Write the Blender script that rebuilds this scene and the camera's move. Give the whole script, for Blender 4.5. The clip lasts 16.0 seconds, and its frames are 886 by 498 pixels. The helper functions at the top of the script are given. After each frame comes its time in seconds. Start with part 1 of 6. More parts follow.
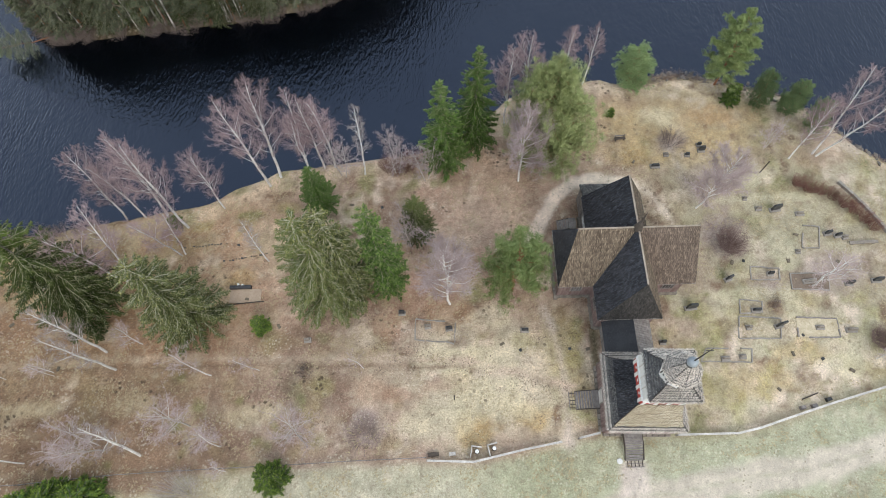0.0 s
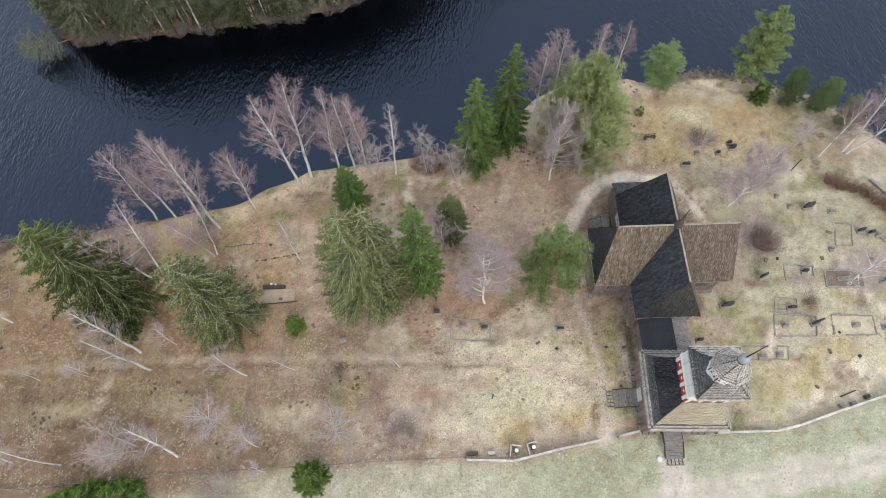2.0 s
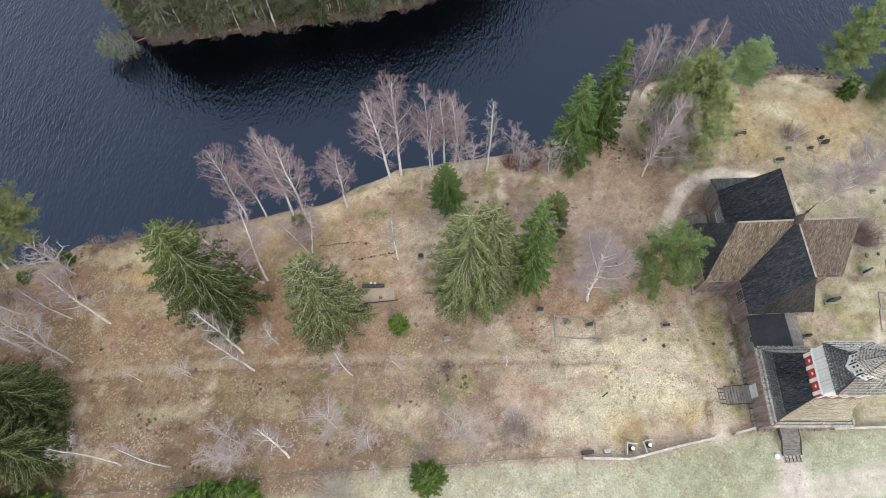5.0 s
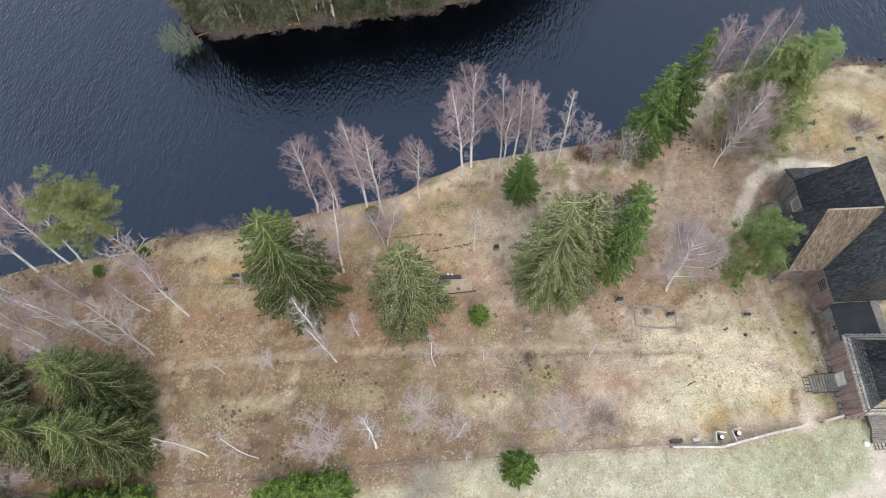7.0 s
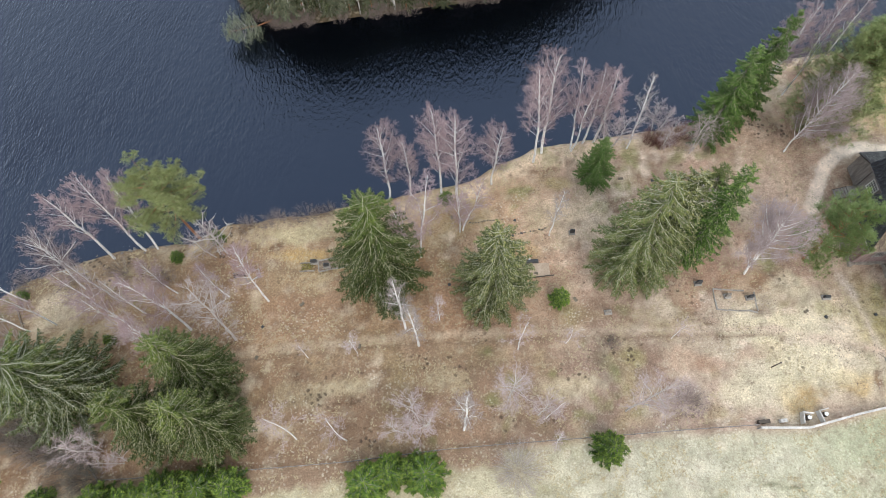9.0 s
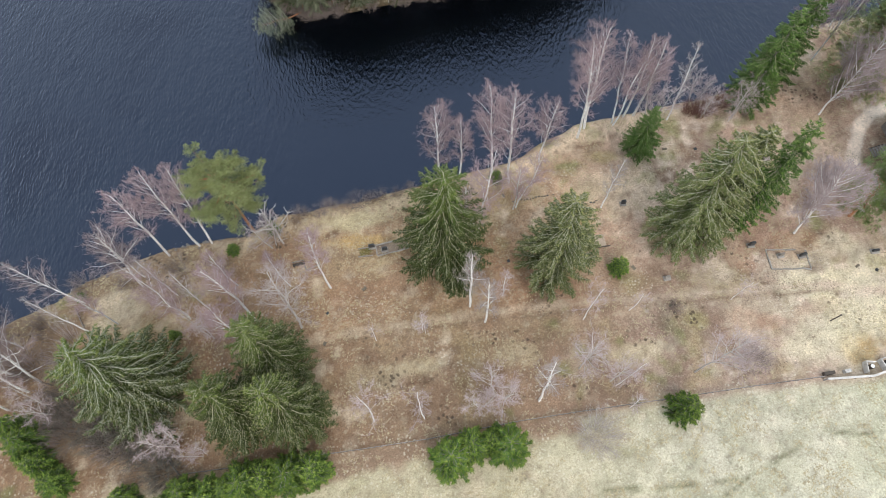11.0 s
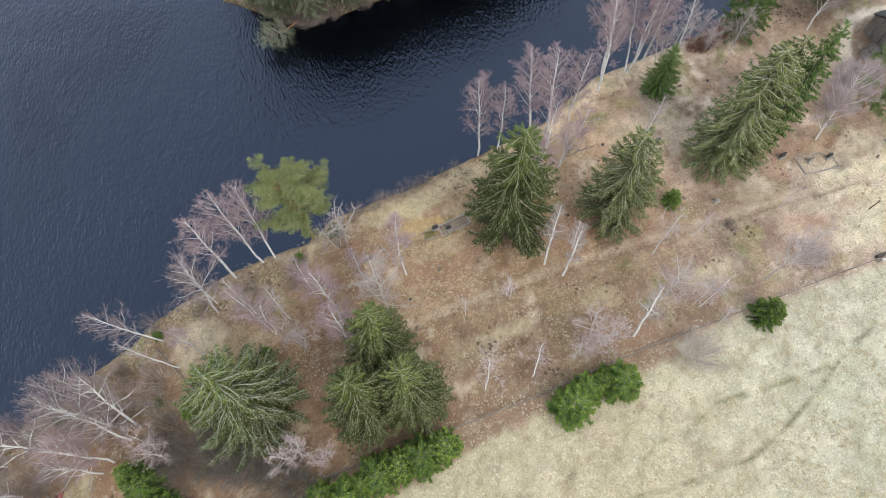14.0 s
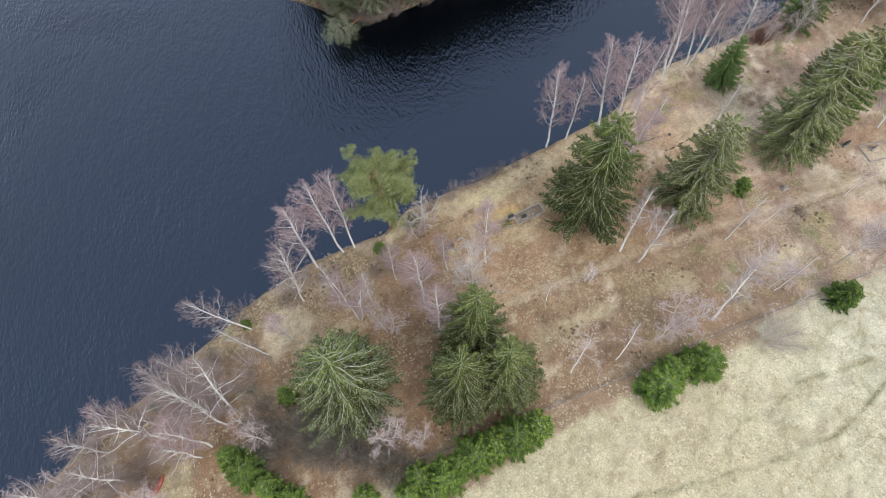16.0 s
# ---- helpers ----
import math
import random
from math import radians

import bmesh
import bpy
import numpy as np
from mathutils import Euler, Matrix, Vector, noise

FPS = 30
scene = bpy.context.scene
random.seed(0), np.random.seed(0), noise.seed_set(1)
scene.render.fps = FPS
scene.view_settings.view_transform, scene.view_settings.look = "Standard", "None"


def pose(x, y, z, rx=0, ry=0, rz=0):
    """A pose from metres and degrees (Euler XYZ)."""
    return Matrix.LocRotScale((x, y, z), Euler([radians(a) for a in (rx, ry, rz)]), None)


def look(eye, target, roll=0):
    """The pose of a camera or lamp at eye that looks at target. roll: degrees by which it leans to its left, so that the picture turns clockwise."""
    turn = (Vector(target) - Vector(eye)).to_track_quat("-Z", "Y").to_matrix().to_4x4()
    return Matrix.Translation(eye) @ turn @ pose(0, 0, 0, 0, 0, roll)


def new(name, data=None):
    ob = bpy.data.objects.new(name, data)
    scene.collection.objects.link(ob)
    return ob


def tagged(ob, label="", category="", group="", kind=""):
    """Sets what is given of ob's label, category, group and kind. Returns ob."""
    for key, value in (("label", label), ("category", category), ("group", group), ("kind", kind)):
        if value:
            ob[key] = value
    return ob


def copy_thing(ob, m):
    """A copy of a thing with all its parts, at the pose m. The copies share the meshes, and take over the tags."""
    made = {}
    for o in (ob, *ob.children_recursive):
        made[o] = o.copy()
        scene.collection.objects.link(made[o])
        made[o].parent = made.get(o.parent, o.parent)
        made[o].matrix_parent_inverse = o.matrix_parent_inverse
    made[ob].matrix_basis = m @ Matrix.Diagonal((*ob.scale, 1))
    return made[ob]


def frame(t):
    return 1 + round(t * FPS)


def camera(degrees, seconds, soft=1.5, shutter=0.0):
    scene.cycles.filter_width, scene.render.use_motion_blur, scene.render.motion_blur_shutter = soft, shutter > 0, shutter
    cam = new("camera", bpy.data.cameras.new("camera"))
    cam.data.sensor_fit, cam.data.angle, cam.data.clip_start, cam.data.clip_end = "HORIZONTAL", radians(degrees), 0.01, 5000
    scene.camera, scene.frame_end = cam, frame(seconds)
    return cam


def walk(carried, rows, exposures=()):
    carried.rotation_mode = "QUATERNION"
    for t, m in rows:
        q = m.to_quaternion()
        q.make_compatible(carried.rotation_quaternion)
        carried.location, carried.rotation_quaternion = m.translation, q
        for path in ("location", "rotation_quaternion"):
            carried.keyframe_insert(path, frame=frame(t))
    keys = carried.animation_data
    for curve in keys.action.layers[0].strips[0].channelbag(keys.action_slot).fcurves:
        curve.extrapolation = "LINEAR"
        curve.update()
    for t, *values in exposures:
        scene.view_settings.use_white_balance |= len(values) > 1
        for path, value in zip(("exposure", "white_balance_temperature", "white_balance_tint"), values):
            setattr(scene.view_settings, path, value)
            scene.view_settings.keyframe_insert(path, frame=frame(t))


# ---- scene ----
import itertools
cam = camera(73.4, 16.0, 0.78)
PATH = [
    (0, (-1.864, -1.217, 81.919), (-1.889, -0.401, 80.094), -3.3),
    (0.5, (-2.838, -1.415, 81.906), (-2.859, -0.596, 80.081), -3.0),
    (1, (-3.961, -1.532, 81.866), (-3.981, -0.711, 80.042), -3.0),
    (1.5, (-5.347, -1.525, 81.794), (-5.365, -0.703, 79.971), -3.0),
    (2, (-7.043, -1.423, 81.724), (-7.063, -0.601, 79.901), -3.2),
    (2.5, (-9.057, -1.26, 81.642), (-9.077, -0.438, 79.819), -3.2),
    (3, (-11.371, -1.091, 81.568), (-11.389, -0.268, 79.745), -3.1),
    (3.5, (-13.873, -1.006, 81.522), (-13.888, -0.182, 79.7), -3.0),
    (4, (-16.572, -1.001, 81.461), (-16.584, -0.176, 79.639), -2.9),
    (6.5, (-30.729, -1.879, 80.945), (-30.735, -1.05, 79.125), -2.9),
    (7, (-33.519, -2.179, 80.865), (-33.527, -1.348, 79.046), -3.1),
    (7.5, (-36.358, -2.485, 80.766), (-36.366, -1.654, 78.946), -3.1),
    (8, (-39.226, -2.836, 80.669), (-39.236, -2.006, 78.849), -3.3),
    (8.5, (-42.063, -3.27, 80.605), (-42.072, -2.442, 78.785), -3.3),
    (9, (-44.84, -3.733, 80.527), (-44.85, -2.905, 78.707), -3.5),
    (9.5, (-47.636, -4.269, 80.496), (-47.646, -3.441, 78.676), -3.5),
    (10, (-50.494, -4.805, 80.457), (-50.503, -3.979, 78.635), -3.3),
    (10.2, (-51.635, -5.045, 80.448), (-51.642, -4.219, 78.626), -3.2),
    (12.3, (-63.343, -7.607, 79.974), (-63.157, -6.803, 78.152), -3.9),
    (12.5, (-64.526, -7.731, 79.977), (-64.329, -6.93, 78.155), -4.0),
    (13, (-67.594, -7.789, 80.095), (-67.386, -6.988, 78.274), -4.1),
    (13.5, (-70.721, -7.675, 80.33), (-70.508, -6.873, 78.51), -4.0),
    (14, (-73.875, -7.452, 80.698), (-73.66, -6.649, 78.879), -4.1),
    (14.5, (-76.941, -7.161, 81.103), (-76.724, -6.356, 79.285), -4.2),
    (15, (-79.976, -6.812, 81.51), (-79.758, -6.008, 79.692), -4.3),
    (15.5, (-83.045, -6.432, 81.843), (-82.825, -5.628, 80.025), -4.2),
    (16, (-86.114, -6.03, 82.055), (-85.89, -5.225, 80.238), -4.1),
]
walk(cam, [(t, look(eye, target, roll)) for t, eye, target, roll in PATH], [(0, -0.06), (4, 0.05), (7, 0.22), (9, 0.28), (10.2, 0.26), (12.5, 0.19), (16, 0.28)])

# ---- light ----
world = bpy.data.worlds.new("overcast_sky")
scene.world = world
world.use_nodes = True
wn, wl = world.node_tree.nodes, world.node_tree.links
wn.clear()
sky = wn.new("ShaderNodeTexSky")
sky.sky_type, sky.sun_disc = "NISHITA", False
sky.sun_elevation, sky.sun_rotation = radians(38), radians(160)
sky.air_density, sky.dust_density = 1.2, 3.0
clear = wn.new("ShaderNodeBackground")
clear.inputs["Strength"].default_value = 0.05
wl.new(sky.outputs["Color"], clear.inputs["Color"])
cloud = wn.new("ShaderNodeBackground")
cover = wn.new("ShaderNodeTexNoise")
cover.inputs["Scale"].default_value, cover.inputs["Detail"].default_value = 2.2, 5.0
layer = wn.new("ShaderNodeMapRange")
layer.inputs["From Min"].default_value, layer.inputs["From Max"].default_value = 0.3, 0.7
layer.inputs["To Min"].default_value, layer.inputs["To Max"].default_value = 0.82, 1.32
wl.new(wn.new("ShaderNodeTexCoord").outputs["Generated"], cover.inputs["Vector"])
wl.new(cover.outputs["Fac"], layer.inputs["Value"])
cloud.inputs["Color"].default_value = (0.84, 0.92, 1.0, 1)
wl.new(layer.outputs[0], cloud.inputs["Strength"])
both = wn.new("ShaderNodeAddShader")
wl.new(clear.outputs[0], both.inputs[0])
wl.new(cloud.outputs[0], both.inputs[1])
wout = wn.new("ShaderNodeOutputWorld")
wl.new(both.outputs[0], wout.inputs["Surface"])
sun_data = bpy.data.lights.new("sun", "SUN")
sun_data.energy, sun_data.angle, sun_data.color = 1.1, radians(25), (1.0, 0.95, 0.87)
sun = new("sun", sun_data)
sun.matrix_world = look((30, -60, 80), (0, 0, 0))


# ---- materials ----
def nodes_of(name):
    m = bpy.data.materials.new(name)
    m.use_nodes = True
    nt = m.node_tree
    return m, nt, nt.nodes["Principled BSDF"]


def noise_node(nt, vec, scale, detail=4.0, rough=0.6):
    n = nt.nodes.new("ShaderNodeTexNoise")
    n.inputs["Scale"].default_value, n.inputs["Detail"].default_value, n.inputs["Roughness"].default_value = scale, detail, rough
    nt.links.new(vec, n.inputs["Vector"])
    return n.outputs["Fac"]


def mix(nt, fac, a, b, mode="MIX"):
    n = nt.nodes.new("ShaderNodeMix")
    n.data_type, n.blend_type = "RGBA", mode
    for sock, v in ((n.inputs[0], fac), (n.inputs[6], a), (n.inputs[7], b)):
        if isinstance(v, (int, float)):
            sock.default_value = v
        elif isinstance(v, tuple):
            sock.default_value = (*v, 1)
        else:
            nt.links.new(v, sock)
    return n.outputs[2]


def span(nt, fac, lo, hi, out_lo=0.0, out_hi=1.0):
    n = nt.nodes.new("ShaderNodeMapRange")
    nt.links.new(fac, n.inputs[0])
    for i, v in enumerate((lo, hi, out_lo, out_hi)):
        n.inputs[1 + i].default_value = v
    return n.outputs[0]


def surf(name, c1, c2, c3, scale=1.5, fine=14.0, rough=0.8, bump=0.3, stretch=(1, 1, 1), vary=0.25, spec=0.35, young=None):
    """Two-scale mottled surface with bump; each object differs a little in tone."""
    m, nt, bsdf = nodes_of(name)
    co = nt.nodes.new("ShaderNodeTexCoord")
    mp = nt.nodes.new("ShaderNodeMapping")
    mp.inputs["Scale"].default_value = stretch
    nt.links.new(co.outputs["Object"], mp.inputs["Vector"])
    vec = mp.outputs["Vector"]
    big, small = noise_node(nt, vec, scale), noise_node(nt, vec, fine)
    col = mix(nt, span(nt, big, 0.35, 0.65), c1, c2)
    col = mix(nt, span(nt, small, 0.5, 0.72), col, c3)
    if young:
        # colour shifts to the given tone higher up the crown
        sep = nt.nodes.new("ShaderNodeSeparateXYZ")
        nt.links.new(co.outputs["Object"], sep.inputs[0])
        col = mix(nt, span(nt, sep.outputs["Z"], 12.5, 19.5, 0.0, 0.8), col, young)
    info = nt.nodes.new("ShaderNodeObjectInfo")
    geo = nt.nodes.new("ShaderNodeNewGeometry")
    add = nt.nodes.new("ShaderNodeMath")
    nt.links.new(info.outputs["Random"], add.inputs[0])
    nt.links.new(geo.outputs["Random Per Island"], add.inputs[1])
    tone = span(nt, add.outputs[0], 0.0, 2.0, 1 - vary, 1 + vary)
    hsv = nt.nodes.new("ShaderNodeHueSaturation")
    nt.links.new(tone, hsv.inputs["Value"])
    nt.links.new(col, hsv.inputs["Color"])
    nt.links.new(hsv.outputs[0], bsdf.inputs["Base Color"])
    bsdf.inputs["Roughness"].default_value = rough
    bsdf.inputs["Specular IOR Level"].default_value = spec
    if bump:
        b = nt.nodes.new("ShaderNodeBump")
        b.inputs["Strength"].default_value, b.inputs["Distance"].default_value = bump, 0.03
        nt.links.new(small, b.inputs["Height"])
        nt.links.new(b.outputs[0], bsdf.inputs["Normal"])
    return m


# Roof tones differ by slope: black west and north, brown south and east.
BLACKSH = surf("black_shingle", (0.020, 0.021, 0.027), (0.050, 0.052, 0.061), (0.139, 0.145, 0.165), 0.8, 3.2, 0.62, 0.5, (0.5, 3.5, 0.5), 0.6, 0.25)
BROWN = surf("streaked_brown_shingle", (0.095, 0.070, 0.052), (0.190, 0.147, 0.108), (0.400, 0.327, 0.240), 0.8, 3.2, 0.85, 0.5, (3.5, 0.5, 0.5), 0.5)
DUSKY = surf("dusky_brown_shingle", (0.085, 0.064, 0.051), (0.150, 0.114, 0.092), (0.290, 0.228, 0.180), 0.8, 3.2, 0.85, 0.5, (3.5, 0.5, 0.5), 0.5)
UMBER = surf("near_black_hip_shingle", (0.029, 0.028, 0.028), (0.062, 0.058, 0.055), (0.138, 0.127, 0.120), 0.8, 3.2, 0.7, 0.5, (3.5, 0.5, 0.5), 0.6, 0.25)
RIDGEWOOD = surf("weathered_ridge_boards", (0.27, 0.225, 0.18), (0.40, 0.345, 0.285), (0.16, 0.13, 0.105), 0.9, 10, 0.9, 0.3, (1, 1, 1), 0.25)
MOTTLEDSH = surf("dark_shingle_with_lichen", (0.070, 0.070, 0.073), (0.139, 0.136, 0.132), (0.311, 0.302, 0.288), 0.9, 9, 0.8, 0.5, (1, 1, 1), 0.75)
GREYSH = surf("pale_grey_shingle", (0.47, 0.42, 0.37), (0.70, 0.64, 0.575), (0.27, 0.235, 0.21), 0.7, 9, 0.9, 0.5, (1, 1, 1), 0.5)
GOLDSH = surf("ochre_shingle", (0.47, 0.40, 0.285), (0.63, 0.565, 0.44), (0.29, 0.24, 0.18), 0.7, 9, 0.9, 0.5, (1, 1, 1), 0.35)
REDWOOD = surf("faded_red_boards", (0.195, 0.127, 0.115), (0.325, 0.248, 0.231), (0.124, 0.090, 0.084), 0.8, 10, 0.9, 0.4, (4, 4, 0.5), 0.3)
GREYWOOD = surf("silver_grey_boards", (0.20, 0.18, 0.165), (0.33, 0.30, 0.285), (0.11, 0.10, 0.095), 0.9, 10, 0.9, 0.4, (3, 3, 0.6), 0.25)
FENCEWOOD = surf("pale_weathered_fence", (0.454, 0.433, 0.406), (0.660, 0.632, 0.598), (0.289, 0.268, 0.248), 0.8, 8, 0.9, 0.3, (1, 1, 1), 0.25)
DARKWOOD = surf("dark_old_wood", (0.06, 0.05, 0.042), (0.11, 0.09, 0.075), (0.035, 0.03, 0.027), 1.0, 9, 0.9, 0.3)
WHITE = surf("white_paint", (0.70, 0.70, 0.68), (0.80, 0.80, 0.79), (0.55, 0.54, 0.51), 1.2, 12, 0.6, 0.1, (1, 1, 1), 0.08)
RED = surf("red_paint", (0.36, 0.035, 0.025), (0.45, 0.05, 0.035), (0.28, 0.03, 0.025), 1.2, 12, 0.6, 0.1, (1, 1, 1), 0.08)
BLACKP = surf("black_paint", (0.012, 0.012, 0.013), (0.02, 0.02, 0.02), (0.03, 0.03, 0.03), 1.2, 12, 0.5, 0.1)
FELT = surf("black_roofing_felt", (0.032, 0.035, 0.042), (0.052, 0.055, 0.063), (0.072, 0.072, 0.078), 0.5, 6, 0.7, 0.2, (1, 1, 1), 0.15)
ZINC = surf("zinc_sheet", (0.24, 0.28, 0.31), (0.33, 0.37, 0.40), (0.18, 0.21, 0.24), 1.0, 8, 0.45, 0.1, (1, 1, 1), 0.1, 0.5)
IRON = surf("dark_iron", (0.03, 0.03, 0.032), (0.05, 0.05, 0.05), (0.07, 0.06, 0.05), 2.0, 15, 0.55, 0.2)
STONE = surf("grey_granite", (0.220, 0.192, 0.162), (0.320, 0.283, 0.243), (0.130, 0.115, 0.099), 1.2, 12, 0.85, 0.4)
MOSSSTONE = surf("mossy_field_stone", (0.14, 0.115, 0.085), (0.24, 0.205, 0.16), (0.08, 0.07, 0.045), 1.2, 12, 0.9, 0.4)
DARKSTONE = surf("dark_granite", (0.03, 0.032, 0.035), (0.055, 0.057, 0.06), (0.09, 0.09, 0.09), 1.2, 14, 0.45, 0.1)
ROCK = surf("shore_rock", (0.17, 0.15, 0.135), (0.27, 0.245, 0.22), (0.10, 0.09, 0.08), 0.8, 7, 0.9, 0.6, (1, 1, 1), 0.4)
BIRCHBARK = surf("birch_bark", (0.74, 0.72, 0.69), (0.82, 0.80, 0.78), (0.20, 0.18, 0.17), 1.0, 4, 0.8, 0.2, (1, 1, 2.0), 0.12)
PALEBARK = surf("pale_grey_bark", (0.46, 0.42, 0.39), (0.58, 0.54, 0.50), (0.26, 0.23, 0.21), 1.0, 6, 0.9, 0.3)
SPRUCEBARK = surf("spruce_bark", (0.15, 0.135, 0.115), (0.24, 0.225, 0.195), (0.10, 0.085, 0.07), 1.0, 8, 0.9, 0.3)
PINEBARK = surf("pine_bark", (0.30, 0.13, 0.065), (0.36, 0.17, 0.09), (0.16, 0.09, 0.06), 1.0, 7, 0.9, 0.5)
TWIG = surf("birch_twigs", (0.299, 0.214, 0.218), (0.389, 0.287, 0.289), (0.242, 0.172, 0.178), 0.3, 2, 0.9, 0.0, (1, 1, 1), 0.3)
TWIGDARK = surf("dusky_birch_twigs", (0.215, 0.165, 0.160), (0.295, 0.230, 0.225), (0.165, 0.125, 0.122), 0.3, 2, 0.9, 0.0, (1, 1, 1), 0.3)
ROSETWIG = surf("pale_rose_twigs", (0.42, 0.335, 0.33), (0.52, 0.43, 0.42), (0.33, 0.255, 0.25), 0.3, 2, 0.9, 0.0, (1, 1, 1), 0.25)
LIMBBARK = surf("mauve_birch_limbs", (0.42, 0.355, 0.345), (0.54, 0.475, 0.46), (0.27, 0.215, 0.21), 1.0, 5, 0.85, 0.1)
BRUSHRED = surf("red_brown_twigs", (0.22, 0.15, 0.135), (0.31, 0.225, 0.20), (0.15, 0.10, 0.09), 0.4, 2, 0.9, 0.0, (1, 1, 1), 0.3)
BRUSHOLIVE = surf("lichened_brushwood", (0.105, 0.098, 0.078), (0.165, 0.152, 0.122), (0.07, 0.062, 0.05), 0.4, 2, 0.9, 0.0, (1, 1, 1), 0.3)
BRUSH = surf("brushwood_twigs", (0.20, 0.155, 0.135), (0.29, 0.235, 0.21), (0.14, 0.105, 0.09), 0.4, 2, 0.9, 0.0, (1, 1, 1), 0.3)
GREYTWIG = surf("grey_twigs", (0.330, 0.275, 0.261), (0.427, 0.370, 0.348), (0.252, 0.205, 0.197), 0.3, 2, 0.9, 0.0, (1, 1, 1), 0.25)
REDTWIG = surf("red_willow_twigs", (0.20, 0.095, 0.075), (0.28, 0.145, 0.115), (0.15, 0.08, 0.065), 0.4, 3, 0.9, 0.0, (1, 1, 1), 0.25)
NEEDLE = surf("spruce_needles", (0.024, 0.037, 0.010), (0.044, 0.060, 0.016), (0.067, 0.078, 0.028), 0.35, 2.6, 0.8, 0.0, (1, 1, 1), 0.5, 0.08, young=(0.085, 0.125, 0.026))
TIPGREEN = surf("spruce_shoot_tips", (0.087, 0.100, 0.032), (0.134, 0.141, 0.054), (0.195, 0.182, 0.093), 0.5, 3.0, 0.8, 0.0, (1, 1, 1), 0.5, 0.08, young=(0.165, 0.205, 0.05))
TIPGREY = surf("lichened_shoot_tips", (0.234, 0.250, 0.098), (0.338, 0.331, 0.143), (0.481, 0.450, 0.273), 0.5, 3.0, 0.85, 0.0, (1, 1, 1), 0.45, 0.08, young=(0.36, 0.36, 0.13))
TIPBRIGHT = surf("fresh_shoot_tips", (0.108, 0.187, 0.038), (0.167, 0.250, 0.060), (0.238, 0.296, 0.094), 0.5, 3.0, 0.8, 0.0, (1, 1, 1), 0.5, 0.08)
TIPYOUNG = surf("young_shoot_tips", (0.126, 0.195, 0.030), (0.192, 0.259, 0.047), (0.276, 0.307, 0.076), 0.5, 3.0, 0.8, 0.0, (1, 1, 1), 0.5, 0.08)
LICHENTWIG = surf("lichen_covered_branches", (0.26, 0.25, 0.16), (0.36, 0.35, 0.235), (0.18, 0.165, 0.10), 1.0, 6, 0.9, 0.2)
LICHENWHITE = surf("bare_lichen_branches", (0.350, 0.360, 0.265), (0.440, 0.445, 0.335), (0.220, 0.222, 0.150), 1.0, 6, 0.9, 0.2)
LICHENPALE = surf("pale_lichen_branches", (0.36, 0.355, 0.245), (0.48, 0.47, 0.345), (0.23, 0.215, 0.135), 1.0, 6, 0.9, 0.2)
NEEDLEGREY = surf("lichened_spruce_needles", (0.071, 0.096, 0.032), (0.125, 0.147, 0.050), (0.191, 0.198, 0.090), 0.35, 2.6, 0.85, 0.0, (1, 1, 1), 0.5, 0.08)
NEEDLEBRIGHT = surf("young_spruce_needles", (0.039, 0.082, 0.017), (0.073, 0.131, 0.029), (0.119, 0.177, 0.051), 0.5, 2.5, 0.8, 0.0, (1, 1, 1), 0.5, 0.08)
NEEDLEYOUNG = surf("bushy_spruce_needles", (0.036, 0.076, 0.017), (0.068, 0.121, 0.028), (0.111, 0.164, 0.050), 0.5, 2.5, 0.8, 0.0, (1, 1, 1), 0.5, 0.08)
NEEDLEPINE = surf("pine_needles", (0.216, 0.257, 0.098), (0.307, 0.340, 0.145), (0.385, 0.398, 0.220), 0.4, 2.5, 0.85, 0.0, (1, 1, 1), 0.5, 0.08)
NEEDLEPALE = surf("pale_pine_needles", (0.29, 0.345, 0.145), (0.41, 0.465, 0.205), (0.54, 0.575, 0.29), 0.4, 2.5, 0.85, 0.0, (1, 1, 1), 0.5, 0.08)
NEEDLEBLUE = surf("blue_green_pine_needles", (0.149, 0.224, 0.098), (0.230, 0.305, 0.138), (0.322, 0.380, 0.196), 0.4, 2.5, 0.85, 0.0, (1, 1, 1), 0.5, 0.08)
DRIFT = surf("driftwood_brown", (0.24, 0.165, 0.125), (0.36, 0.27, 0.21), (0.15, 0.10, 0.075), 0.6, 5, 0.9, 0.2, (1, 1, 1), 0.4)
TIPFAR = surf("far_shoot_tips", (0.117, 0.125, 0.091), (0.173, 0.178, 0.133), (0.251, 0.242, 0.199), 0.5, 3.0, 0.85, 0.0, (1, 1, 1), 0.5, 0.08)
NEEDLEFAR = surf("far_pine_needles", (0.085, 0.101, 0.061), (0.134, 0.148, 0.091), (0.196, 0.198, 0.143), 0.4, 2.5, 0.85, 0.0, (1, 1, 1), 0.6, 0.08)
NEEDLEMID = surf("green_pine_needles", (0.160, 0.225, 0.082), (0.250, 0.310, 0.120), (0.355, 0.390, 0.195), 0.4, 2.5, 0.85, 0.0, (1, 1, 1), 0.5, 0.08)
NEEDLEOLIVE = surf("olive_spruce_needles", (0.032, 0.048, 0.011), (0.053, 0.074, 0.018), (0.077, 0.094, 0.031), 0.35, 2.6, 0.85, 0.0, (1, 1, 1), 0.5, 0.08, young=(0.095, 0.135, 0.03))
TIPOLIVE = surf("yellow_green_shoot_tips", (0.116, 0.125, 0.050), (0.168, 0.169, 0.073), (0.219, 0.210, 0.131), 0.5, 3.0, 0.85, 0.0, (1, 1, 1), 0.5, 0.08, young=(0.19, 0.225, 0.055))
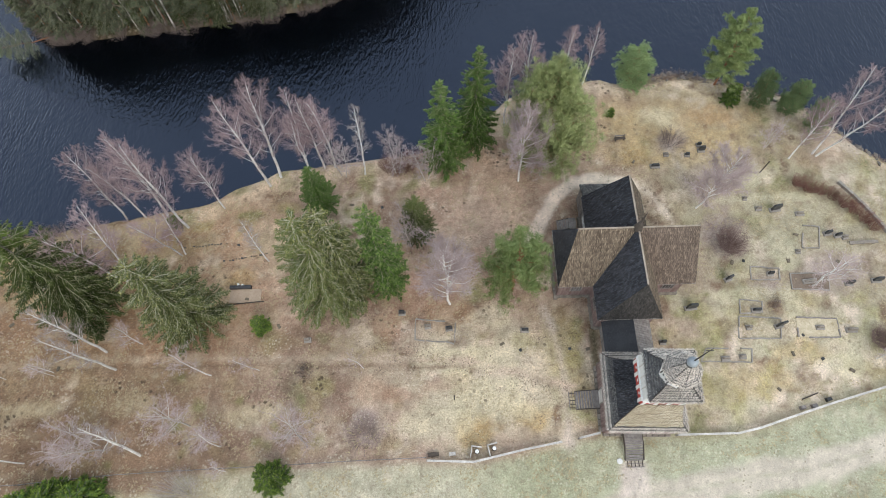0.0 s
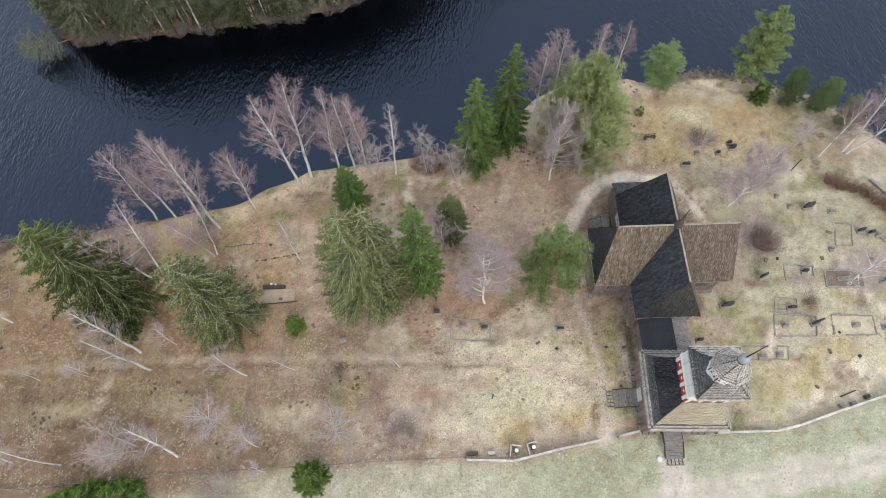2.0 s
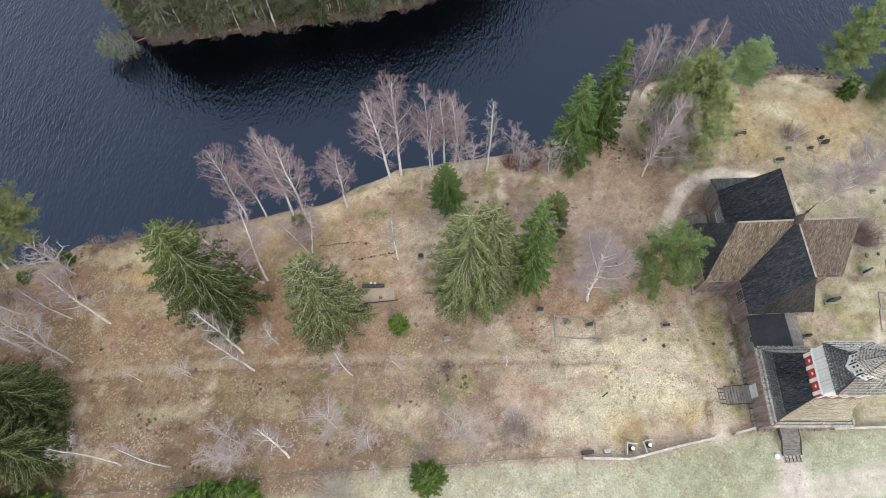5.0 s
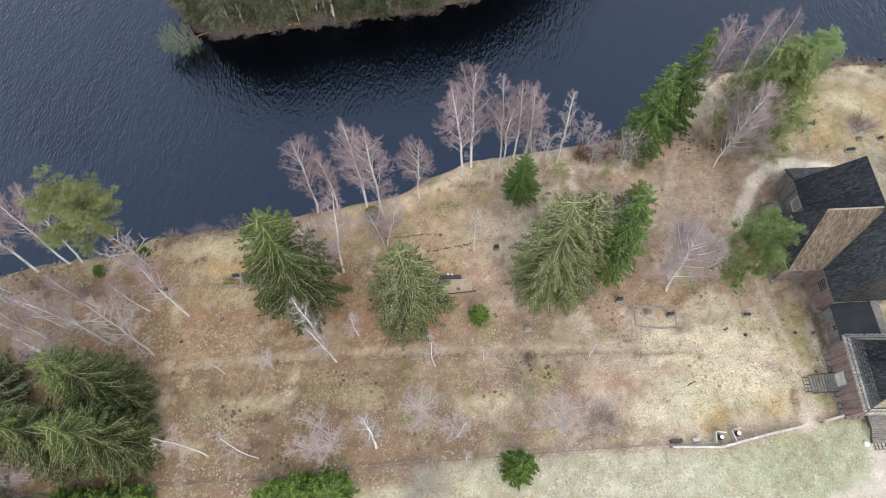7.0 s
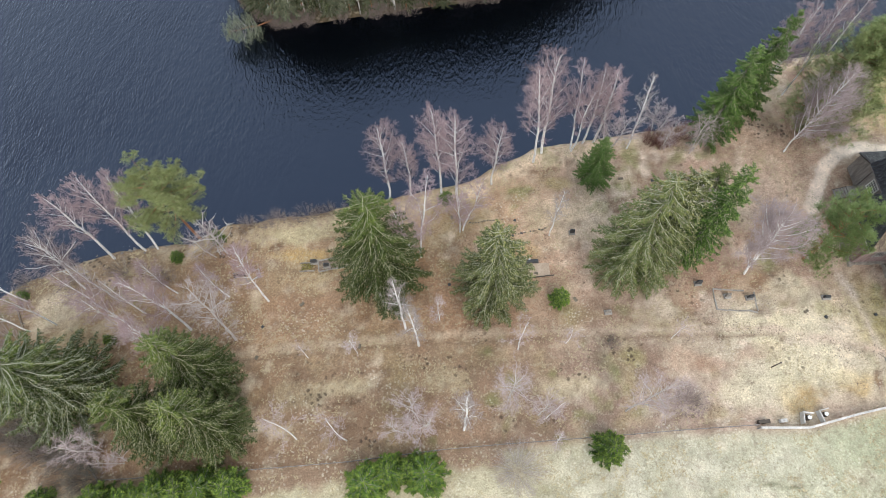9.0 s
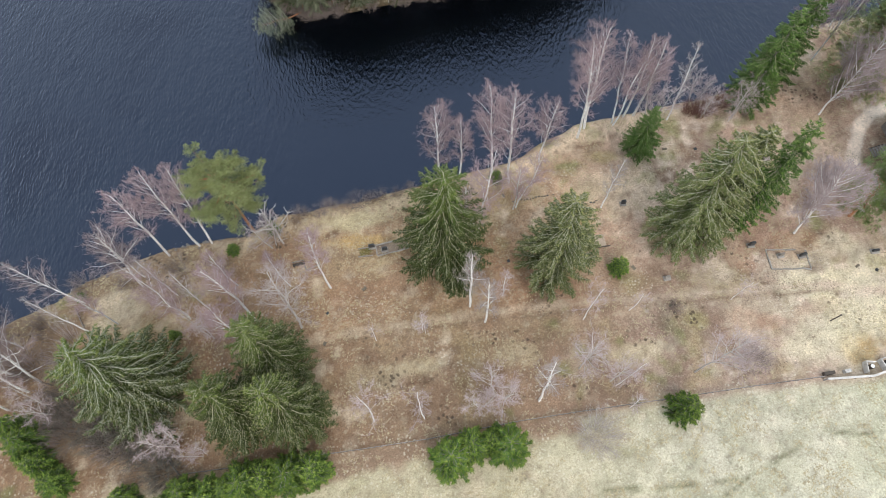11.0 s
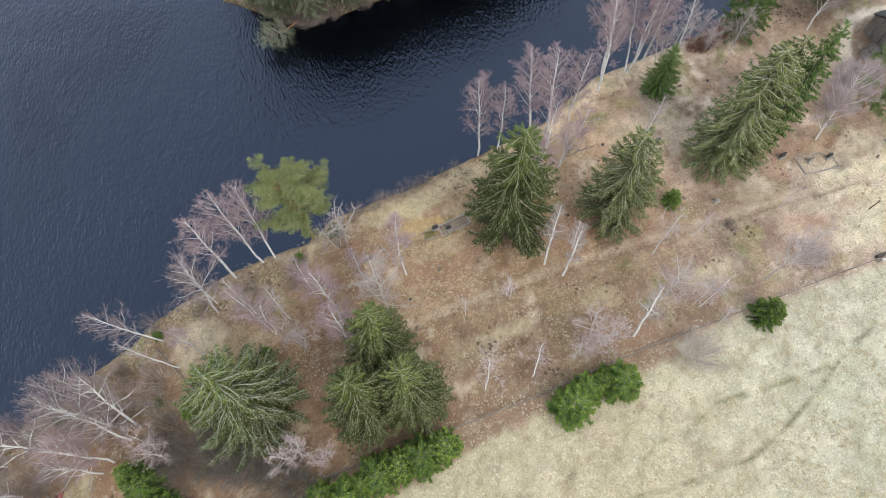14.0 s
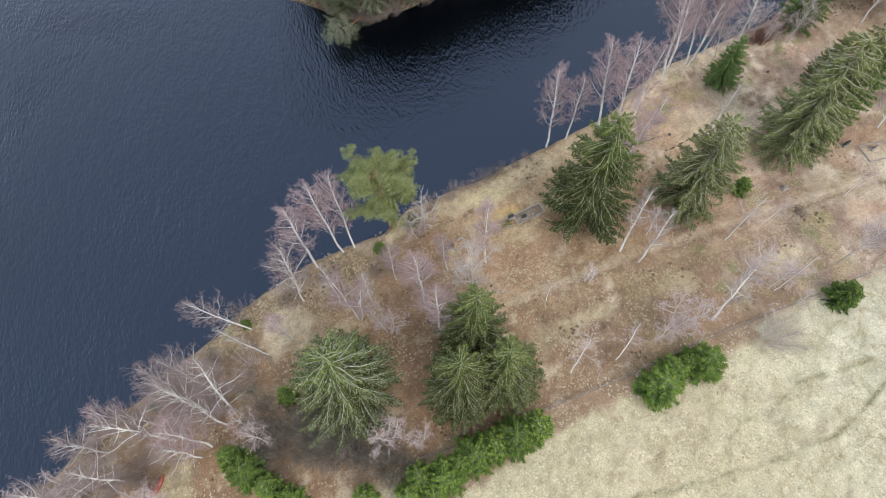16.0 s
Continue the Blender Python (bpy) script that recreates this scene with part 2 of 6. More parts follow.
KERB = surf("pale_kerb_stone", (0.265, 0.243, 0.218), (0.359, 0.334, 0.303), (0.172, 0.156, 0.141), 1.2, 10, 0.85, 0.4)
DEADGRASS = surf("dry_grass_blades", (0.42, 0.34, 0.20), (0.55, 0.47, 0.30), (0.33, 0.25, 0.15), 0.1, 1.0, 0.9, 0.0, (1, 1, 1), 0.3)
REDPAINT = surf("red_boat_paint", (0.30, 0.06, 0.045), (0.37, 0.085, 0.06), (0.22, 0.05, 0.04), 1.0, 9, 0.6, 0.1)
SAND = surf("raked_sand", (0.352, 0.268, 0.200), (0.432, 0.344, 0.264), (0.264, 0.196, 0.144), 0.8, 8, 0.95, 0.3)
SOIL = surf("grave_soil", (0.16, 0.12, 0.095), (0.22, 0.17, 0.13), (0.10, 0.08, 0.06), 1.0, 8, 0.95, 0.4)
STRAWBED = surf("dry_grass_bed", (0.43, 0.365, 0.25), (0.56, 0.49, 0.36), (0.30, 0.24, 0.16), 1.2, 9, 0.95, 0.4)
YELLOW = surf("yellow_flowers", (0.10, 0.12, 0.04), (0.16, 0.15, 0.05), (0.55, 0.43, 0.06), 3.0, 9, 0.8, 0.2)
GLASS, gnt, gb = nodes_of("window_glass")
gb.inputs["Base Color"].default_value, gb.inputs["Roughness"].default_value = (0.03, 0.035, 0.04, 1), 0.08


# ---- ground shape ----
NEAR = [(-400, -60), (-200, -15), (-160, 6), (-141, 15.6), (-135, 17.7), (-131, 21), (-127, 22.9), (-122, 24.5), (-116, 27.7), (-111.8, 28.9),
        (-107, 32.3), (-100, 34.9), (-96.6, 36.1), (-91, 36.4), (-83.5, 37), (-79, 39.5), (-72, 40.5), (-61, 41.6), (-50, 43.7),
        (-46.7, 44.4), (-40.5, 45.5), (-37, 47.5), (-33, 49.7), (-30, 50.8), (-20, 52.4), (-10, 53.6), (-2.6, 54.6),
        (0, 56), (4.9, 61), (9, 64.6), (14, 66.8), (25, 67.6), (27.7, 66.8), (33, 67.2), (36, 68.3), (40, 68), (44, 66.8),
        (50, 64.7), (55, 63.3), (58, 60.2), (61, 57.2), (64, 53.2), (66, 51), (69, 49.3), (80, 46), (130, 40), (400, 30)]
FAR = [(-900, 700), (-200, 215), (-110, 118), (-95, 101), (-87, 92), (-82, 87), (-78.5, 83.5), (-74, 80.9), (-70, 80.6), (-61, 81.2), (-49, 82.6),
       (-42.6, 83.2), (-38, 83.9), (-32, 85.2), (-25.5, 86.6), (-20, 90), (-8, 99), (10, 112), (40, 126), (100, 140), (900, 260)]
NX, NY = np.array(NEAR).T
FX, FY = np.array(FAR).T
WATER = -1.7
lattice = np.random.RandomState(5).rand(257, 257)


def vnoise(x, y, size):
    """Smooth value noise on numpy arrays, 0 to 1."""
    x, y = np.asarray(x, float) / size + 91.3, np.asarray(y, float) / size + 47.7
    i, j = np.floor(x).astype(int), np.floor(y).astype(int)
    u, v = x - i, y - j
    u, v = u * u * (3 - 2 * u), v * v * (3 - 2 * v)
    a, b = lattice[i % 257, j % 257], lattice[(i + 1) % 257, j % 257]
    c, d = lattice[i % 257, (j + 1) % 257], lattice[(i + 1) % 257, (j + 1) % 257]
    return (a * (1 - u) + b * u) * (1 - v) + (c * (1 - u) + d * u) * v


def fbm(x, y, size, octaves=4):
    total, amp, norm = 0, 1.0, 0
    for k in range(octaves):
        total, norm = total + amp * vnoise(x, y, size / 2 ** k), norm + amp
        amp *= 0.55
    return total / norm


def near_dist(x, y):
    """Rough distance to the near shore, positive on land."""
    return (np.interp(x, NX, NY) - y) * 0.9 + 0.9 * (fbm(x, y, 3.5, 2) - 0.5)


def far_dist(x, y):
    return (y - np.interp(x, FX, FY)) * 0.8 + 0.9 * (fbm(x, y, 4, 2) - 0.5)


def height(x, y):
    x, y = np.asarray(x, float), np.asarray(y, float)
    d, f = near_dist(x, y), far_dist(x, y)
    base = 0.35 * (fbm(x, y, 14, 4) - 0.5) + 0.7 * np.exp(-((x - 36) / 20) ** 2 - ((y - 50) / 12) ** 2)
    prof = np.interp(d, [-30, -3, -0.3, 0.1, 0.9, 2.2, 6], [-5, -3.2, -2.3, -1.85, -0.75, -0.25, 0])
    proff = np.interp(f, [-30, -4, -0.3, 0.2, 1.2, 4, 30], [-5, -3, -2.3, -1.75, -1.0, -0.6, 1.2])
    w = np.clip((d + 0.5) / 3, 0, 1)
    return np.maximum(prof + base * w, proff + 0.5 * base * np.clip(f / 3, 0, 1))


def ground_z(x, y):
    return float(height(np.array([x]), np.array([y]))[0])


# ---- mesh helpers ----
class Geo:
    """Vertices and faces of one mesh."""

    def __init__(self):
        self.v, self.f = [], []

    def quad(self, a, b, c, d):
        n = len(self.v)
        self.v += [tuple(a), tuple(b), tuple(c), tuple(d)]
        self.f.append((n, n + 1, n + 2, n + 3))
        return self

    def tri(self, a, b, c):
        n = len(self.v)
        self.v += [tuple(a), tuple(b), tuple(c)]
        self.f.append((n, n + 1, n + 2))
        return self

    def box(self, c, s, rz=0.0, rx=0.0, ry=0.0, taper=1.0):
        n, m = len(self.v), Euler((rx, ry, rz)).to_matrix()
        for k in (-1, 1):
            t = taper if k > 0 else 1.0
            for i, j in ((-1, -1), (1, -1), (1, 1), (-1, 1)):
                self.v.append(tuple(Vector(c) + m @ Vector((i * s[0] / 2 * t, j * s[1] / 2 * t, k * s[2] / 2))))
        for f in ((3, 2, 1, 0), (4, 5, 6, 7), (0, 1, 5, 4), (1, 2, 6, 5), (2, 3, 7, 6), (3, 0, 4, 7)):
            self.f.append(tuple(n + i for i in f))
        return self

    def beam(self, a, b, w, h):
        """A box of section w x h from a to b."""
        a, b = Vector(a), Vector(b)
        d = b - a
        return self.box((a + b) / 2, (d.length, w, h), math.atan2(d.y, d.x), 0, -math.asin(d.z / d.length))

    def tube(self, pts, radii, n=6):
        """A tapered tube through points."""
        first = len(self.v)
        pts = [Vector(p) for p in pts]
        for k, p in enumerate(pts):
            d = (pts[min(k + 1, len(pts) - 1)] - pts[max(k - 1, 0)]).normalized()
            a = d.orthogonal().normalized() if abs(d.z) < 0.95 else Vector((1, 0, 0)).cross(d).normalized()
            b = d.cross(a)
            for i in range(n):
                t = 2 * math.pi * i / n
                self.v.append(tuple(p + (a * math.cos(t) + b * math.sin(t)) * radii[k]))
        for k in range(len(pts) - 1):
            for i in range(n):
                j = (i + 1) % n
                self.f.append((first + k * n + i, first + k * n + j, first + (k + 1) * n + j, first + (k + 1) * n + i))
        self.f.append(tuple(first + (len(pts) - 1) * n + i for i in range(n)))
        self.f.append(tuple(first + i for i in reversed(range(n))))
        return self

    def rings(self, rings):
        """A closed skin through rings of equal length."""
        first, n = len(self.v), len(rings[0])
        for r in rings:
            self.v += [tuple(p) for p in r]
        for k in range(len(rings) - 1):
            for i in range(n):
                j = (i + 1) % n
                self.f.append((first + k * n + i, first + k * n + j, first + (k + 1) * n + j, first + (k + 1) * n + i))
        self.f.append(tuple(first + i for i in reversed(range(n))))
        self.f.append(tuple(first + (len(rings) - 1) * n + i for i in range(n)))
        return self

    def mesh(self, name, material, smooth=False):
        me = bpy.data.meshes.new(name)
        me.from_pydata(self.v, [], self.f)
        me.materials.append(material)
        if smooth:
            me.polygons.foreach_set("use_smooth", [True] * len(me.polygons))
        me.update()
        return me


def part(name, geo, material, parent, label="", smooth=False):
    ob = new(name, geo.mesh(name, material, smooth) if isinstance(geo, Geo) else geo)
    ob.parent = parent
    if label:
        ob["label"] = label
    return ob


def thing(name, label, category, x=0.0, y=0.0, z=0.0, rz=0.0, group="", kind=""):
    ob = new(name)
    ob.empty_display_size = 0.3
    ob.matrix_basis = pose(x, y, z, 0, 0, rz)
    return tagged(ob, label, category, group, kind)


def solid(name, geo, material, label, category, group="", kind="", smooth=False):
    return tagged(new(name, geo.mesh(name, material, smooth)), label, category, group, kind)


# ---- ground and water ----
def line_dist(x, y, pts):
    """Distance from points to a polyline."""
    best = np.full(np.shape(x), 1e9)
    for (ax, ay), (bx, by) in zip(pts, pts[1:]):
        dx, dy = bx - ax, by - ay
        k = np.clip(((x - ax) * dx + (y - ay) * dy) / (dx * dx + dy * dy), 0, 1)
        best = np.minimum(best, np.hypot(x - ax - k * dx, y - ay - k * dy))
    return best


ROAD = [(140, 22), (75, 11.5), (54, 5.7), (44.5, 3.2), (33.5, 2.0), (26, 0.6), (20, 0.2), (14, -3), (9, -9), (4, -18), (0, -34)]
APRON = [(20.9, 2.7), (20.4, 0.6)]
RINGEAST = [(32, 38.6), (29.4, 43.6), (26.6, 45.2)]
RING = [(26.6, 45.2), (21.9, 46.6), (17.4, 46), (14.5, 43.6), (12.4, 39.7), (10.5, 36.5)]
WESTWALK = [(11.2, 26.1), (12.7, 20.3), (13.3, 14.7), (13, 8.8), (12.9, 6.9)]
TRAIL = [(14.4, 14.4), (0, 18.3), (-15.4, 19), (-31, 19.4), (-46.8, 19.8), (-62.6, 19.3), (-72, 18.6), (-84, 18)]
FIELDTRAIL = [(-1.3, -2.3), (-8, -1.2), (-14.3, -3.5), (-18.7, -5.1), (-25, -8.2), (-31.2, -10.9), (-37, -12.6), (-43.8, -12.8), (-51, -12.2), (-60.5, -11.3), (-66.2, -10.1)]
FIELDTRAIL2 = [(-21, -5.5), (-28.6, -5.5), (-37.3, -5.0), (-43.8, -7.2), (-48.8, -6.8)]
HEDGEWALK = [(-40, 3.2), (-50, 3.4), (-58, 2.4), (-68, 1.6), (-76, 0.2), (-84, -1.8), (-92, -4.5)]
FENCE = [(75, 18.5), (56.2, 13.4), (48.3, 11.4), (42.6, 9.7), (37.8, 8.3), (34.8, 7.7), (27, 7.9), (17, 8.3), (11.9, 7.2), (0.4, 5.1),
         (-5.7, 5.5), (-24.6, 5.1), (-40, 4.6), (-59, 3.4), (-84, 2.9), (-91, 3.3), (-200, -18)]


PATCHES = []
MOSSY, OCHRE, STRAW, DAMP, RUST, GREENISH, MAUVE, SANDY = ((0.31, 0.275, 0.12), (0.44, 0.315, 0.15), (0.565, 0.515, 0.345), (0.17, 0.125, 0.085),
                                                           (0.365, 0.238, 0.16), (0.42, 0.415, 0.255), (0.335, 0.262, 0.24), (0.66, 0.55, 0.43))


def patch(x, y, rx, ry, tone, strength=0.75):
    """An uneven patch of another ground cover."""
    PATCHES.append((x, y, rx, ry, tone, strength))


# yard west and south of the church
patch(14.7, 38.2, 1.3, 3.6, (0.20, 0.15, 0.09), 0.8)
patch(1.0, 9.2, 2.8, 2.2, OCHRE, 0.9)
patch(8.6, 10.3, 3.0, 1.8, OCHRE, 0.8)
patch(8.3, 20.4, 2.4, 1.8, MOSSY, 0.55)
patch(-0.4, 21.0, 1.2, 0.8, DAMP, 0.6)
patch(-7.8, 18.0, 0.8, 0.9, DAMP)
patch(-9.2, 13.8, 3.4, 1.3, RUST, 0.7)
patch(-3.0, 15.1, 3.2, 1.1, RUST, 0.55)
patch(-13.0, 14.6, 2.6, 2.2, RUST, 0.6)
patch(-14.0, 9.4, 2.6, 2.4, MAUVE)
patch(-5.0, 18.6, 5.0, 1.6, STRAW, 0.6)
patch(4.0, 13.0, 7.0, 3.2, STRAW, 0.6)
patch(-4.0, 10.6, 5.5, 2.6, STRAW, 0.5)
patch(2.5, 18.6, 5.0, 1.8, STRAW, 0.5)
patch(9.6, 16.5, 2.4, 4.0, SANDY, 0.45)
patch(17.8, 20.5, 0.9, 4.5, (0.09, 0.08, 0.04), 0.85)
patch(15.5, 22.0, 1.8, 2.6, MOSSY, 0.75)
patch(15.0, 18.2, 1.7, 1.5, (0.36, 0.32, 0.13), 0.75)
patch(15.9, 23.4, 1.0, 0.9, (0.08, 0.10, 0.035), 0.7)
patch(15.2, 14.0, 1.4, 2.0, OCHRE, 0.5)
patch(-10.8, 23.4, 2.4, 2.0, RUST, 0.7)
patch(-7.5, 26.5, 3.0, 2.6, RUST, 0.7)
patch(-2.0, 25.0, 3.4, 2.4, (0.34, 0.215, 0.125), 0.6)
patch(3.5, 24.5, 3.0, 2.0, STRAW, 0.45)
# headland and graveyard lawn
patch(28.0, 50.4, 5.0, 2.2, OCHRE, 0.75)
patch(42.0, 58.0, 5.5, 2.4, (0.44, 0.29, 0.15), 0.75)
patch(33.0, 58.0, 5.0, 2.6, STRAW, 0.55)
patch(56.7, 50.4, 5.5, 3.0, RUST, 0.45)
patch(34.0, 53.0, 2.8, 1.8, MAUVE, 0.6)
patch(39.2, 36.0, 3.6, 3.2, MAUVE, 0.7)
patch(38.5, 44.8, 4.0, 3.6, MAUVE, 0.55)
patch(53.6, 30.0, 4.6, 3.2, MAUVE, 0.6)
patch(44.2, 28.0, 2.4, 1.8, MAUVE, 0.6)
patch(36.6, 22.0, 1.4, 1.6, DAMP, 0.6)
patch(34.4, 23.0, 2.0, 2.4, MOSSY, 0.5)
patch(41.0, 26.6, 6.0, 1.0, STRAW, 0.6)
patch(47.7, 33.2, 2.2, 3.6, STRAW, 0.6)
patch(46.6, 25.2, 1.6, 3.6, STRAW, 0.6)
patch(49.0, 42.2, 7.0, 0.9, STRAW, 0.7)
patch(46.0, 46.5, 4.0, 2.4, STRAW, 0.6)
patch(46.4, 18.4, 4.0, 1.6, OCHRE, 0.5)
patch(33.7, 13.4, 3.6, 3.0, MOSSY, 0.5)
patch(40.0, 14.6, 5.5, 2.6, OCHRE, 0.4)
patch(52.0, 16.5, 3.6, 1.8, STRAW, 0.5)
patch(30.0, 29.5, 1.8, 4.0, GREENISH, 0.5)
# middle ground and western wood
patch(-24.9, 15.4, 1.1, 0.9, DAMP, 0.6)
patch(-20.0, 15.0, 1.8, 1.4, MOSSY, 0.6)
patch(-27.0, 43.2, 2.2, 1.2, MOSSY, 0.5)
patch(-40.5, 40.4, 2.4, 1.2, MOSSY, 0.6)
patch(-32.6, 31.4, 2.2, 1.4, OCHRE, 0.5)
patch(-59.0, 13.2, 3.6, 1.6, STRAW, 0.4)
patch(-45.4, 13.2, 4.0, 1.8, STRAW, 0.35)
patch(-66.0, 12.4, 3.6, 2.0, STRAW, 0.3)
patch(-30.0, 11.6, 4.0, 1.8, STRAW, 0.5)
patch(-58.5, 26.0, 4.5, 2.4, RUST, 0.7)
patch(-46.0, 27.0, 3.0, 3.4, RUST, 0.7)
patch(-66.5, 24.0, 5.0, 3.0, RUST, 0.7)
patch(-65.8, 36.4, 4.5, 1.6, STRAW, 0.8)
patch(-66.4, 33.0, 3.6, 1.0, (0.56, 0.40, 0.19), 0.75)
patch(-78.0, 32.0, 5.0, 2.6, RUST, 0.7)
patch(-84.0, 24.0, 6.0, 4.0, RUST, 0.6)
patch(-102.3, 26.4, 3.6, 3.6, (0.68, 0.58, 0.44), 0.9)
patch(-100.0, 22.0, 2.2, 2.4, (0.52, 0.40, 0.27), 0.6)
patch(-86.5, 14.0, 2.6, 4.0, RUST, 0.7)
patch(-107.0, 17.0, 4.0, 3.0, (0.44, 0.33, 0.23), 0.6)
patch(-120.5, 9.5, 2.6, 3.4, STRAW, 0.7)
patch(5.3, 49.0, 4.5, 3.0, (0.47, 0.335, 0.235), 0.7)
patch(8.0, 41.0, 3.0, 4.5, (0.48, 0.335, 0.23), 0.7)


def lerp(a, b, t):
    return a + (np.asarray(b) - a) * np.clip(t, 0, 1)[..., None]


def ground_colour(x, y):
    d = near_dist(x, y)
    n1, n2, n3 = fbm(x, y, 18, 4), fbm(x + 300, y, 7, 4), fbm(x, y + 500, 2.4, 3)
    fen = np.interp(x, [p[0] for p in FENCE[::-1]], [p[1] for p in FENCE[::-1]]) - y
    col = np.zeros(x.shape + (3,)) + np.array((0.405, 0.298, 0.222))
    col = lerp(col, (0.355, 0.235, 0.172), (n1 - 0.42) * 5)
    col = lerp(col, (0.51, 0.42, 0.32), (n2 - 0.55) * 7)
    col = lerp(col, (0.27, 0.185, 0.13), (fbm(x + 11, y + 33, 4.5, 4) - 0.55) * 6)
    col = lerp(col, (0.29, 0.212, 0.168), np.clip((-14 - x) / 16, 0, 0.9) * np.clip((22 - y) / 7, 0, 1))
    col = lerp(col, col * np.array((1.04, 0.985, 0.88)), np.clip((-20 - x) / 20, 0, 1))
    # darker leaf litter under the western trees
    col = lerp(col, (0.315, 0.205, 0.132), np.clip((-62 - x) / 18, 0, 0.75))
    # drier pale lawn west and south-west of the church
    pale = 1.15 * np.exp(-((x - 3) / 18) ** 2 - ((y - 16) / 12) ** 2) 
    col = lerp(col, (0.57, 0.50, 0.365), pale * 1.7 - 0.5 + (n2 - 0.5) * 2.2)
    yard = np.exp(-((x - 11) / 7) ** 2 - ((y - 15) / 11) ** 2)
    col = lerp(col, (0.60, 0.525, 0.365), yard * 1.5 - 0.35 + (n2 - 0.5) * 1.5)
    # graveyard lawn east of the church
    east = 1 / (1 + np.exp(np.clip(-(x - 29) / 2.5, -50, 50)))
    col = lerp(col, (0.43, 0.385, 0.262), east * (0.75 + (n2 - 0.5) * 2))
    col = lerp(col, (0.34, 0.31, 0.16), east * (n3 - 0.55) * 4)
    # ochre moss on the headland
    head = np.exp(-((x - 33) / 17) ** 2 - ((y - 55) / 8) ** 2)
    col = lerp(col, (0.50, 0.37, 0.20), head * 1.6 - 0.2 + (n2 - 0.5) * 1.5)
    # mossy green-yellow patches
    col = lerp(col, (0.34, 0.275, 0.15), (fbm(x + 50, y + 90, 6, 3) - 0.64) * 4 * np.clip((x + 75) / 30, 0, 1))
    # dry bank grass along the shore
    col = lerp(col, (0.62, 0.50, 0.36), np.clip(1 - np.abs(d - 2.6) / 3.2, 0, 1) * 1.4 - 0.35 + (n3 - 0.5) * 1.5)
    col = lerp(col, (0.31, 0.225, 0.155), np.clip((-84 - x) / 6, 0, 0.85) * (d < 9))
    col = lerp(col, (0.20, 0.135, 0.085), (0.8 - d) / 0.9)
    col = lerp(col, (0.045, 0.036, 0.028), (-0.3 - d) / 0.6)
    # meadow beyond the fence
    fade = np.clip(fen / 1.2 + 0.4 * (n3 - 0.5), 0, 1)
    mead = lerp(np.zeros(x.shape + (3,)) + np.array((0.455, 0.435, 0.305)), (0.555, 0.525, 0.385), (fbm(x + 13, y + 87, 3.0, 4) - 0.4) * 4)
    mead = lerp(mead, (0.37, 0.395, 0.245), np.clip((n1 - 0.5) * 4.5, 0, 1) * np.clip((x + 50) / 50, 0.06, 0.9))
    mead = lerp(mead, (0.365, 0.375, 0.24), np.clip((x + 8) / 20, 0, 0.65))
    mead = lerp(mead, (0.515, 0.46, 0.315), np.clip((-22 - x) / 40, 0, 0.8))
    mead = lerp(mead, (0.38, 0.29, 0.195), np.clip((3.5 - fen) / 2.5 + (n3 - 0.5) * 2, 0, 1) * np.clip((-38 - x) / 8, 0, 1))
    col = lerp(col, mead, fade)
    # trampled straw clumps, mossy and bare brown patches a stride across
    near = ((d > 0.5) & (far_dist(x, y) < 0)) * np.where(fen > 0, 0.35, 1.0)
    col = lerp(col, (0.585, 0.485, 0.375), (fbm(x + 17, y + 61, 2.2, 3) - 0.57) * 7 * near * np.clip(fbm(x + 5, y + 9, 12, 2) * 3 - 0.9, 0, 0.8))
    col = lerp(col, (0.25, 0.235, 0.115), (fbm(x + 81, y + 7, 2.8, 3) - 0.62) * 8 * near * np.clip(fbm(x + 35, y + 19, 15, 2) * 3 - 1.1, 0, 0.8))
    col = lerp(col, (0.21, 0.14, 0.095), (fbm(x + 41, y + 71, 1.9, 3) - 0.60) * 8 * near * np.clip(fbm(x + 65, y + 59, 13, 2) * 3 - 1.1, 0, 0.75))
    for px, py, rx, ry, tone, strength in PATCHES:
        q = np.hypot((x - px) / rx, (y - py) / ry)
        col = lerp(col, np.array(tone) * 1.04, strength * np.clip((1.15 - q) * 2.2 + (n3 - 0.5) * 2.6 + (n2 - 0.5) * 2.0, 0, 1) * (q < 1.9))
    # damp mossy strip in the corner of church and passage
    damp = np.exp(-((x - 13.4) / 2.6) ** 4 - ((y - 19.5) / 6) ** 4)
    col = lerp(col, (0.29, 0.24, 0.115), damp * 0.75)
    col = lerp(col, (0.13, 0.12, 0.055), damp * (n3 - 0.5) * 5)
    col = lerp(col, (0.24, 0.165, 0.115), (0.45 - line_dist(x, y + 1.0, TRAIL)) / 0.4 * np.clip((5 - x) / 8, 0, 0.7))
    # bare sand, road and trodden ways
    for pts, width, tone, edge in ((ROAD, 1.9, (0.56, 0.49, 0.385), 0.8), (APRON, 1.9, (0.64, 0.55, 0.455), 0.8), (RING, 1.0, (0.82, 0.69, 0.54), 0.6), (RINGEAST, 0.4, (0.70, 0.60, 0.48), 0.7),
                                   (WESTWALK, 0.5, (0.53, 0.45, 0.365), 0.9), (TRAIL, 0.45, (0.52, 0.415, 0.31), 0.7),
                                   (HEDGEWALK, 1.25, (0.29, 0.20, 0.14), 0.9), (FIELDTRAIL, 0.18, (0.18, 0.18, 0.10), 0.4), (FIELDTRAIL2, 0.12, (0.20, 0.20, 0.11), 0.45)):
        k = (width + edge * (n3 - 0.5) * 2 - line_dist(x, y, pts)) / edge + 0.5
        col = lerp(col, tone, k * (1.0 if pts in (ROAD, APRON, RING) else 0.85))
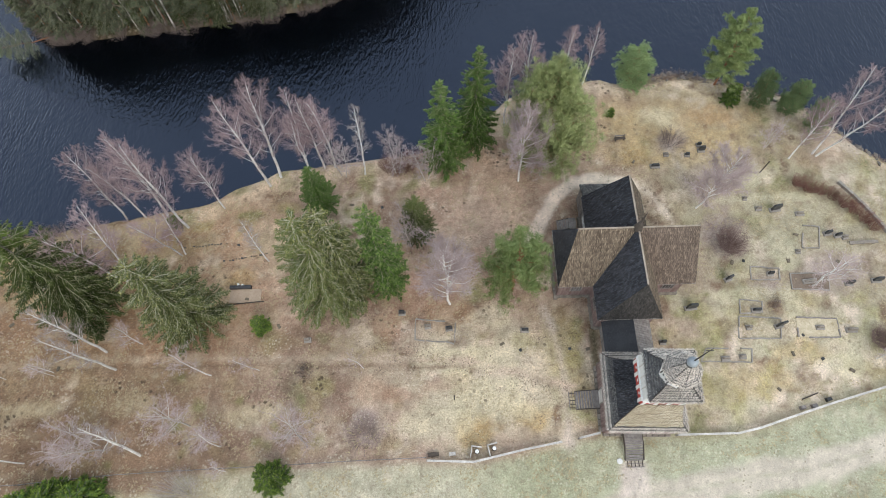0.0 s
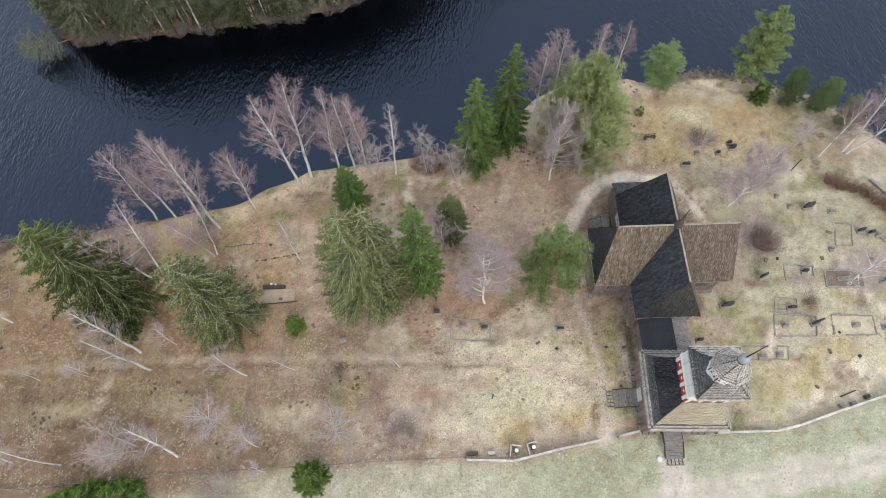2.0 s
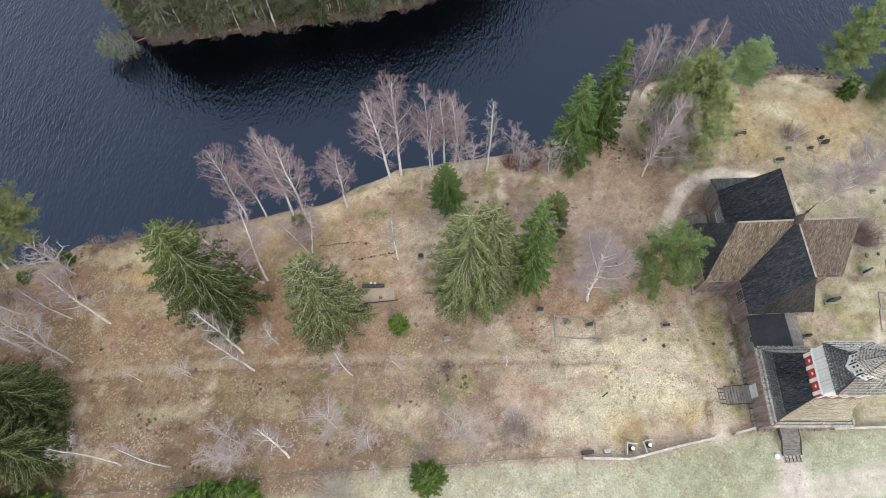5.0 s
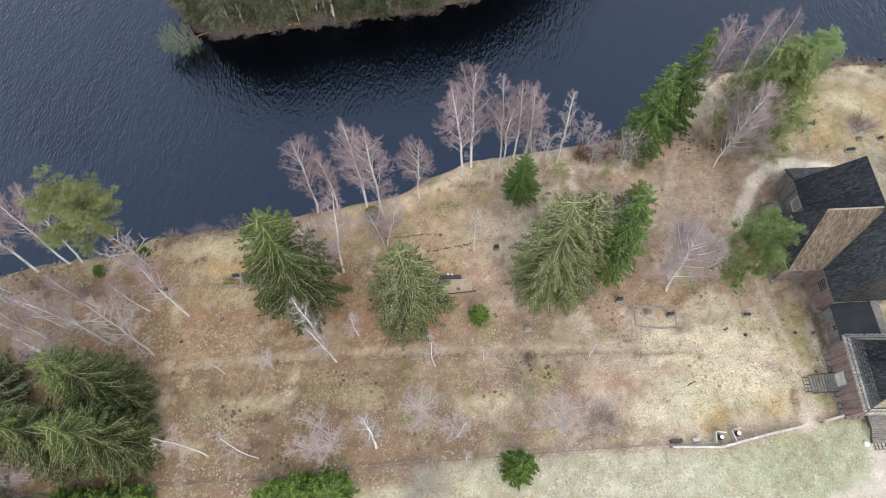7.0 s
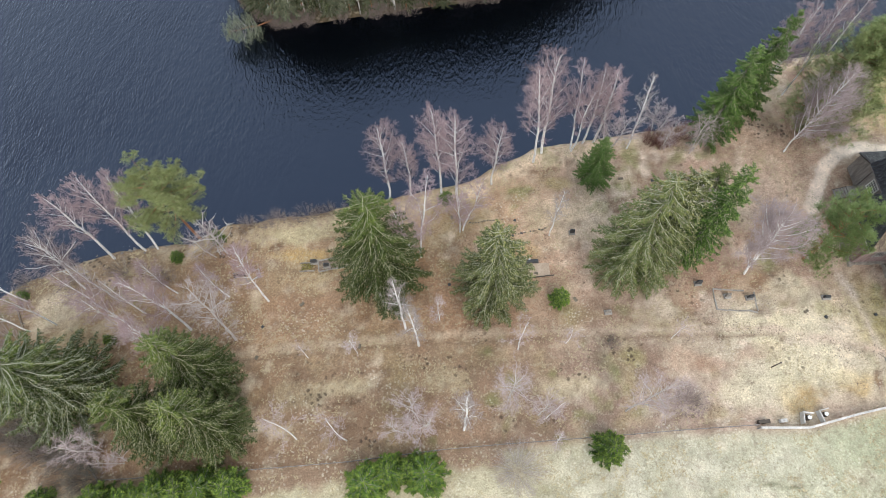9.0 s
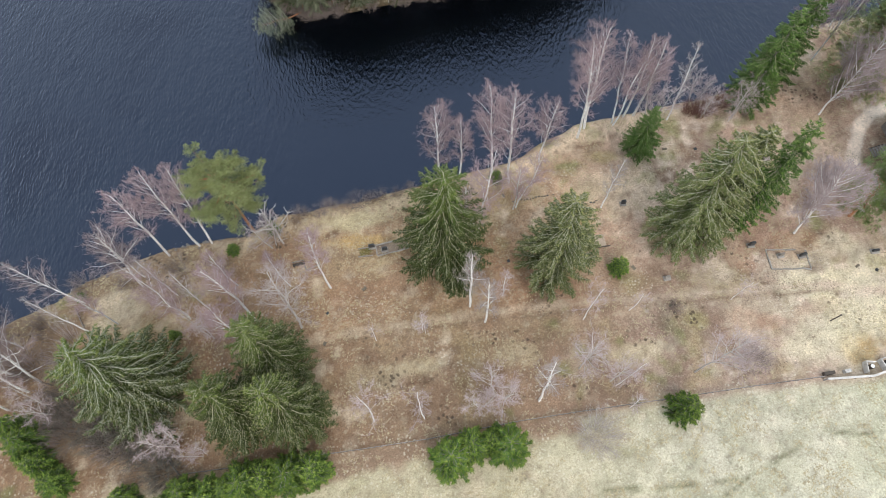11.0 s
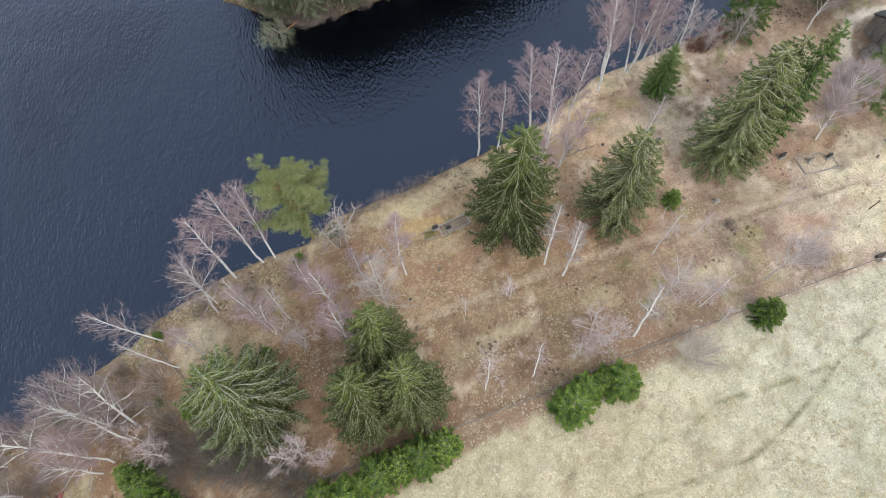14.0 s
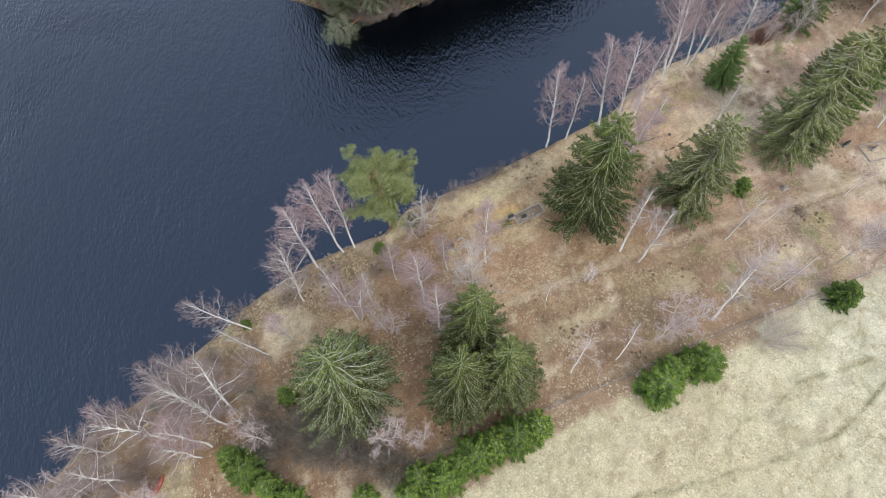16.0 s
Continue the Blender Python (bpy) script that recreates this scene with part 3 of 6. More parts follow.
    # grass strip between the wheel tracks
    col = lerp(col, (0.42, 0.39, 0.27), (0.35 - line_dist(x, y, ROAD)) * 2 * (n2 > 0.5))
    # far bank: forest floor
    f = far_dist(x, y)
    col = lerp(col, (0.12, 0.10, 0.065), f / 0.5)
    col = lerp(col, (0.07, 0.075, 0.035), (n2 - 0.45) * 6 * (f > 1))
    col = lerp(col, (0.48, 0.365, 0.27), 0.8 * np.exp(-((x - 4) / 9) ** 2 - ((y - 41) / 6) ** 2))
    col = col * (1 - np.where(fen > 0, 0.08, 0.17) * np.clip((-28 - x) / 30, 0, 1))[..., None]
    col = col * (1 - (np.clip((-18 - x) / 14, 0, 1) * (fen < 0))[..., None] * np.array((0.06, 0.085, 0.12)))
    col = col * (1 + 0.14 * np.clip((x - 10) / 4, 0, 1) * np.clip((30 - y) / 6, 0, 1) * (fen < 0))[..., None]
    col = col * (1 + 0.10 * np.clip((x + 12) / 8, 0, 1) * np.clip((26 - y) / 6, 0, 1) + 0.13 * np.clip((x + 62) / 10, 0, 1) * np.clip((16 - x) / 6, 0, 1) * np.clip((y - 24) / 8, 0, 1))[..., None]
    return col * lerp(lerp(np.array((1.05, 1.05, 1.13)) + 0 * col, (1.06, 1.05, 1.045), np.clip((-25 - x) / 25, 0, 1)), (1.02, 1.05, 1.13), np.clip((x - 16) / 6, 0, 1)) * (0.54 + 0.46 * fbm(x, y, 0.9, 2) + np.where(fen > 0, 0.2, 0.46) * fbm(x + 70, y + 20, 2.6, 3) + np.where(fen > 0, 0.13, 0.0))[..., None]


def steps(*spans):
    out = []
    for a, b, s in spans:
        out += list(np.arange(a, b, s))
    return np.array(sorted(set(np.round(out, 3))))


gx = steps((-3000, -600, 300), (-600, -160, 20), (-160, 72, 0.5), (72, 140, 4), (140, 600, 40), (600, 3001, 300))
gy = steps((-3000, -300, 300), (-300, -34, 14), (-34, 92, 0.5), (92, 200, 6), (200, 600, 40), (600, 3001, 300))
XX, YY = np.meshgrid(gx, gy, indexing="ij")
ZZ = height(XX, YY)
cols = ground_colour(XX, YY)
turf = np.clip((YY - np.interp(XX, [p[0] for p in FENCE[::-1]], [p[1] for p in FENCE[::-1]])) / 1.5, 0.8, 1) * np.clip(1.15 - 0.3 / (1 + np.exp(np.clip(-(XX - 27) / 2, -50, 50))), 0, 1)
ni, nj = XX.shape
idx = np.arange(ni * nj).reshape(ni, nj)
for pts, width in ((ROAD, 2.0), (APRON, 2.0), (RING, 0.8)):
    turf = np.minimum(turf, np.clip((line_dist(XX, YY, pts) - width) * 1.5, 0.45, 1))
gme = bpy.data.meshes.new("ground")
gme.from_pydata(np.stack([XX, YY, ZZ], -1).reshape(-1, 3).tolist(), [],
                np.stack([idx[:-1, :-1], idx[1:, :-1], idx[1:, 1:], idx[:-1, 1:]], -1).reshape(-1, 4).tolist())
att = gme.color_attributes.new("soil", "FLOAT_COLOR", "POINT")
att.data.foreach_set("color", np.concatenate([cols.reshape(-1, 3), turf.reshape(-1, 1)], 1).astype(np.float32).ravel())
gme.polygons.foreach_set("use_smooth", [True] * len(gme.polygons))

GROUND, nt, bsdf = nodes_of("spring_turf")
attn = nt.nodes.new("ShaderNodeAttribute")
attn.attribute_name = "soil"
gco = nt.nodes.new("ShaderNodeTexCoord").outputs["Object"]
n_a, n_b, n_c = noise_node(nt, gco, 1.3, 6, 0.7), noise_node(nt, gco, 4.0, 6, 0.8), noise_node(nt, gco, 0.35, 4, 0.65)
n_d, n_e = noise_node(nt, gco, 9.0, 3, 0.7), noise_node(nt, gco, 2.1, 5, 0.7)


def on_turf(fac):
    n = nt.nodes.new("ShaderNodeMath")
    n.operation = "MULTIPLY"
    nt.links.new(fac, n.inputs[0])
    nt.links.new(attn.outputs["Alpha"], n.inputs[1])
    return n.outputs[0]


g = mix(nt, attn.outputs["Alpha"], attn.outputs["Color"], mix(nt, span(nt, n_b, 0.34, 0.68), (0.64, 0.61, 0.59), (1.34, 1.34, 1.32)), "MULTIPLY")
n_f = noise_node(nt, gco, 14.0, 2, 0.6)
g = mix(nt, attn.outputs["Alpha"], g, mix(nt, span(nt, n_f, 0.38, 0.64), (0.80, 0.78, 0.76), (1.18, 1.18, 1.16)), "MULTIPLY")
g = mix(nt, on_turf(span(nt, n_a, 0.54, 0.64, 0, 0.55)), g, (0.225, 0.158, 0.112))
g = mix(nt, on_turf(span(nt, n_a, 0.46, 0.36, 0, 0.4)), g, (0.56, 0.49, 0.35))
g = mix(nt, on_turf(span(nt, n_c, 0.54, 0.7, 0, 0.3)), g, (0.44, 0.39, 0.28))
g = mix(nt, on_turf(span(nt, n_d, 0.62, 0.76, 0, 0.45)), g, (0.70, 0.61, 0.48))
g = mix(nt, on_turf(span(nt, n_e, 0.66, 0.74, 0, 0.6)), g, (0.085, 0.062, 0.045))


def clods(scale, size, tint, where_scale, lo, hi, strength, inside=(0.78, 1.0, 0.1, 1.0)):
    """Small scattered spots gathered in drifts."""
    global g
    v = nt.nodes.new("ShaderNodeTexVoronoi")
    v.inputs["Scale"].default_value, v.inputs["Randomness"].default_value = scale, 1.0
    nt.links.new(warp, v.inputs["Vector"])
    dot = span(nt, v.outputs["Distance"], size, size * 0.55, 0, 1)
    drifted = span(nt, noise_node(nt, gco, where_scale, 3, 0.6), lo, hi, 0, strength)
    both = nt.nodes.new("ShaderNodeMath")
    both.operation = "MULTIPLY"
    nt.links.new(dot, both.inputs[0])
    nt.links.new(drifted, both.inputs[1])
    turfy = nt.nodes.new("ShaderNodeMath")
    turfy.operation = "MULTIPLY"
    nt.links.new(both.outputs[0], turfy.inputs[0])
    nt.links.new(span(nt, attn.outputs["Alpha"], *inside), turfy.inputs[1])
    g = mix(nt, turfy.outputs[0], g, tint)


shake = nt.nodes.new("ShaderNodeTexNoise")
shake.inputs["Scale"].default_value, shake.inputs["Detail"].default_value = 3.0, 4.0
nt.links.new(gco, shake.inputs["Vector"])
warp = mix(nt, 0.2, gco, shake.outputs["Color"], "LINEAR_LIGHT")
clods(1.1, 0.34, (0.075, 0.055, 0.04), 0.11, 0.52, 0.62, 0.8)
clods(2.3, 0.34, (0.74, 0.67, 0.55), 0.16, 0.50, 0.64, 0.5)
clods(2.9, 0.33, (0.11, 0.08, 0.055), 0.21, 0.50, 0.66, 0.7)
clods(2.0, 0.36, (0.80, 0.76, 0.60), 0.3, 0.40, 0.58, 0.38, (0.86, 0.82, 0.0, 1.0))
clods(1.7, 0.26, (0.19, 0.165, 0.095), 0.24, 0.46, 0.60, 0.55, (0.86, 0.82, 0.0, 1.0))
nt.links.new(g, bsdf.inputs["Base Color"])
bsdf.inputs["Roughness"].default_value = 0.95
bsdf.inputs["Specular IOR Level"].default_value = 0.15
bmp = nt.nodes.new("ShaderNodeBump")
bmp.inputs["Strength"].default_value, bmp.inputs["Distance"].default_value = 0.9, 0.2
nt.links.new(n_b, bmp.inputs["Height"])
nt.links.new(bmp.outputs[0], bsdf.inputs["Normal"])
gme.materials.append(GROUND)
tagged(new("ground", gme), "brown and straw-coloured early spring turf with sandy tracks", "ground", kind="structure")

WATERM, nt, bsdf = nodes_of("dark_river_water")
bsdf.inputs["Base Color"].default_value = (0.001, 0.0015, 0.0025, 1)
bsdf.inputs["Roughness"].default_value = 0.06
bsdf.inputs["IOR"].default_value = 1.67
bsdf.inputs["Specular Tint"].default_value = (0.50, 0.65, 1.0, 1)
wco = nt.nodes.new("ShaderNodeTexCoord").outputs["Object"]
wmap = nt.nodes.new("ShaderNodeMapping")
wmap.inputs["Rotation"].default_value = (0, 0, radians(-20))
wmap.inputs["Scale"].default_value = (1.0, 0.38, 1)
nt.links.new(wco, wmap.inputs["Vector"])
w_a, w_b = noise_node(nt, wmap.outputs[0], 2.4, 3, 0.55), noise_node(nt, wmap.outputs[0], 0.8, 2, 0.5)
w_patch = noise_node(nt, wco, 0.028, 2, 0.5)
hgt = nt.nodes.new("ShaderNodeMath")
hgt.operation = "MULTIPLY_ADD"
nt.links.new(w_b, hgt.inputs[0])
hgt.inputs[1].default_value = 0.8
nt.links.new(w_a, hgt.inputs[2])
wb = nt.nodes.new("ShaderNodeBump")
wb.inputs["Distance"].default_value = 0.3
nt.links.new(span(nt, w_patch, 0.35, 0.65, 0.36, 0.8), wb.inputs["Strength"])
nt.links.new(hgt.outputs[0], wb.inputs["Height"])
nt.links.new(wb.outputs[0], bsdf.inputs["Normal"])
wg = Geo().quad((-3000, -3000, WATER), (3000, -3000, WATER), (3000, 3000, WATER), (-3000, 3000, WATER))
solid("water", wg, WATERM, "dark rippled river water reflecting an overcast sky", "river", kind="structure")


# ---- trees ----
def spruce_meshes(seed, h, r, whorls=None, droop=0.35, bare=0.05, ragged=0.25, fine=1.0, power=0.56, lichen=0.5):
    """Trunk, pale boughs with side twigs, dark inner sprays and lighter shoot tips."""
    rng = random.Random(seed)
    trunk = Geo().tube([(0, 0, -0.3), (0, 0, h * 0.5), (0, 0, h * 0.98)], [0.011 * h + 0.04, 0.007 * h + 0.02, 0.015], 7)
    crown, boughs, tips = Geo(), Geo(), Geo()
    whorls = whorls or int(h * 1.45)
    wide = 1 / math.sqrt(fine)
    for k in range(whorls):
        u = (k + 0.5 * rng.random()) / whorls
        z = h * (bare + (1 - bare) * u) + 0.02 * h * (1 - u)
        reach = r * (1 - u) ** power * (0.72 + 0.28 * min(1, (u + 0.05) * 6))
        n = max(4, int(5 + 3.2 * (1 - u)))
        turn = rng.random() * 6.28
        for i in range(n):
            L = max(0.3, reach * (1 - ragged + 1.8 * ragged * rng.random()))
            a = turn + 6.283 * (i + 1.1 * rng.random()) / n
            zb = z + rng.uniform(-0.7, 0.7) * h / whorls
            ca, sa = math.cos(a), math.sin(a)
            drop = min(droop * (1 - 0.6 * u) * (0.5 + 1.0 * rng.random()), 0.35 * droop + 2.0 * z / (L * 5 + 1))
            bend = rng.uniform(-0.3, 0.3) * L

            def at(s):
                off = bend * s * s + wave * s * math.sin(phase + 6.0 * s)
                return Vector((ca * L * s - sa * off, sa * L * s + ca * off, zb - L * drop * (s - 0.6 * s * s) + 0.1 * L * u))
            up = Vector((0, 0, 0.06))
            wave, phase = rng.uniform(0.03, 0.085) * L, rng.random() * 6.28
            boughs.tube([at(0), at(0.3) + up, at(0.55) + up * 0.5, at(0.78) + up, at(0.97) + up], [0.022 + 0.005 * L, 0.026 + 0.005 * L, 0.024, 0.017, 0.008], 3)
            m = max(4, int(L * 7.0 * fine))
            for j in range(m):
                s = 0.06 + 0.94 * (j + rng.random()) / m
                p = at(s)
                full = 0.15 + 0.125 * L * min(1.0, 1.9 * (1.08 - s))
                for side in (-1, 1):
                    b = a + side * (0.3 + 0.95 * rng.random())
                    d = Vector((math.cos(b), math.sin(b), -0.15 - 0.45 * rng.random())) * full * rng.uniform(0.5, 1.4)
                    flat = Vector((-math.sin(b), math.cos(b), rng.uniform(-0.6, 0.6)))
                    w = flat * rng.uniform(0.035, 0.065) * wide
                    low = Vector((0, 0, -0.06))
                    crown.quad(p - w, p + w, p + d * 0.85 + w * 0.8, p + d - w * 0.5)
                    if rng.random() < lichen:
                        t = flat * rng.uniform(0.008, 0.017) * wide
                        q = rng.uniform(0.4, 1.0)
                        boughs.quad(p + up - t, p + up + t, p + d * q + up * 0.6 + t * 0.6, p + d * q + up * 0.6 - t * 0.6)
                    for _ in range(3):
                        o = p + d * rng.uniform(0.1, 1.0)
                        hang = Vector((rng.uniform(-0.2, 0.2), rng.uniform(-0.2, 0.2), -rng.uniform(0.08, 0.4)))
                        v = flat * rng.uniform(0.03, 0.055) * wide
                        crown.tri(o - v, o + v, o + hang)
                    for _ in range(1 + (rng.random() < 0.4)):
                        o = p + d * rng.uniform(0.3, 0.95)
                        c = b + rng.uniform(-1.1, 1.1)
                        e = Vector((math.cos(c), math.sin(c), rng.uniform(-0.35, 0.2))) * rng.uniform(0.12, 0.26)
                        v = flat * rng.uniform(0.022, 0.036) * wide
                        tips.tri(o - v, o + v, o + e)
            for _ in range(3):
                d = Vector((math.cos(a + rng.uniform(-0.6, 0.6)), math.sin(a + rng.uniform(-0.6, 0.6)), rng.uniform(-0.2, 0.2))) * 0.34
                v = d.cross(Vector((0, 0, 1))).normalized() * 0.04 * wide
                tips.tri(at(0.97) - v, at(0.97) + v, at(0.97) + d)
    for i in range(18):
        a = i * 2.4
        d = Vector((math.cos(a), math.sin(a), 0.5)) * (0.42 - 0.015 * i)
        v = Vector((-math.sin(a), math.cos(a), 0)) * 0.05
        p = Vector((0, 0, h * (0.95 + 0.05 * i / 18)))
        tips.tri(p - v, p + v, p + d)
    return trunk, boughs, crown, tips


def bare_tree_meshes(seed, h, r, stems=1, bushy=0.3, limbs_n=26, upright=1.0, fine=1.0, lean=0.03, twist=0.22, stout=1.0, girth=1.0):
    """Stem(s), ascending forked limbs and fine twigs, with an oval outline."""
    rng = random.Random(seed)
    trunk, limbs, crown = Geo(), Geo(), Geo()

    def jit(k=1.0):
        return Vector((rng.uniform(-k, k), rng.uniform(-k, k), rng.uniform(-k, k)))

    def twig(p, d, w):
        side = d.cross(jit())
        if side.length > 1e-4:
            side = side.normalized() * w
            crown.tri(p - side, p + side, p + d)

    def limb(p, d, length, rad, level):
        pts, cur, step = [p], d.normalized(), length / 3
        for k in range(3):
            cur = (cur + jit(twist) + Vector((0, 0, 0.12))).normalized()
            pts.append(pts[-1] + cur * step)
        (limbs if level == 1 else crown).tube(pts, [rad, rad * 0.8, rad * 0.55, rad * 0.22], 4 if level == 1 else 3)

        def along(q):
            k = min(2, int(q * 3))
            return pts[k].lerp(pts[k + 1], q * 3 - k), (pts[k + 1] - pts[k]).normalized()
        if level == 1 and length > 0.7:
            for i in range(max(3, int(2 + 1.3 * length))):
                o, t = along(0.2 + 0.75 * rng.random())
                limb(o, t * 0.9 + jit(0.75), length * rng.uniform(0.3, 0.52), max(0.009, rad * 0.45), 2)
        for i in range(int((4 + 4.4 * length) * fine)):
            o, t = along(0.2 + 0.8 * rng.random())
            e = (t * 0.9 + jit(0.8)).normalized()
            tl = 0.25 + length * rng.uniform(0.12, 0.28)
            twig(o, e * tl, 0.013)
            for _ in range(6):
                twig(o + e * tl * rng.uniform(0.3, 0.95), (e * 0.8 + jit(0.8)).normalized() * tl * 0.65, 0.010)

    for s in range(stems):
        ang = rng.random() * 6.28 if s == 0 else ang + math.pi
        off = 0.0 if stems == 1 else 0.25
        tilt = (lean if stems == 1 else lean + 0.08) * h
        hh = h * (1 - 0.18 * s * rng.random())
        pts, rad = [], []
        r0 = (0.0074 * h + 0.03) * (1 if stems == 1 else 0.85) * girth
        wx, wy = 0.0, 0.0
        for k in range(8):
            u = k / 7
            wx, wy = wx + rng.uniform(-1, 1) * 0.011 * h, wy + rng.uniform(-1, 1) * 0.011 * h
            pts.append(Vector((math.cos(ang) * (off + tilt * u) + wx * (k > 0), math.sin(ang) * (off + tilt * u) + wy * (k > 0), -0.3 + (hh + 0.3) * u * 0.96)))
            rad.append(r0 * (1 - u) ** 0.65 + 0.016)
        if stems == 1:
            ex, ey = pts[-1].x, pts[-1].y
            pts = [p - Vector((ex, ey, 0)) * (k / 7) for k, p in enumerate(pts)]
        trunk.tube(pts, rad, 6)
        for i in range(limbs_n):
            u = bushy + (0.98 - bushy) * ((i + rng.random()) / limbs_n) ** 0.9
            k = min(6, int(u * 7))
            p0 = pts[k].lerp(pts[k + 1], u * 7 - k)
            v = (u - bushy) / (1 - bushy)
            length = r * (0.10 + 1.05 * math.sin(math.pi * (0.17 + 0.81 * v ** 0.72)) ** 0.85) * rng.uniform(0.6, 1.15) * (1 + 0.25 * upright)
            a = i * 2.399 + rng.uniform(-0.7, 0.7)
            d = Vector((math.cos(a), math.sin(a), upright * rng.uniform(0.6, 1.6)))
            limb(p0, d, length, min(rad[k] * 0.6, 0.010 + 0.0075 * length) * stout, 1)
    return trunk, limbs, crown


def pine_meshes(seed, h, r, crown_from=0.45, dense=1.0, shape=0.55, fine=1.0, spread=0.14, leaf=1.0):
    """Reddish stem, crooked limbs and many small needle tufts gathered in pads."""
    rng = random.Random(seed)
    trunk, limbs, crown = Geo(), Geo(), Geo()
    pts = [Vector((rng.uniform(-1, 1) * 0.008 * h * k, rng.uniform(-1, 1) * 0.008 * h * k, -0.3 + h * 0.95 * k / 5)) for k in range(6)]
    trunk.tube(pts, [(0.010 * h + 0.05) * (1 - 0.17 * k) for k in range(6)], 7)
    n = int(30 * dense)
    for i in range(n):
        u = crown_from + (0.98 - crown_from) * (i + rng.random()) / n
        k = min(4, int(u * 5))
        p0 = pts[k].lerp(pts[k + 1], u * 5 - k)
        a = i * 2.399 + rng.uniform(-0.5, 0.5)
        v = (u - crown_from) / (1 - crown_from)
        bulge = math.sin(math.pi * min(1.0, 0.22 + 0.78 * v ** (0.9 if shape > 0.5 else 0.55))) ** 0.6
        L = r * (0.22 + 0.8 * bulge) * rng.uniform(0.7, 1.08)
        d = Vector((math.cos(a), math.sin(a), rng.uniform(0.0, 0.35) + 0.45 * v)) * L
        p1, p2 = p0 + d * 0.5 + Vector((0, 0, -0.06 * L)), p0 + d
        limbs.tube([p0, p1, p2], [0.025 + 0.010 * L, 0.02 + 0.006 * L, 0.01], 4)
        for j in range(int(7 + 5.5 * L)):
            q = 0.28 + 0.76 * rng.random() ** 0.8
            c = (p0.lerp(p1, q * 2) if q < 0.5 else p1.lerp(p2, q * 2 - 1)) + Vector((rng.gauss(0, 1), rng.gauss(0, 1), rng.gauss(0.2, 0.5))) * spread * L
            pad = rng.uniform(0.25, 0.55)
            for _ in range(int(52 * fine)):
                e = Vector((rng.gauss(0, 1), rng.gauss(0, 1), rng.gauss(0.4, 0.7))).normalized()
                o = c + Vector((e.x, e.y, e.z * 0.6)) * pad * rng.uniform(0.1, 1.0)
                wv = e.orthogonal().normalized() * 0.026 * leaf
                crown.tri(o - wv, o + wv, o + e * rng.uniform(0.14, 0.3) * (0.6 + 0.4 * leaf))
    return trunk, limbs, crown


def shrub_meshes(seed, h, r, n=60):
    """Many thin stems fanning out of the ground."""
    rng = random.Random(seed)
    stems, crown = Geo(), Geo()
    for i in range(n):
        a, q = rng.random() * 6.28, math.sqrt(rng.random())
        p0 = Vector((math.cos(a), math.sin(a), 0)) * r * 0.45 * q + Vector((0, 0, -0.1))
        p2 = Vector((math.cos(a) * r * q, math.sin(a) * r * q, h * rng.uniform(0.55, 1.0)))
        p1 = p0.lerp(p2, 0.5) + Vector((0, 0, 0.12 * h))
        stems.tube([p0, p1, p2], [0.018, 0.012, 0.005], 3)
        for _ in range(9):
            b = p1.lerp(p2, rng.random())
            d = Vector((rng.uniform(-1, 1), rng.uniform(-1, 1), rng.uniform(-0.1, 1))) * 0.28 * h
            sd = d.orthogonal().normalized() * 0.007
            crown.tri(b - sd, b + sd, b + d)
    return stems, crown


def tree_thing(name, meshes, mats, names, label, category, group):
    ob = thing(name, label, category, group=group)
    for g, m, n in zip(meshes, mats, names):
        o = part(n, g, m, ob)
        if n != "trunk":
            tagged(o, kind="stuff")
    return ob


def place(proto, used, x, y, size, seed, label="", wide=1.0, z=None, lean=None):
    """Set the prototype itself the first time, copies after that. lean: run of the axis in x and y per metre of height."""
    rng = random.Random(seed)
    rx, ry, rz = rng.uniform(-1.5, 1.5), rng.uniform(-1.5, 1.5), rng.uniform(0, 360)
    z = (ground_z(x, y) if z is None else z) - 0.03
    if lean is None:
        m = pose(x, y, z, rx, ry, rz)
    else:
        m = Matrix.Translation((x, y, z)) @ Vector((0, 0, 1)).rotation_difference(Vector((*lean, 1))).to_matrix().to_4x4() @ pose(0, 0, 0, 0, 0, rz)
    m = m @ Matrix.Diagonal((size * wide, size * wide, size, 1))
    if proto in used:
        ob = copy_thing(proto, m @ Matrix.Diagonal((*(1 / s for s in proto.scale), 1)))
    else:
        used.add(proto)
        proto.matrix_basis = m
        ob = proto
    if label:
        ob["label"] = label
    return ob


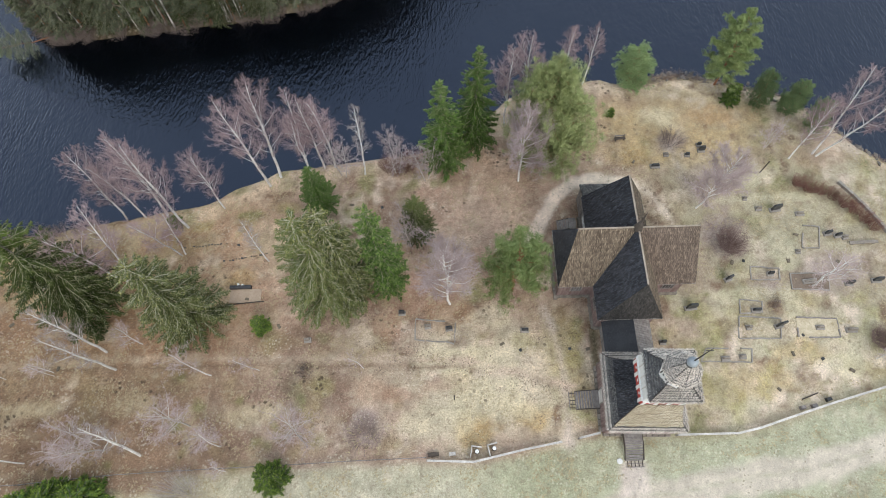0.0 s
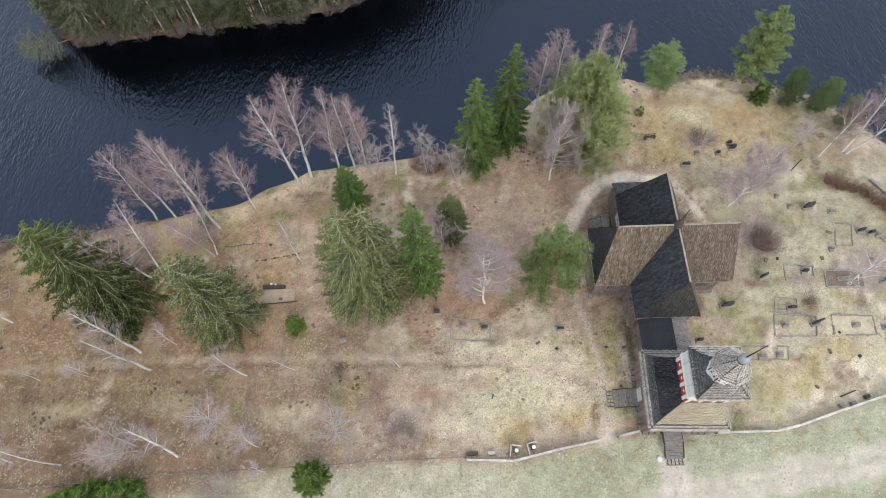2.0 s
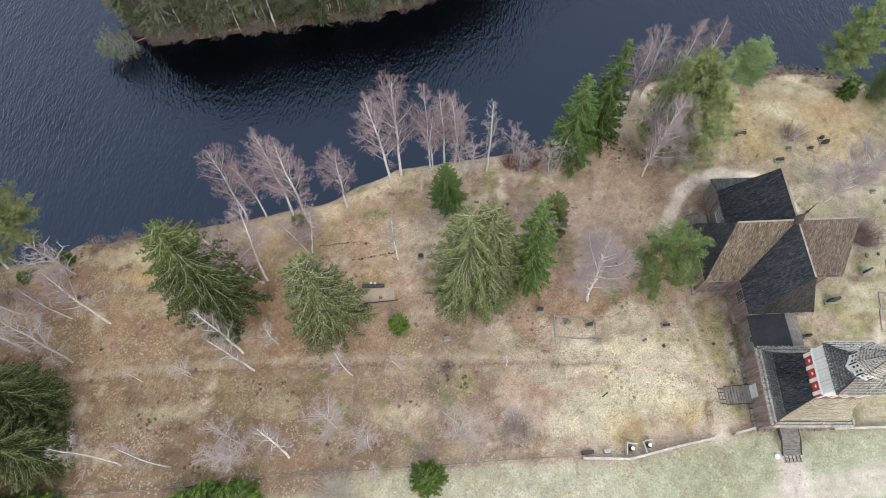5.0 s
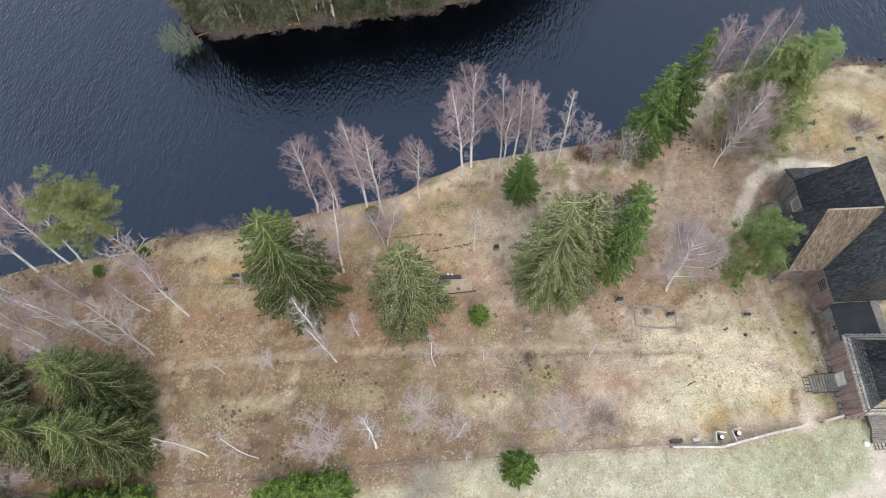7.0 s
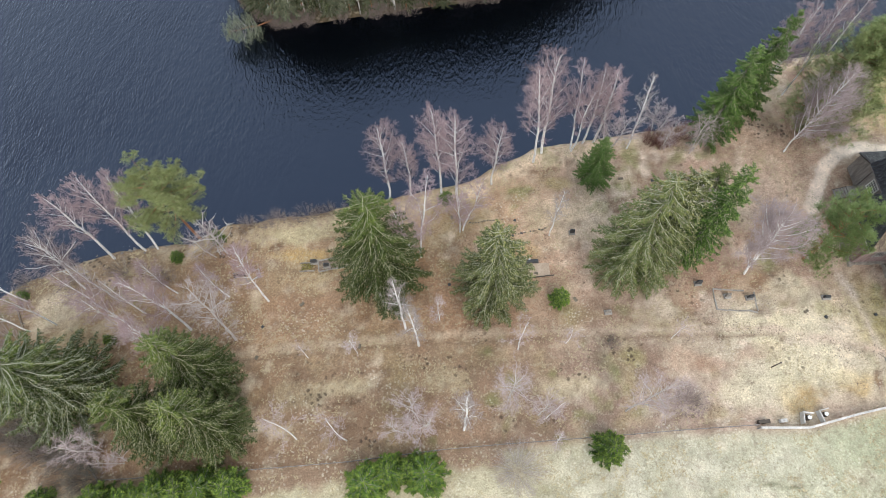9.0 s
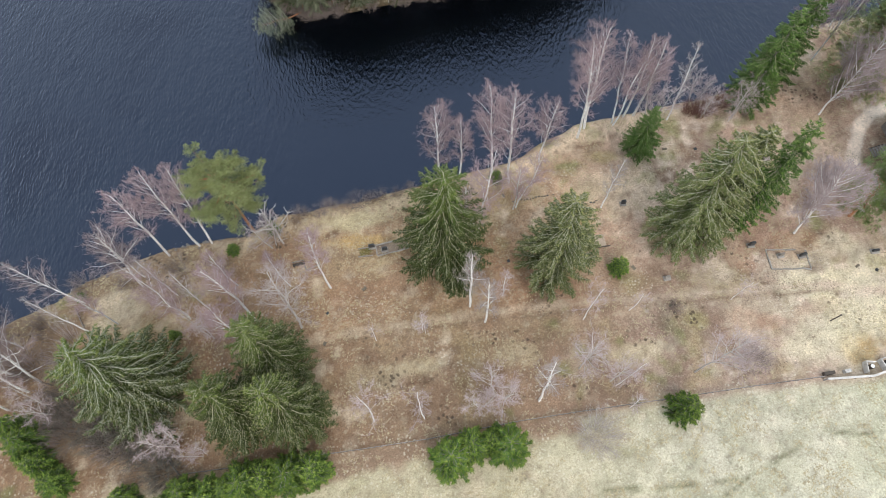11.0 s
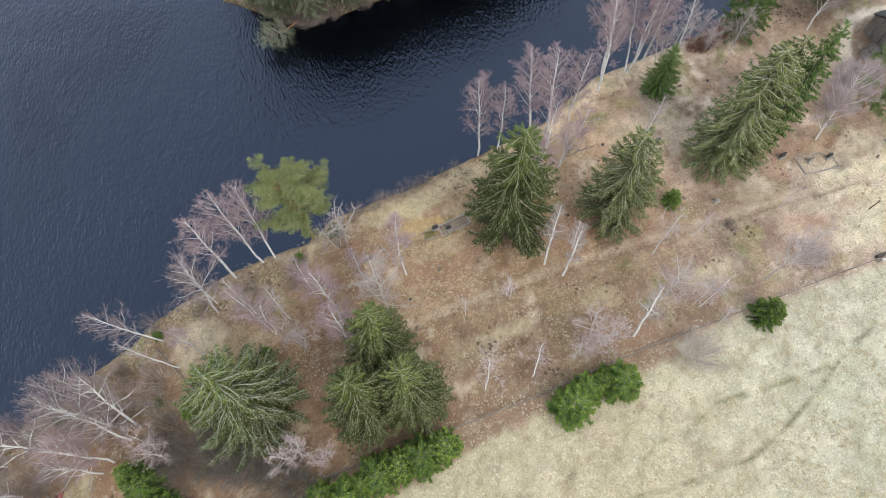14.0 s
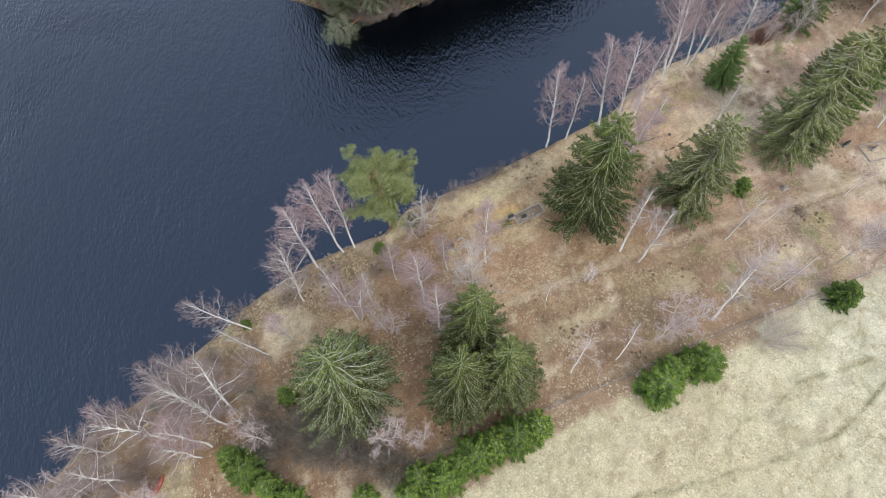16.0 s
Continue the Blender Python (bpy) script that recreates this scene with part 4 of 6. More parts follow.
used = set()
SN = ("trunk", "branchwork", "crown", "shoot_growth")
BN = ("trunk", "branchwork", "crown")
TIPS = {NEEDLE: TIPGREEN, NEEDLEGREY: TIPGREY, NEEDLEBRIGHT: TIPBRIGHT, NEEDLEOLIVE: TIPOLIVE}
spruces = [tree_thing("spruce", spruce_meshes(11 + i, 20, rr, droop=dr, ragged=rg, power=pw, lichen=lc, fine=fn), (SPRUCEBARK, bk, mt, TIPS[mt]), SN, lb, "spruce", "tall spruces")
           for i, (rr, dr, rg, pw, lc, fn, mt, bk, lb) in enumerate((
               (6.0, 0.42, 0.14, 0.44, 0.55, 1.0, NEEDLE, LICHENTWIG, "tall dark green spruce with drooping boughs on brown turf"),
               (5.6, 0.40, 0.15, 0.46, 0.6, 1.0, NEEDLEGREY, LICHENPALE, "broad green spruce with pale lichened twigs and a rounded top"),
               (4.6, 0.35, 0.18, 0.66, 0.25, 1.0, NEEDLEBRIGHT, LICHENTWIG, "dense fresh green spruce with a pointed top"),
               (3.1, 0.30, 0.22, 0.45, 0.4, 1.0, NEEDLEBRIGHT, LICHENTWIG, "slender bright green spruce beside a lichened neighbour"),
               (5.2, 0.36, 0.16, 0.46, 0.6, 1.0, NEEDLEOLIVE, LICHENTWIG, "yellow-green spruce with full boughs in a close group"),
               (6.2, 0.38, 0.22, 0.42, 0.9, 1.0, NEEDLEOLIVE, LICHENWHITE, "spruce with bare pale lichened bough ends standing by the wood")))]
far_spruces = [tree_thing("spruce", spruce_meshes(21 + i, 20, rr, 20, 0.36, 0.04, 0.3, 0.5, 0.55, 0.5), (SPRUCEBARK, LICHENTWIG, mt, TIPFAR), SN, "tall spruce in the riverside forest on the far bank", "spruce", "far bank spruces")
               for i, (rr, mt) in enumerate(((3.6, NEEDLE), (4.0, NEEDLEFAR)))]
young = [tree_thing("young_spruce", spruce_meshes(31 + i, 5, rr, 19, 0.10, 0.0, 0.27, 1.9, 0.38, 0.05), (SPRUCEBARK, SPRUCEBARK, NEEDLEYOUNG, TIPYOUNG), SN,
                    "bushy bright green young spruce with boughs to the ground", "spruce", "young spruces") for i, rr in enumerate((1.9, 2.3))]
birches = [tree_thing("birch", bare_tree_meshes(51 + i, 18, rr, st, bu, tw, upr, 0.8 * fn, ln, ts, 1.0 if mt is TWIG else 1.5), (bk, bk, mt), BN, lb, "birch", "bare birches")
           for i, (rr, st, bu, tw, upr, fn, ln, ts, mt, bk, lb) in enumerate((
               (2.9, 1, 0.24, 28, 1.1, 1.0, 0.03, 0.18, TWIG, BIRCHBARK, "tall leafless birch with white trunk and purple-brown twigs"),
               (2.4, 1, 0.28, 26, 1.3, 1.0, 0.05, 0.18, TWIG, BIRCHBARK, "slim leafless birch with white trunk and reddish twigs"),
               (2.7, 2, 0.26, 19, 1.2, 1.0, 0.05, 0.2, TWIG, BIRCHBARK, "twin-stemmed leafless birch with white trunks"),
               (3.4, 1, 0.20, 24, 0.9, 0.75, 0.06, 0.32, GREYTWIG, PALEBARK, "leafless grey deciduous tree with spreading crooked limbs"),
               (1.9, 1, 0.28, 22, 1.1, 0.8, 0.08, 0.25, GREYTWIG, BIRCHBARK, "thin leafless birch with pale leaning stem"),
               (3.6, 1, 0.15, 28, 1.0, 0.65, 0.06, 0.28, TWIGDARK, BIRCHBARK, "white leafless birch with heavy crooked limbs by the water")))]
saplings = [tree_thing("birch", bare_tree_meshes(56 + i, 8, rr, st, 0.16, 16, upr, 0.5, 0.07, 0.3, 1.2, 0.75), (bk, bk, mt), BN, lb, "birch", "bare saplings")
            for i, (rr, st, upr, bk, mt, lb) in enumerate((
                (2.0, 1, 0.9, BIRCHBARK, ROSETWIG, "low leafless birch with white spreading limbs on turf"),
                (2.0, 2, 0.8, PALEBARK, ROSETWIG, "small leafless grey tree with several pale stems"),
                (1.7, 1, 1.1, BIRCHBARK, ROSETWIG, "young leafless birch with thin white stem")))]
pole_birch = tree_thing("birch", bare_tree_meshes(59, 12, 1.7, 1, 0.3, 14, 1.0, 0.4, 0.0, 0.3, 0.7, 0.6), (BIRCHBARK, LIMBBARK, ROSETWIG), BN, "spindly white birch pole with few twigs on the turf", "birch", "bare saplings")
far_birches = [tree_thing("birch", bare_tree_meshes(61 + i, 18, rr, 1, 0.3, 16, 1.1, 0.5, 0.05), (bk, bk, BRUSH), BN, "leafless birch in the riverside forest on the far bank", "birch", "far bank birches")
               for i, (rr, bk) in enumerate(((2.6, BIRCHBARK), (3.0, PALEBARK)))]
broad = tree_thing("deciduous_tree", bare_tree_meshes(71, 14, 3.2, 1, 0.16, 34, 1.0, 1.5, 0.02, 0.2, 1.7), (BIRCHBARK, BIRCHBARK, ROSETWIG), BN,
                   "round leafless pinkish-grey tree with a white trunk", "tree", "bare trees")
hazy = tree_thing("deciduous_tree", bare_tree_meshes(73, 14, 3.1, 1, 0.22, 22, 0.9, 0.42, 0.0, 0.22, 1.35, 0.8), (PALEBARK, PALEBARK, ROSETWIG), BN,
                  "leafless mauve-grey tree with a haze of fine twigs on brown turf", "tree", "bare trees")
pines = [tree_thing("pine", pine_meshes(81 + i, 16, rr, cf, dn, shp, fn, sp, lf), (PINEBARK, PINEBARK, mt), BN, lb, "pine", "pines")
         for i, (rr, cf, dn, shp, fn, sp, lf, mt, lb) in enumerate((
             (4.5, 0.5, 1.25, 0.6, 1.3, 0.11, 0.95, NEEDLEPINE, "yellow-green pine with rounded crown and reddish limbs"),
             (4.1, 0.18, 3.2, 0.4, 1.6, 0.2, 0.95, NEEDLEPALE, "full-crowned pale olive green pine tree"),
             (4.4, 0.06, 2.4, 0.6, 0.9, 0.2, 1.4, NEEDLEBLUE, "small dense round green pine near the water"),
             (4.2, 0.2, 1.45, 0.4, 1.1, 0.12, 1.25, NEEDLEMID, "ragged green pine with reddish limbs close to the church")))]
far_pines = [tree_thing("pine", pine_meshes(86 + i, 16, 3.4, 0.3, 0.9, 0.6, 0.4, 0.18, 1.5), (PINEBARK, PINEBARK, mt), BN, "tall olive pine in the riverside forest on the far bank", "pine", "far bank pines")
             for i, mt in enumerate((NEEDLEFAR, NEEDLEFAR))]
shrub_grey = tree_thing("shrub", shrub_meshes(91, 2.2, 2.0, 80), (BRUSH, BRUSH), ("branchwork", "crown"), "leafless brown-grey shrub in brown turf", "shrub", "bare shrubs")
shrub_olive = tree_thing("shrub", shrub_meshes(96, 2.6, 2.2, 90), (BRUSH, BRUSHOLIVE), ("branchwork", "crown"), "leafless grey-green lichened shrub behind the hedge", "shrub", "bare shrubs")
shrub_pale = tree_thing("shrub", shrub_meshes(93, 2.6, 2.2, 60), (LIMBBARK, BRUSH), ("branchwork", "crown"), "leafless pale grey shrub in brown turf", "shrub", "bare shrubs")
shrub_red = tree_thing("willow_shrub", shrub_meshes(92, 1.8, 1.5, 120), (REDTWIG, REDTWIG), ("branchwork", "crown"), "leafless reddish brown willow shrub on the lawn", "shrub", "red shrubs")

shrub_round = tree_thing("lilac_shrub", shrub_meshes(94, 2.6, 2.7, 420), (BRUSHRED, BRUSHRED), ("branchwork", "crown"), "round dense reddish brown leafless shrub beside the church", "shrub", "bare shrubs")
shrub_fence = tree_thing("shrub", shrub_meshes(95, 4.4, 3.7, 200), (PALEBARK, GREYTWIG), ("branchwork", "crown"), "round leafless grey tree-like shrub beside the rail fence", "shrub", "bare shrubs")
place(shrub_round, used, 39.7, 34.6, 1.0, 655)
place(saplings[0], used, 50.3, 27.9, 1.15, 656, "leafless birch with white trunk leaning over a grave plot", 1.5)
place(shrub_round, used, 57.4, 19.6, 0.8, 657, "round leafless greyish shrub on the lawn", 1.1)

# (prototype, x, y, height, width factor)
for n, (p, x, y, h, wd) in enumerate((
        (0, -54.0, 28.1, 24.6, 0.96), (1, -38.4, 25.1, 21.5, 1.0), (1, -19.0, 28.3, 25, 0.9), (1, -16.0, 28.9, 25.5, 0.66), (3, -10.6, 29.6, 25.5, 0.85),
        (2, -2.2, 50.3, 20.5, 0.92), (2, 2.2, 54.2, 22.5, 0.85), (5, -94.8, 13.6, 20.5, 1.18), (4, -77.3, 14.7, 20.8, 0.97),
        (4, -81.0, 8.7, 20.5, 1.04), (4, -74.9, 8.2, 19, 1.08), (2, -21.5, 43.5, 11.5, 1.25), (4, -6.6, 37.8, 12, 0.95))):
    place(spruces[p], used, x, y, h / 20, 100 + n, wide=wd)
young_numbering = itertools.count()


def young_tree(x, y, h, wd):
    n = next(young_numbering)
    place(young[n % 2], used, x, y, h / 5, 200 + n, wide=wd)


young_tree(-29.2, 23.9, 3.4, 1.15)
young_tree(-25.6, 3.4, 5.2, 1.0)
young_tree(-56.0, 0.6, 5.8, 1.35)
young_tree(-53.2, 2.0, 4.6, 1.2)
young_tree(-48.8, 1.4, 5.6, 1.35)
young_tree(-50.6, 2.2, 3.8, 1.1)
young_tree(-89.5, 0.4, 4.5, 1.3)
young_tree(-86.6, -0.6, 4.6, 1.3)
young_tree(-91.5, -1.2, 4.5, 1.2)
young_tree(-81.8, 0.7, 5.0, 1.3)
young_tree(-79.2, 0.9, 4.8, 1.3)
young_tree(-76.4, 1.0, 5.2, 1.3)
young_tree(-73.2, 1.3, 4.8, 1.3)
young_tree(-84.2, 0.4, 4.0, 1.0)
young_tree(-111.8, 10.8, 5.0, 1.0)
young_tree(-110.0, 8.4, 5.4, 1.1)
young_tree(-107.8, 5.6, 5.0, 1.0)
young_tree(-105.6, 3.2, 4.6, 1.0)
young_tree(-96.6, 0.6, 4.4, 1.0)
young_tree(-88.4, -2.0, 4.5, 1.0)
young_tree(-103.2, 16.2, 4.6, 0.8)
young_tree(-106.7, 28.6, 1.8, 1.0)
young_tree(-92.6, 21.2, 2.2, 1.0)
young_tree(-107.8, 19.2, 1.2, 1.0)
young_tree(-121, 21.3, 1.6, 1.2)
young_tree(-44.6, 41.3, 2.2, 1.2)
young_tree(25.2, 58.6, 2.0, 0.9)
young_tree(45.2, 60.8, 4.5, 0.8)
young_tree(-79.0, 36.2, 3.0, 1.0)
young_tree(-85, 33.6, 2.0, 1.1)
for n, (p, x, y, h, wd) in enumerate((
        (0, -82.3, 37.0, 18.6, 1.06), (1, 13.6, 50.2, 22.5, 1.0), (3, 6.9, 28.4, 17.5, 1.02), (3, 43.8, 64.6, 15.5, 0.95), (2, 29.4, 65.6, 9, 1.15),
        (2, 49.6, 60.5, 7.5, 1.0), (2, 54.2, 58.6, 7, 1.0), (2, 57.2, 55.0, 7, 1.0))):
    place(pines[p], used, x, y, h / 16, 300 + n, wide=wd)
place(broad, used, -2.1, 26.6, 1.2, 351, wide=1.0, lean=(-0.04, 0.1))
place(hazy, used, -22.3, 8.2, 14.5 / 14, 356, wide=1.0, lean=(0.1, 0.04))
place(hazy, used, -37.6, 10.4, 11.5 / 14, 357, wide=1.25, lean=(0.02, 0.03))
place(hazy, used, -33.8, 8.2, 8.5 / 14, 358, wide=1.2)
place(broad, used, 9.2, 46.7, 20 / 14, 352, "tall leafless grey-brown tree with pale trunk", 0.78)
place(shrub_fence, used, -37.0, 1.6, 1.0, 354)
dead = tree_thing("dead_tree", bare_tree_meshes(77, 9, 2.8, 1, 0.2, 13, 0.7, 0.0, 0.12, 0.55, 2.2), (PALEBARK, PALEBARK, PALEBARK), BN, "dead bleached tree with crooked bare limbs", "tree", "bare trees")
place(dead, used, -77.6, 34.0, 1.3, 355)
place(broad, used, 35.9, 40.9, 13.5 / 14, 353, "leafless white-limbed tree leaning over the graves", 1.1, lean=(0.16, 0.1))
numbering = itertools.count()


def bare(kind, x, y, h, tx=None, ty=0.0, wd=1.0):
    """A leafless tree of the given kind and height; low ones are saplings. tx, ty: how far its top leans out."""
    n = next(numbering)
    lean = None if tx is None else (tx / h, ty / h)
    if kind == 6:
        place(pole_birch, used, x, y, h / 12, 400 + n, wide=wd, lean=lean)
    elif h < 11.5:
        place(saplings[n % 3 if kind != 3 else 1], used, x, y, h / 8, 400 + n, wide=wd, lean=lean)
    else:
        place(birches[5 if (kind == 3 or n % 2 and y < 20) and x < -85 else kind], used, x, y, h / 18, 400 + n, wide=wd, lean=lean)


bare(1, -30.3, 47.4, 22, -1.6, 0.4)
bare(0, -28.8, 49.0, 20.5, 0.4, 2.6, 1.15)
bare(2, -24.1, 49.4, 17.5, 0.2, 1.8)
bare(1, -21.9, 50.8, 19, -0.3, -0.5)
bare(1, -20.2, 50.8, 18.5, -0.4, -1.0, 1.1)
bare(4, -15.2, 49.0, 16, 0.5, 2.0)
bare(3, -18.6, 48.8, 11)
bare(3, -10.4, 51.8, 8)
bare(0, -37.2, 43.6, 16, 0.9, -0.3, 1.05)
bare(1, -45.1, 41.3, 20.5, -0.8, 2.6)
bare(0, -42.4, 40.4, 21.5, -0.5, 1.4)
bare(0, -53.4, 42.9, 18.5, 0.2, 1.2)
bare(1, -50.0, 42.8, 16.5, 0.0, -0.8)
bare(2, -48.9, 31.6, 21, 0.2, 0.3)
bare(2, -42.4, 35.7, 15.5, 1.0, -1.2)
bare(4, -29.3, 34.3, 14)
bare(3, -5.3, 47.6, 10)
bare(3, -7.8, 36.6, 10)
bare(1, -81.5, 22.3, 20)
bare(3, -75.0, 20.5, 18.5, 0.1, 1.5)
bare(6, -65.6, 6.6, 16, 0.0, 0.5)
bare(6, -59.0, 6.2, 14.5, 0.0, 0.8)
bare(3, -51.4, 6.8, 8)
bare(4, -43.7, 6.8, 16, 0.4, 1.6, 1.2)
bare(6, -35.6, 17.2, 14, 0.0, -0.4)
bare(6, -29.0, 17.7, 9.5, -0.6, -0.7)
bare(6, -14.4, 17.6, 9, -0.9, -0.6)
bare(6, -33.1, 7.7, 11, 1.2, 0.3)
bare(6, -64.6, 17.4, 7, 0.0, 0.0)
bare(6, -57.8, 17.7, 6, 0.0, 0.0)
bare(0, 7.7, 57.8, 18, 0.2, 0.5)
bare(0, 11.0, 60.8, 17, 0.0, 0.6)
bare(1, 21.5, 65.6, 14)
bare(1, 11.9, 57.7, 16, 0.3, 0.4)
bare(1, 18, 64.8, 15)
bare(4, -92.9, 27.5, 13)
bare(4, -88.4, 25.1, 13)
bare(0, -90.4, 35.4, 18, -1.5, 3.0)
bare(0, -88.6, 35.6, 17, -0.1, 3.6)
bare(1, -94.8, 34.2, 17.5, -0.5, 1.2, 1.2)
bare(3, -98.0, 29.4, 15.5, 0.8, 1.7)
bare(3, -106.3, 27.9, 12.5, -6.4, 2.8)
bare(4, -104.6, 23.2, 11.6, -3.9, 2.0)
bare(3, -110.7, 16.9, 18.5, 2.0, 2.6)
bare(3, -112.1, 15.7, 17, -2.4, 3.4)
bare(1, -113.7, 18, 18)
bare(0, -114.5, 13.5, 16)
bare(1, -120.0, 18.3, 12, -1.2, 0.2)
bare(3, -119.1, 16, 17, -2.3, 0.6)
bare(3, -116, 12.6, 13)
bare(3, -126.3, 13.1, 14)
bare(3, -130.7, 12.5, 10)
bare(2, -91, 23.8, 16)
bare(1, -84.2, 28, 13)
bare(1, -80.7, 18, 20)
bare(3, -87.5, 20.5, 9)
bare(1, -70.7, 26.0, 17.5, 0.4, 1.1)
bare(3, -87.7, 4.8, 6)
bare(3, -78.9, 33.6, 9)
bare(0, 52.2, 49.2, 15)
bare(2, 56.4, 49.8, 20)
bare(4, 48.7, 51.1, 7)
bare(4, 54.9, 29.1, 5)
bare(4, -51.1, 20.9, 18.5, 0.0, 0.3)
bare(4, -49.3, 18.4, 17.5, -0.2, -0.4)
bare(3, -49.2, 7.9, 11)
bare(4, -58.1, 18.2, 6)
bare(4, -91.4, 6.4, 9)
bare(3, -98, 31, 12)
bare(1, -101, 24, 12)
bare(3, -114, 22, 14)
bare(3, -118, 23, 12)
bare(1, -123, 19, 15)
bare(3, -128, 17.5, 12)
bare(3, -133, 13, 12)
bare(3, -136, 12, 11)
bare(3, -122, 9, 9)
bare(3, -108, 12.5, 9)
bare(3, -9.8, 48.6, 7)
bare(1, -76.5, 27, 12)
bare(4, -46.2, 22, 8)
bare(4, 56, 17, 5)
bare(3, 58.5, 16, 6)
bare(4, -32, 4.6, 6)
shrub_numbering = itertools.count()


def bush(x, y, size, wd):
    place(shrub_grey, used, x, y, size, 600 + next(shrub_numbering), wide=wd)


bush(-14.3, 8.6, 0.9, 1.6)
bush(-22.5, 17.2, 0.7, 1.0)
bush(34.1, 52.7, 0.9, 1.5)
bush(-44, 40, 0.8, 1)
bush(-9, 50, 0.9, 1.2)
bush(-68, 39, 0.7, 1)
bush(-64, 40.2, 0.7, 1)
bush(-72, 38.6, 0.8, 1)
bush(-60, 40.6, 0.6, 1)
bush(44, 25.6, 0.6, 1.2)
bush(-93, 32, 1, 1.2)
bush(-100, 30, 1, 1)
bush(-111, 24, 1.1, 1.2)
bush(-86, 30, 0.9, 1.2)
bush(-124, 14, 1.2, 1.2)
bush(-106, 9, 1.2, 1.3)
bush(-99, 7, 1.2, 1.3)
bush(-94, 5.5, 1, 1.2)
bush(-70.5, 39.2, 0.8, 1.2)
bush(-66, 40.0, 0.9, 1.2)
bush(-62.5, 40.4, 0.7, 1.1)
bush(-58, 41.2, 0.6, 1.2)
bush(-75, 38.4, 0.8, 1.2)
bush(34, 66, 0.5, 1.4)
bush(36.2, 67, 0.5, 1.4)
bush(38.5, 66.8, 0.5, 1.4)
bush(40.8, 66.4, 0.5, 1.4)
for n, (x, y, s) in enumerate(((52.3, 44.6, 0.9), (53.8, 43.6, 1), (55.4, 43.2, 1), (57, 42.2, 1), (58.4, 40.9, 1), (59.6, 39.6, 1), (60.7, 38.2, 1), (61.6, 36.8, 0.9),
                               (-8, 50.4, 1.5), (-5.5, 51, 1.4), (-9.6, 49.2, 1.3), (-11.5, 49.9, 1.2))):
    place(shrub_red, used, x, y, s, 640 + n)

# brushwood behind the hedge and along the western bank
rngb = random.Random(29)
for n in range(56):
    if n < 30:
        x = rngb.uniform(-108, -92)
        y = 0.5 - (x + 92) * 0.55 + rngb.uniform(1.0, 7.0)
    else:
        x = rngb.uniform(-140, -106)
        y = float(np.interp(x, NX, NY)) - rngb.uniform(0.8, 13.0)
    place(shrub_olive if n < 30 and n % 4 else shrub_grey if n % 3 else shrub_pale, used, x, y, rngb.uniform(0.7, 1.5), 1100 + n, "grey-brown leafless brushwood at the edge of the wood", rngb.uniform(1.0, 1.5))

# driftwood and reeds washed up at the headland
drift = Geo()
for n in range(700):
    x = rngb.uniform(29, 70)
    y = float(np.interp(x, NX, NY)) - abs(rngb.gauss(0, 1.0)) - 0.1
    a, ln = rngb.gauss(0.3, 0.6), rngb.uniform(0.4, 2.2)
    z = float(ground_z(x, y)) + rngb.uniform(0.02, 0.2)
    c, e = Vector((x, y, max(z, WATER + 0.03))), Vector((math.cos(a), math.sin(a), rngb.uniform(-0.05, 0.05))) * ln * 0.5
    drift.tube([c - e, c + e], [0.03, 0.015], 4)
solid("driftwood", drift, DRIFT, "brown driftwood sticks and reeds heaped along the shore", "driftwood", kind="stuff")

# forest on the far bank
rngf = random.Random(7)
for n in range(330):
    x = rngf.uniform(-83, -8) if n % 6 else rngf.uniform(-8, 70)
    front = n % 5 < 2
    y = float(np.interp(x, FX, FY)) + (rngf.uniform(0.5, 2.6) if front else 2.5 + 14 * rngf.random() ** 1.3)
    if n % 9 == 0:
        x = rngf.uniform(-80, -66)
        y = float(np.interp(x, FX, FY)) + rngf.uniform(0.8, 5.0)
    cape = 0.6 if x < -76 else 1.0
    k = rngf.random()
    if k < (0.26 if front else 0.46):
        place(rngf.choice(far_spruces), used, x, y, (rngf.uniform(0.5, 0.9) if front else rngf.uniform(1.0, 1.35)) * cape, 700 + n, wide=rngf.uniform(0.8, 1.1))
    elif k < (0.42 if front else 0.72):
        place(rngf.choice(far_pines), used, x, y, (rngf.uniform(0.7, 1.0) if front else rngf.uniform(1.0, 1.4)) * cape, 700 + n, wide=0.9)
    else:
        place(rngf.choice(far_birches), used, x, y, rngf.uniform(0.6, 1.05), 700 + n)
for n in range(120):
    x = rngf.uniform(-80, 0)
    y = float(np.interp(x, FX, FY)) + rngf.uniform(-0.3, 1.6) + (1.5 if x < -76 else 0)
    if n % 3 == 0:
        x = rngf.uniform(-79, -70)
        y = float(np.interp(x, FX, FY)) + rngf.uniform(0.2, 1.5)
    place(shrub_grey, used, x, y, rngf.uniform(0.5, 1.1), 980 + n, "leafless grey shrub overhanging the far river bank", 1.2)
PALEFAR = surf("pale_grey_pine_needles", (0.20, 0.225, 0.145), (0.29, 0.315, 0.21), (0.38, 0.40, 0.29), 0.4, 2.5, 0.85, 0.0, (1, 1, 1), 0.5, 0.08)
leaning = tree_thing("pine", pine_meshes(89, 12, 3.4, 0.35, 1.1, 0.6, 0.6, 0.2, 1.2), (PINEBARK, PALEBARK, PALEFAR), BN, "pale pine leaning far out over the river from the point", "pine", "far bank pines")
leaning.matrix_basis = pose(-74.6, 81.4, -0.9, 74, 0, -50) @ Matrix.Diagonal((0.85, 0.85, 0.8, 1))


# ---- wooden church ----
CX, CY, CZ = 21.75, 31.1, 0.1


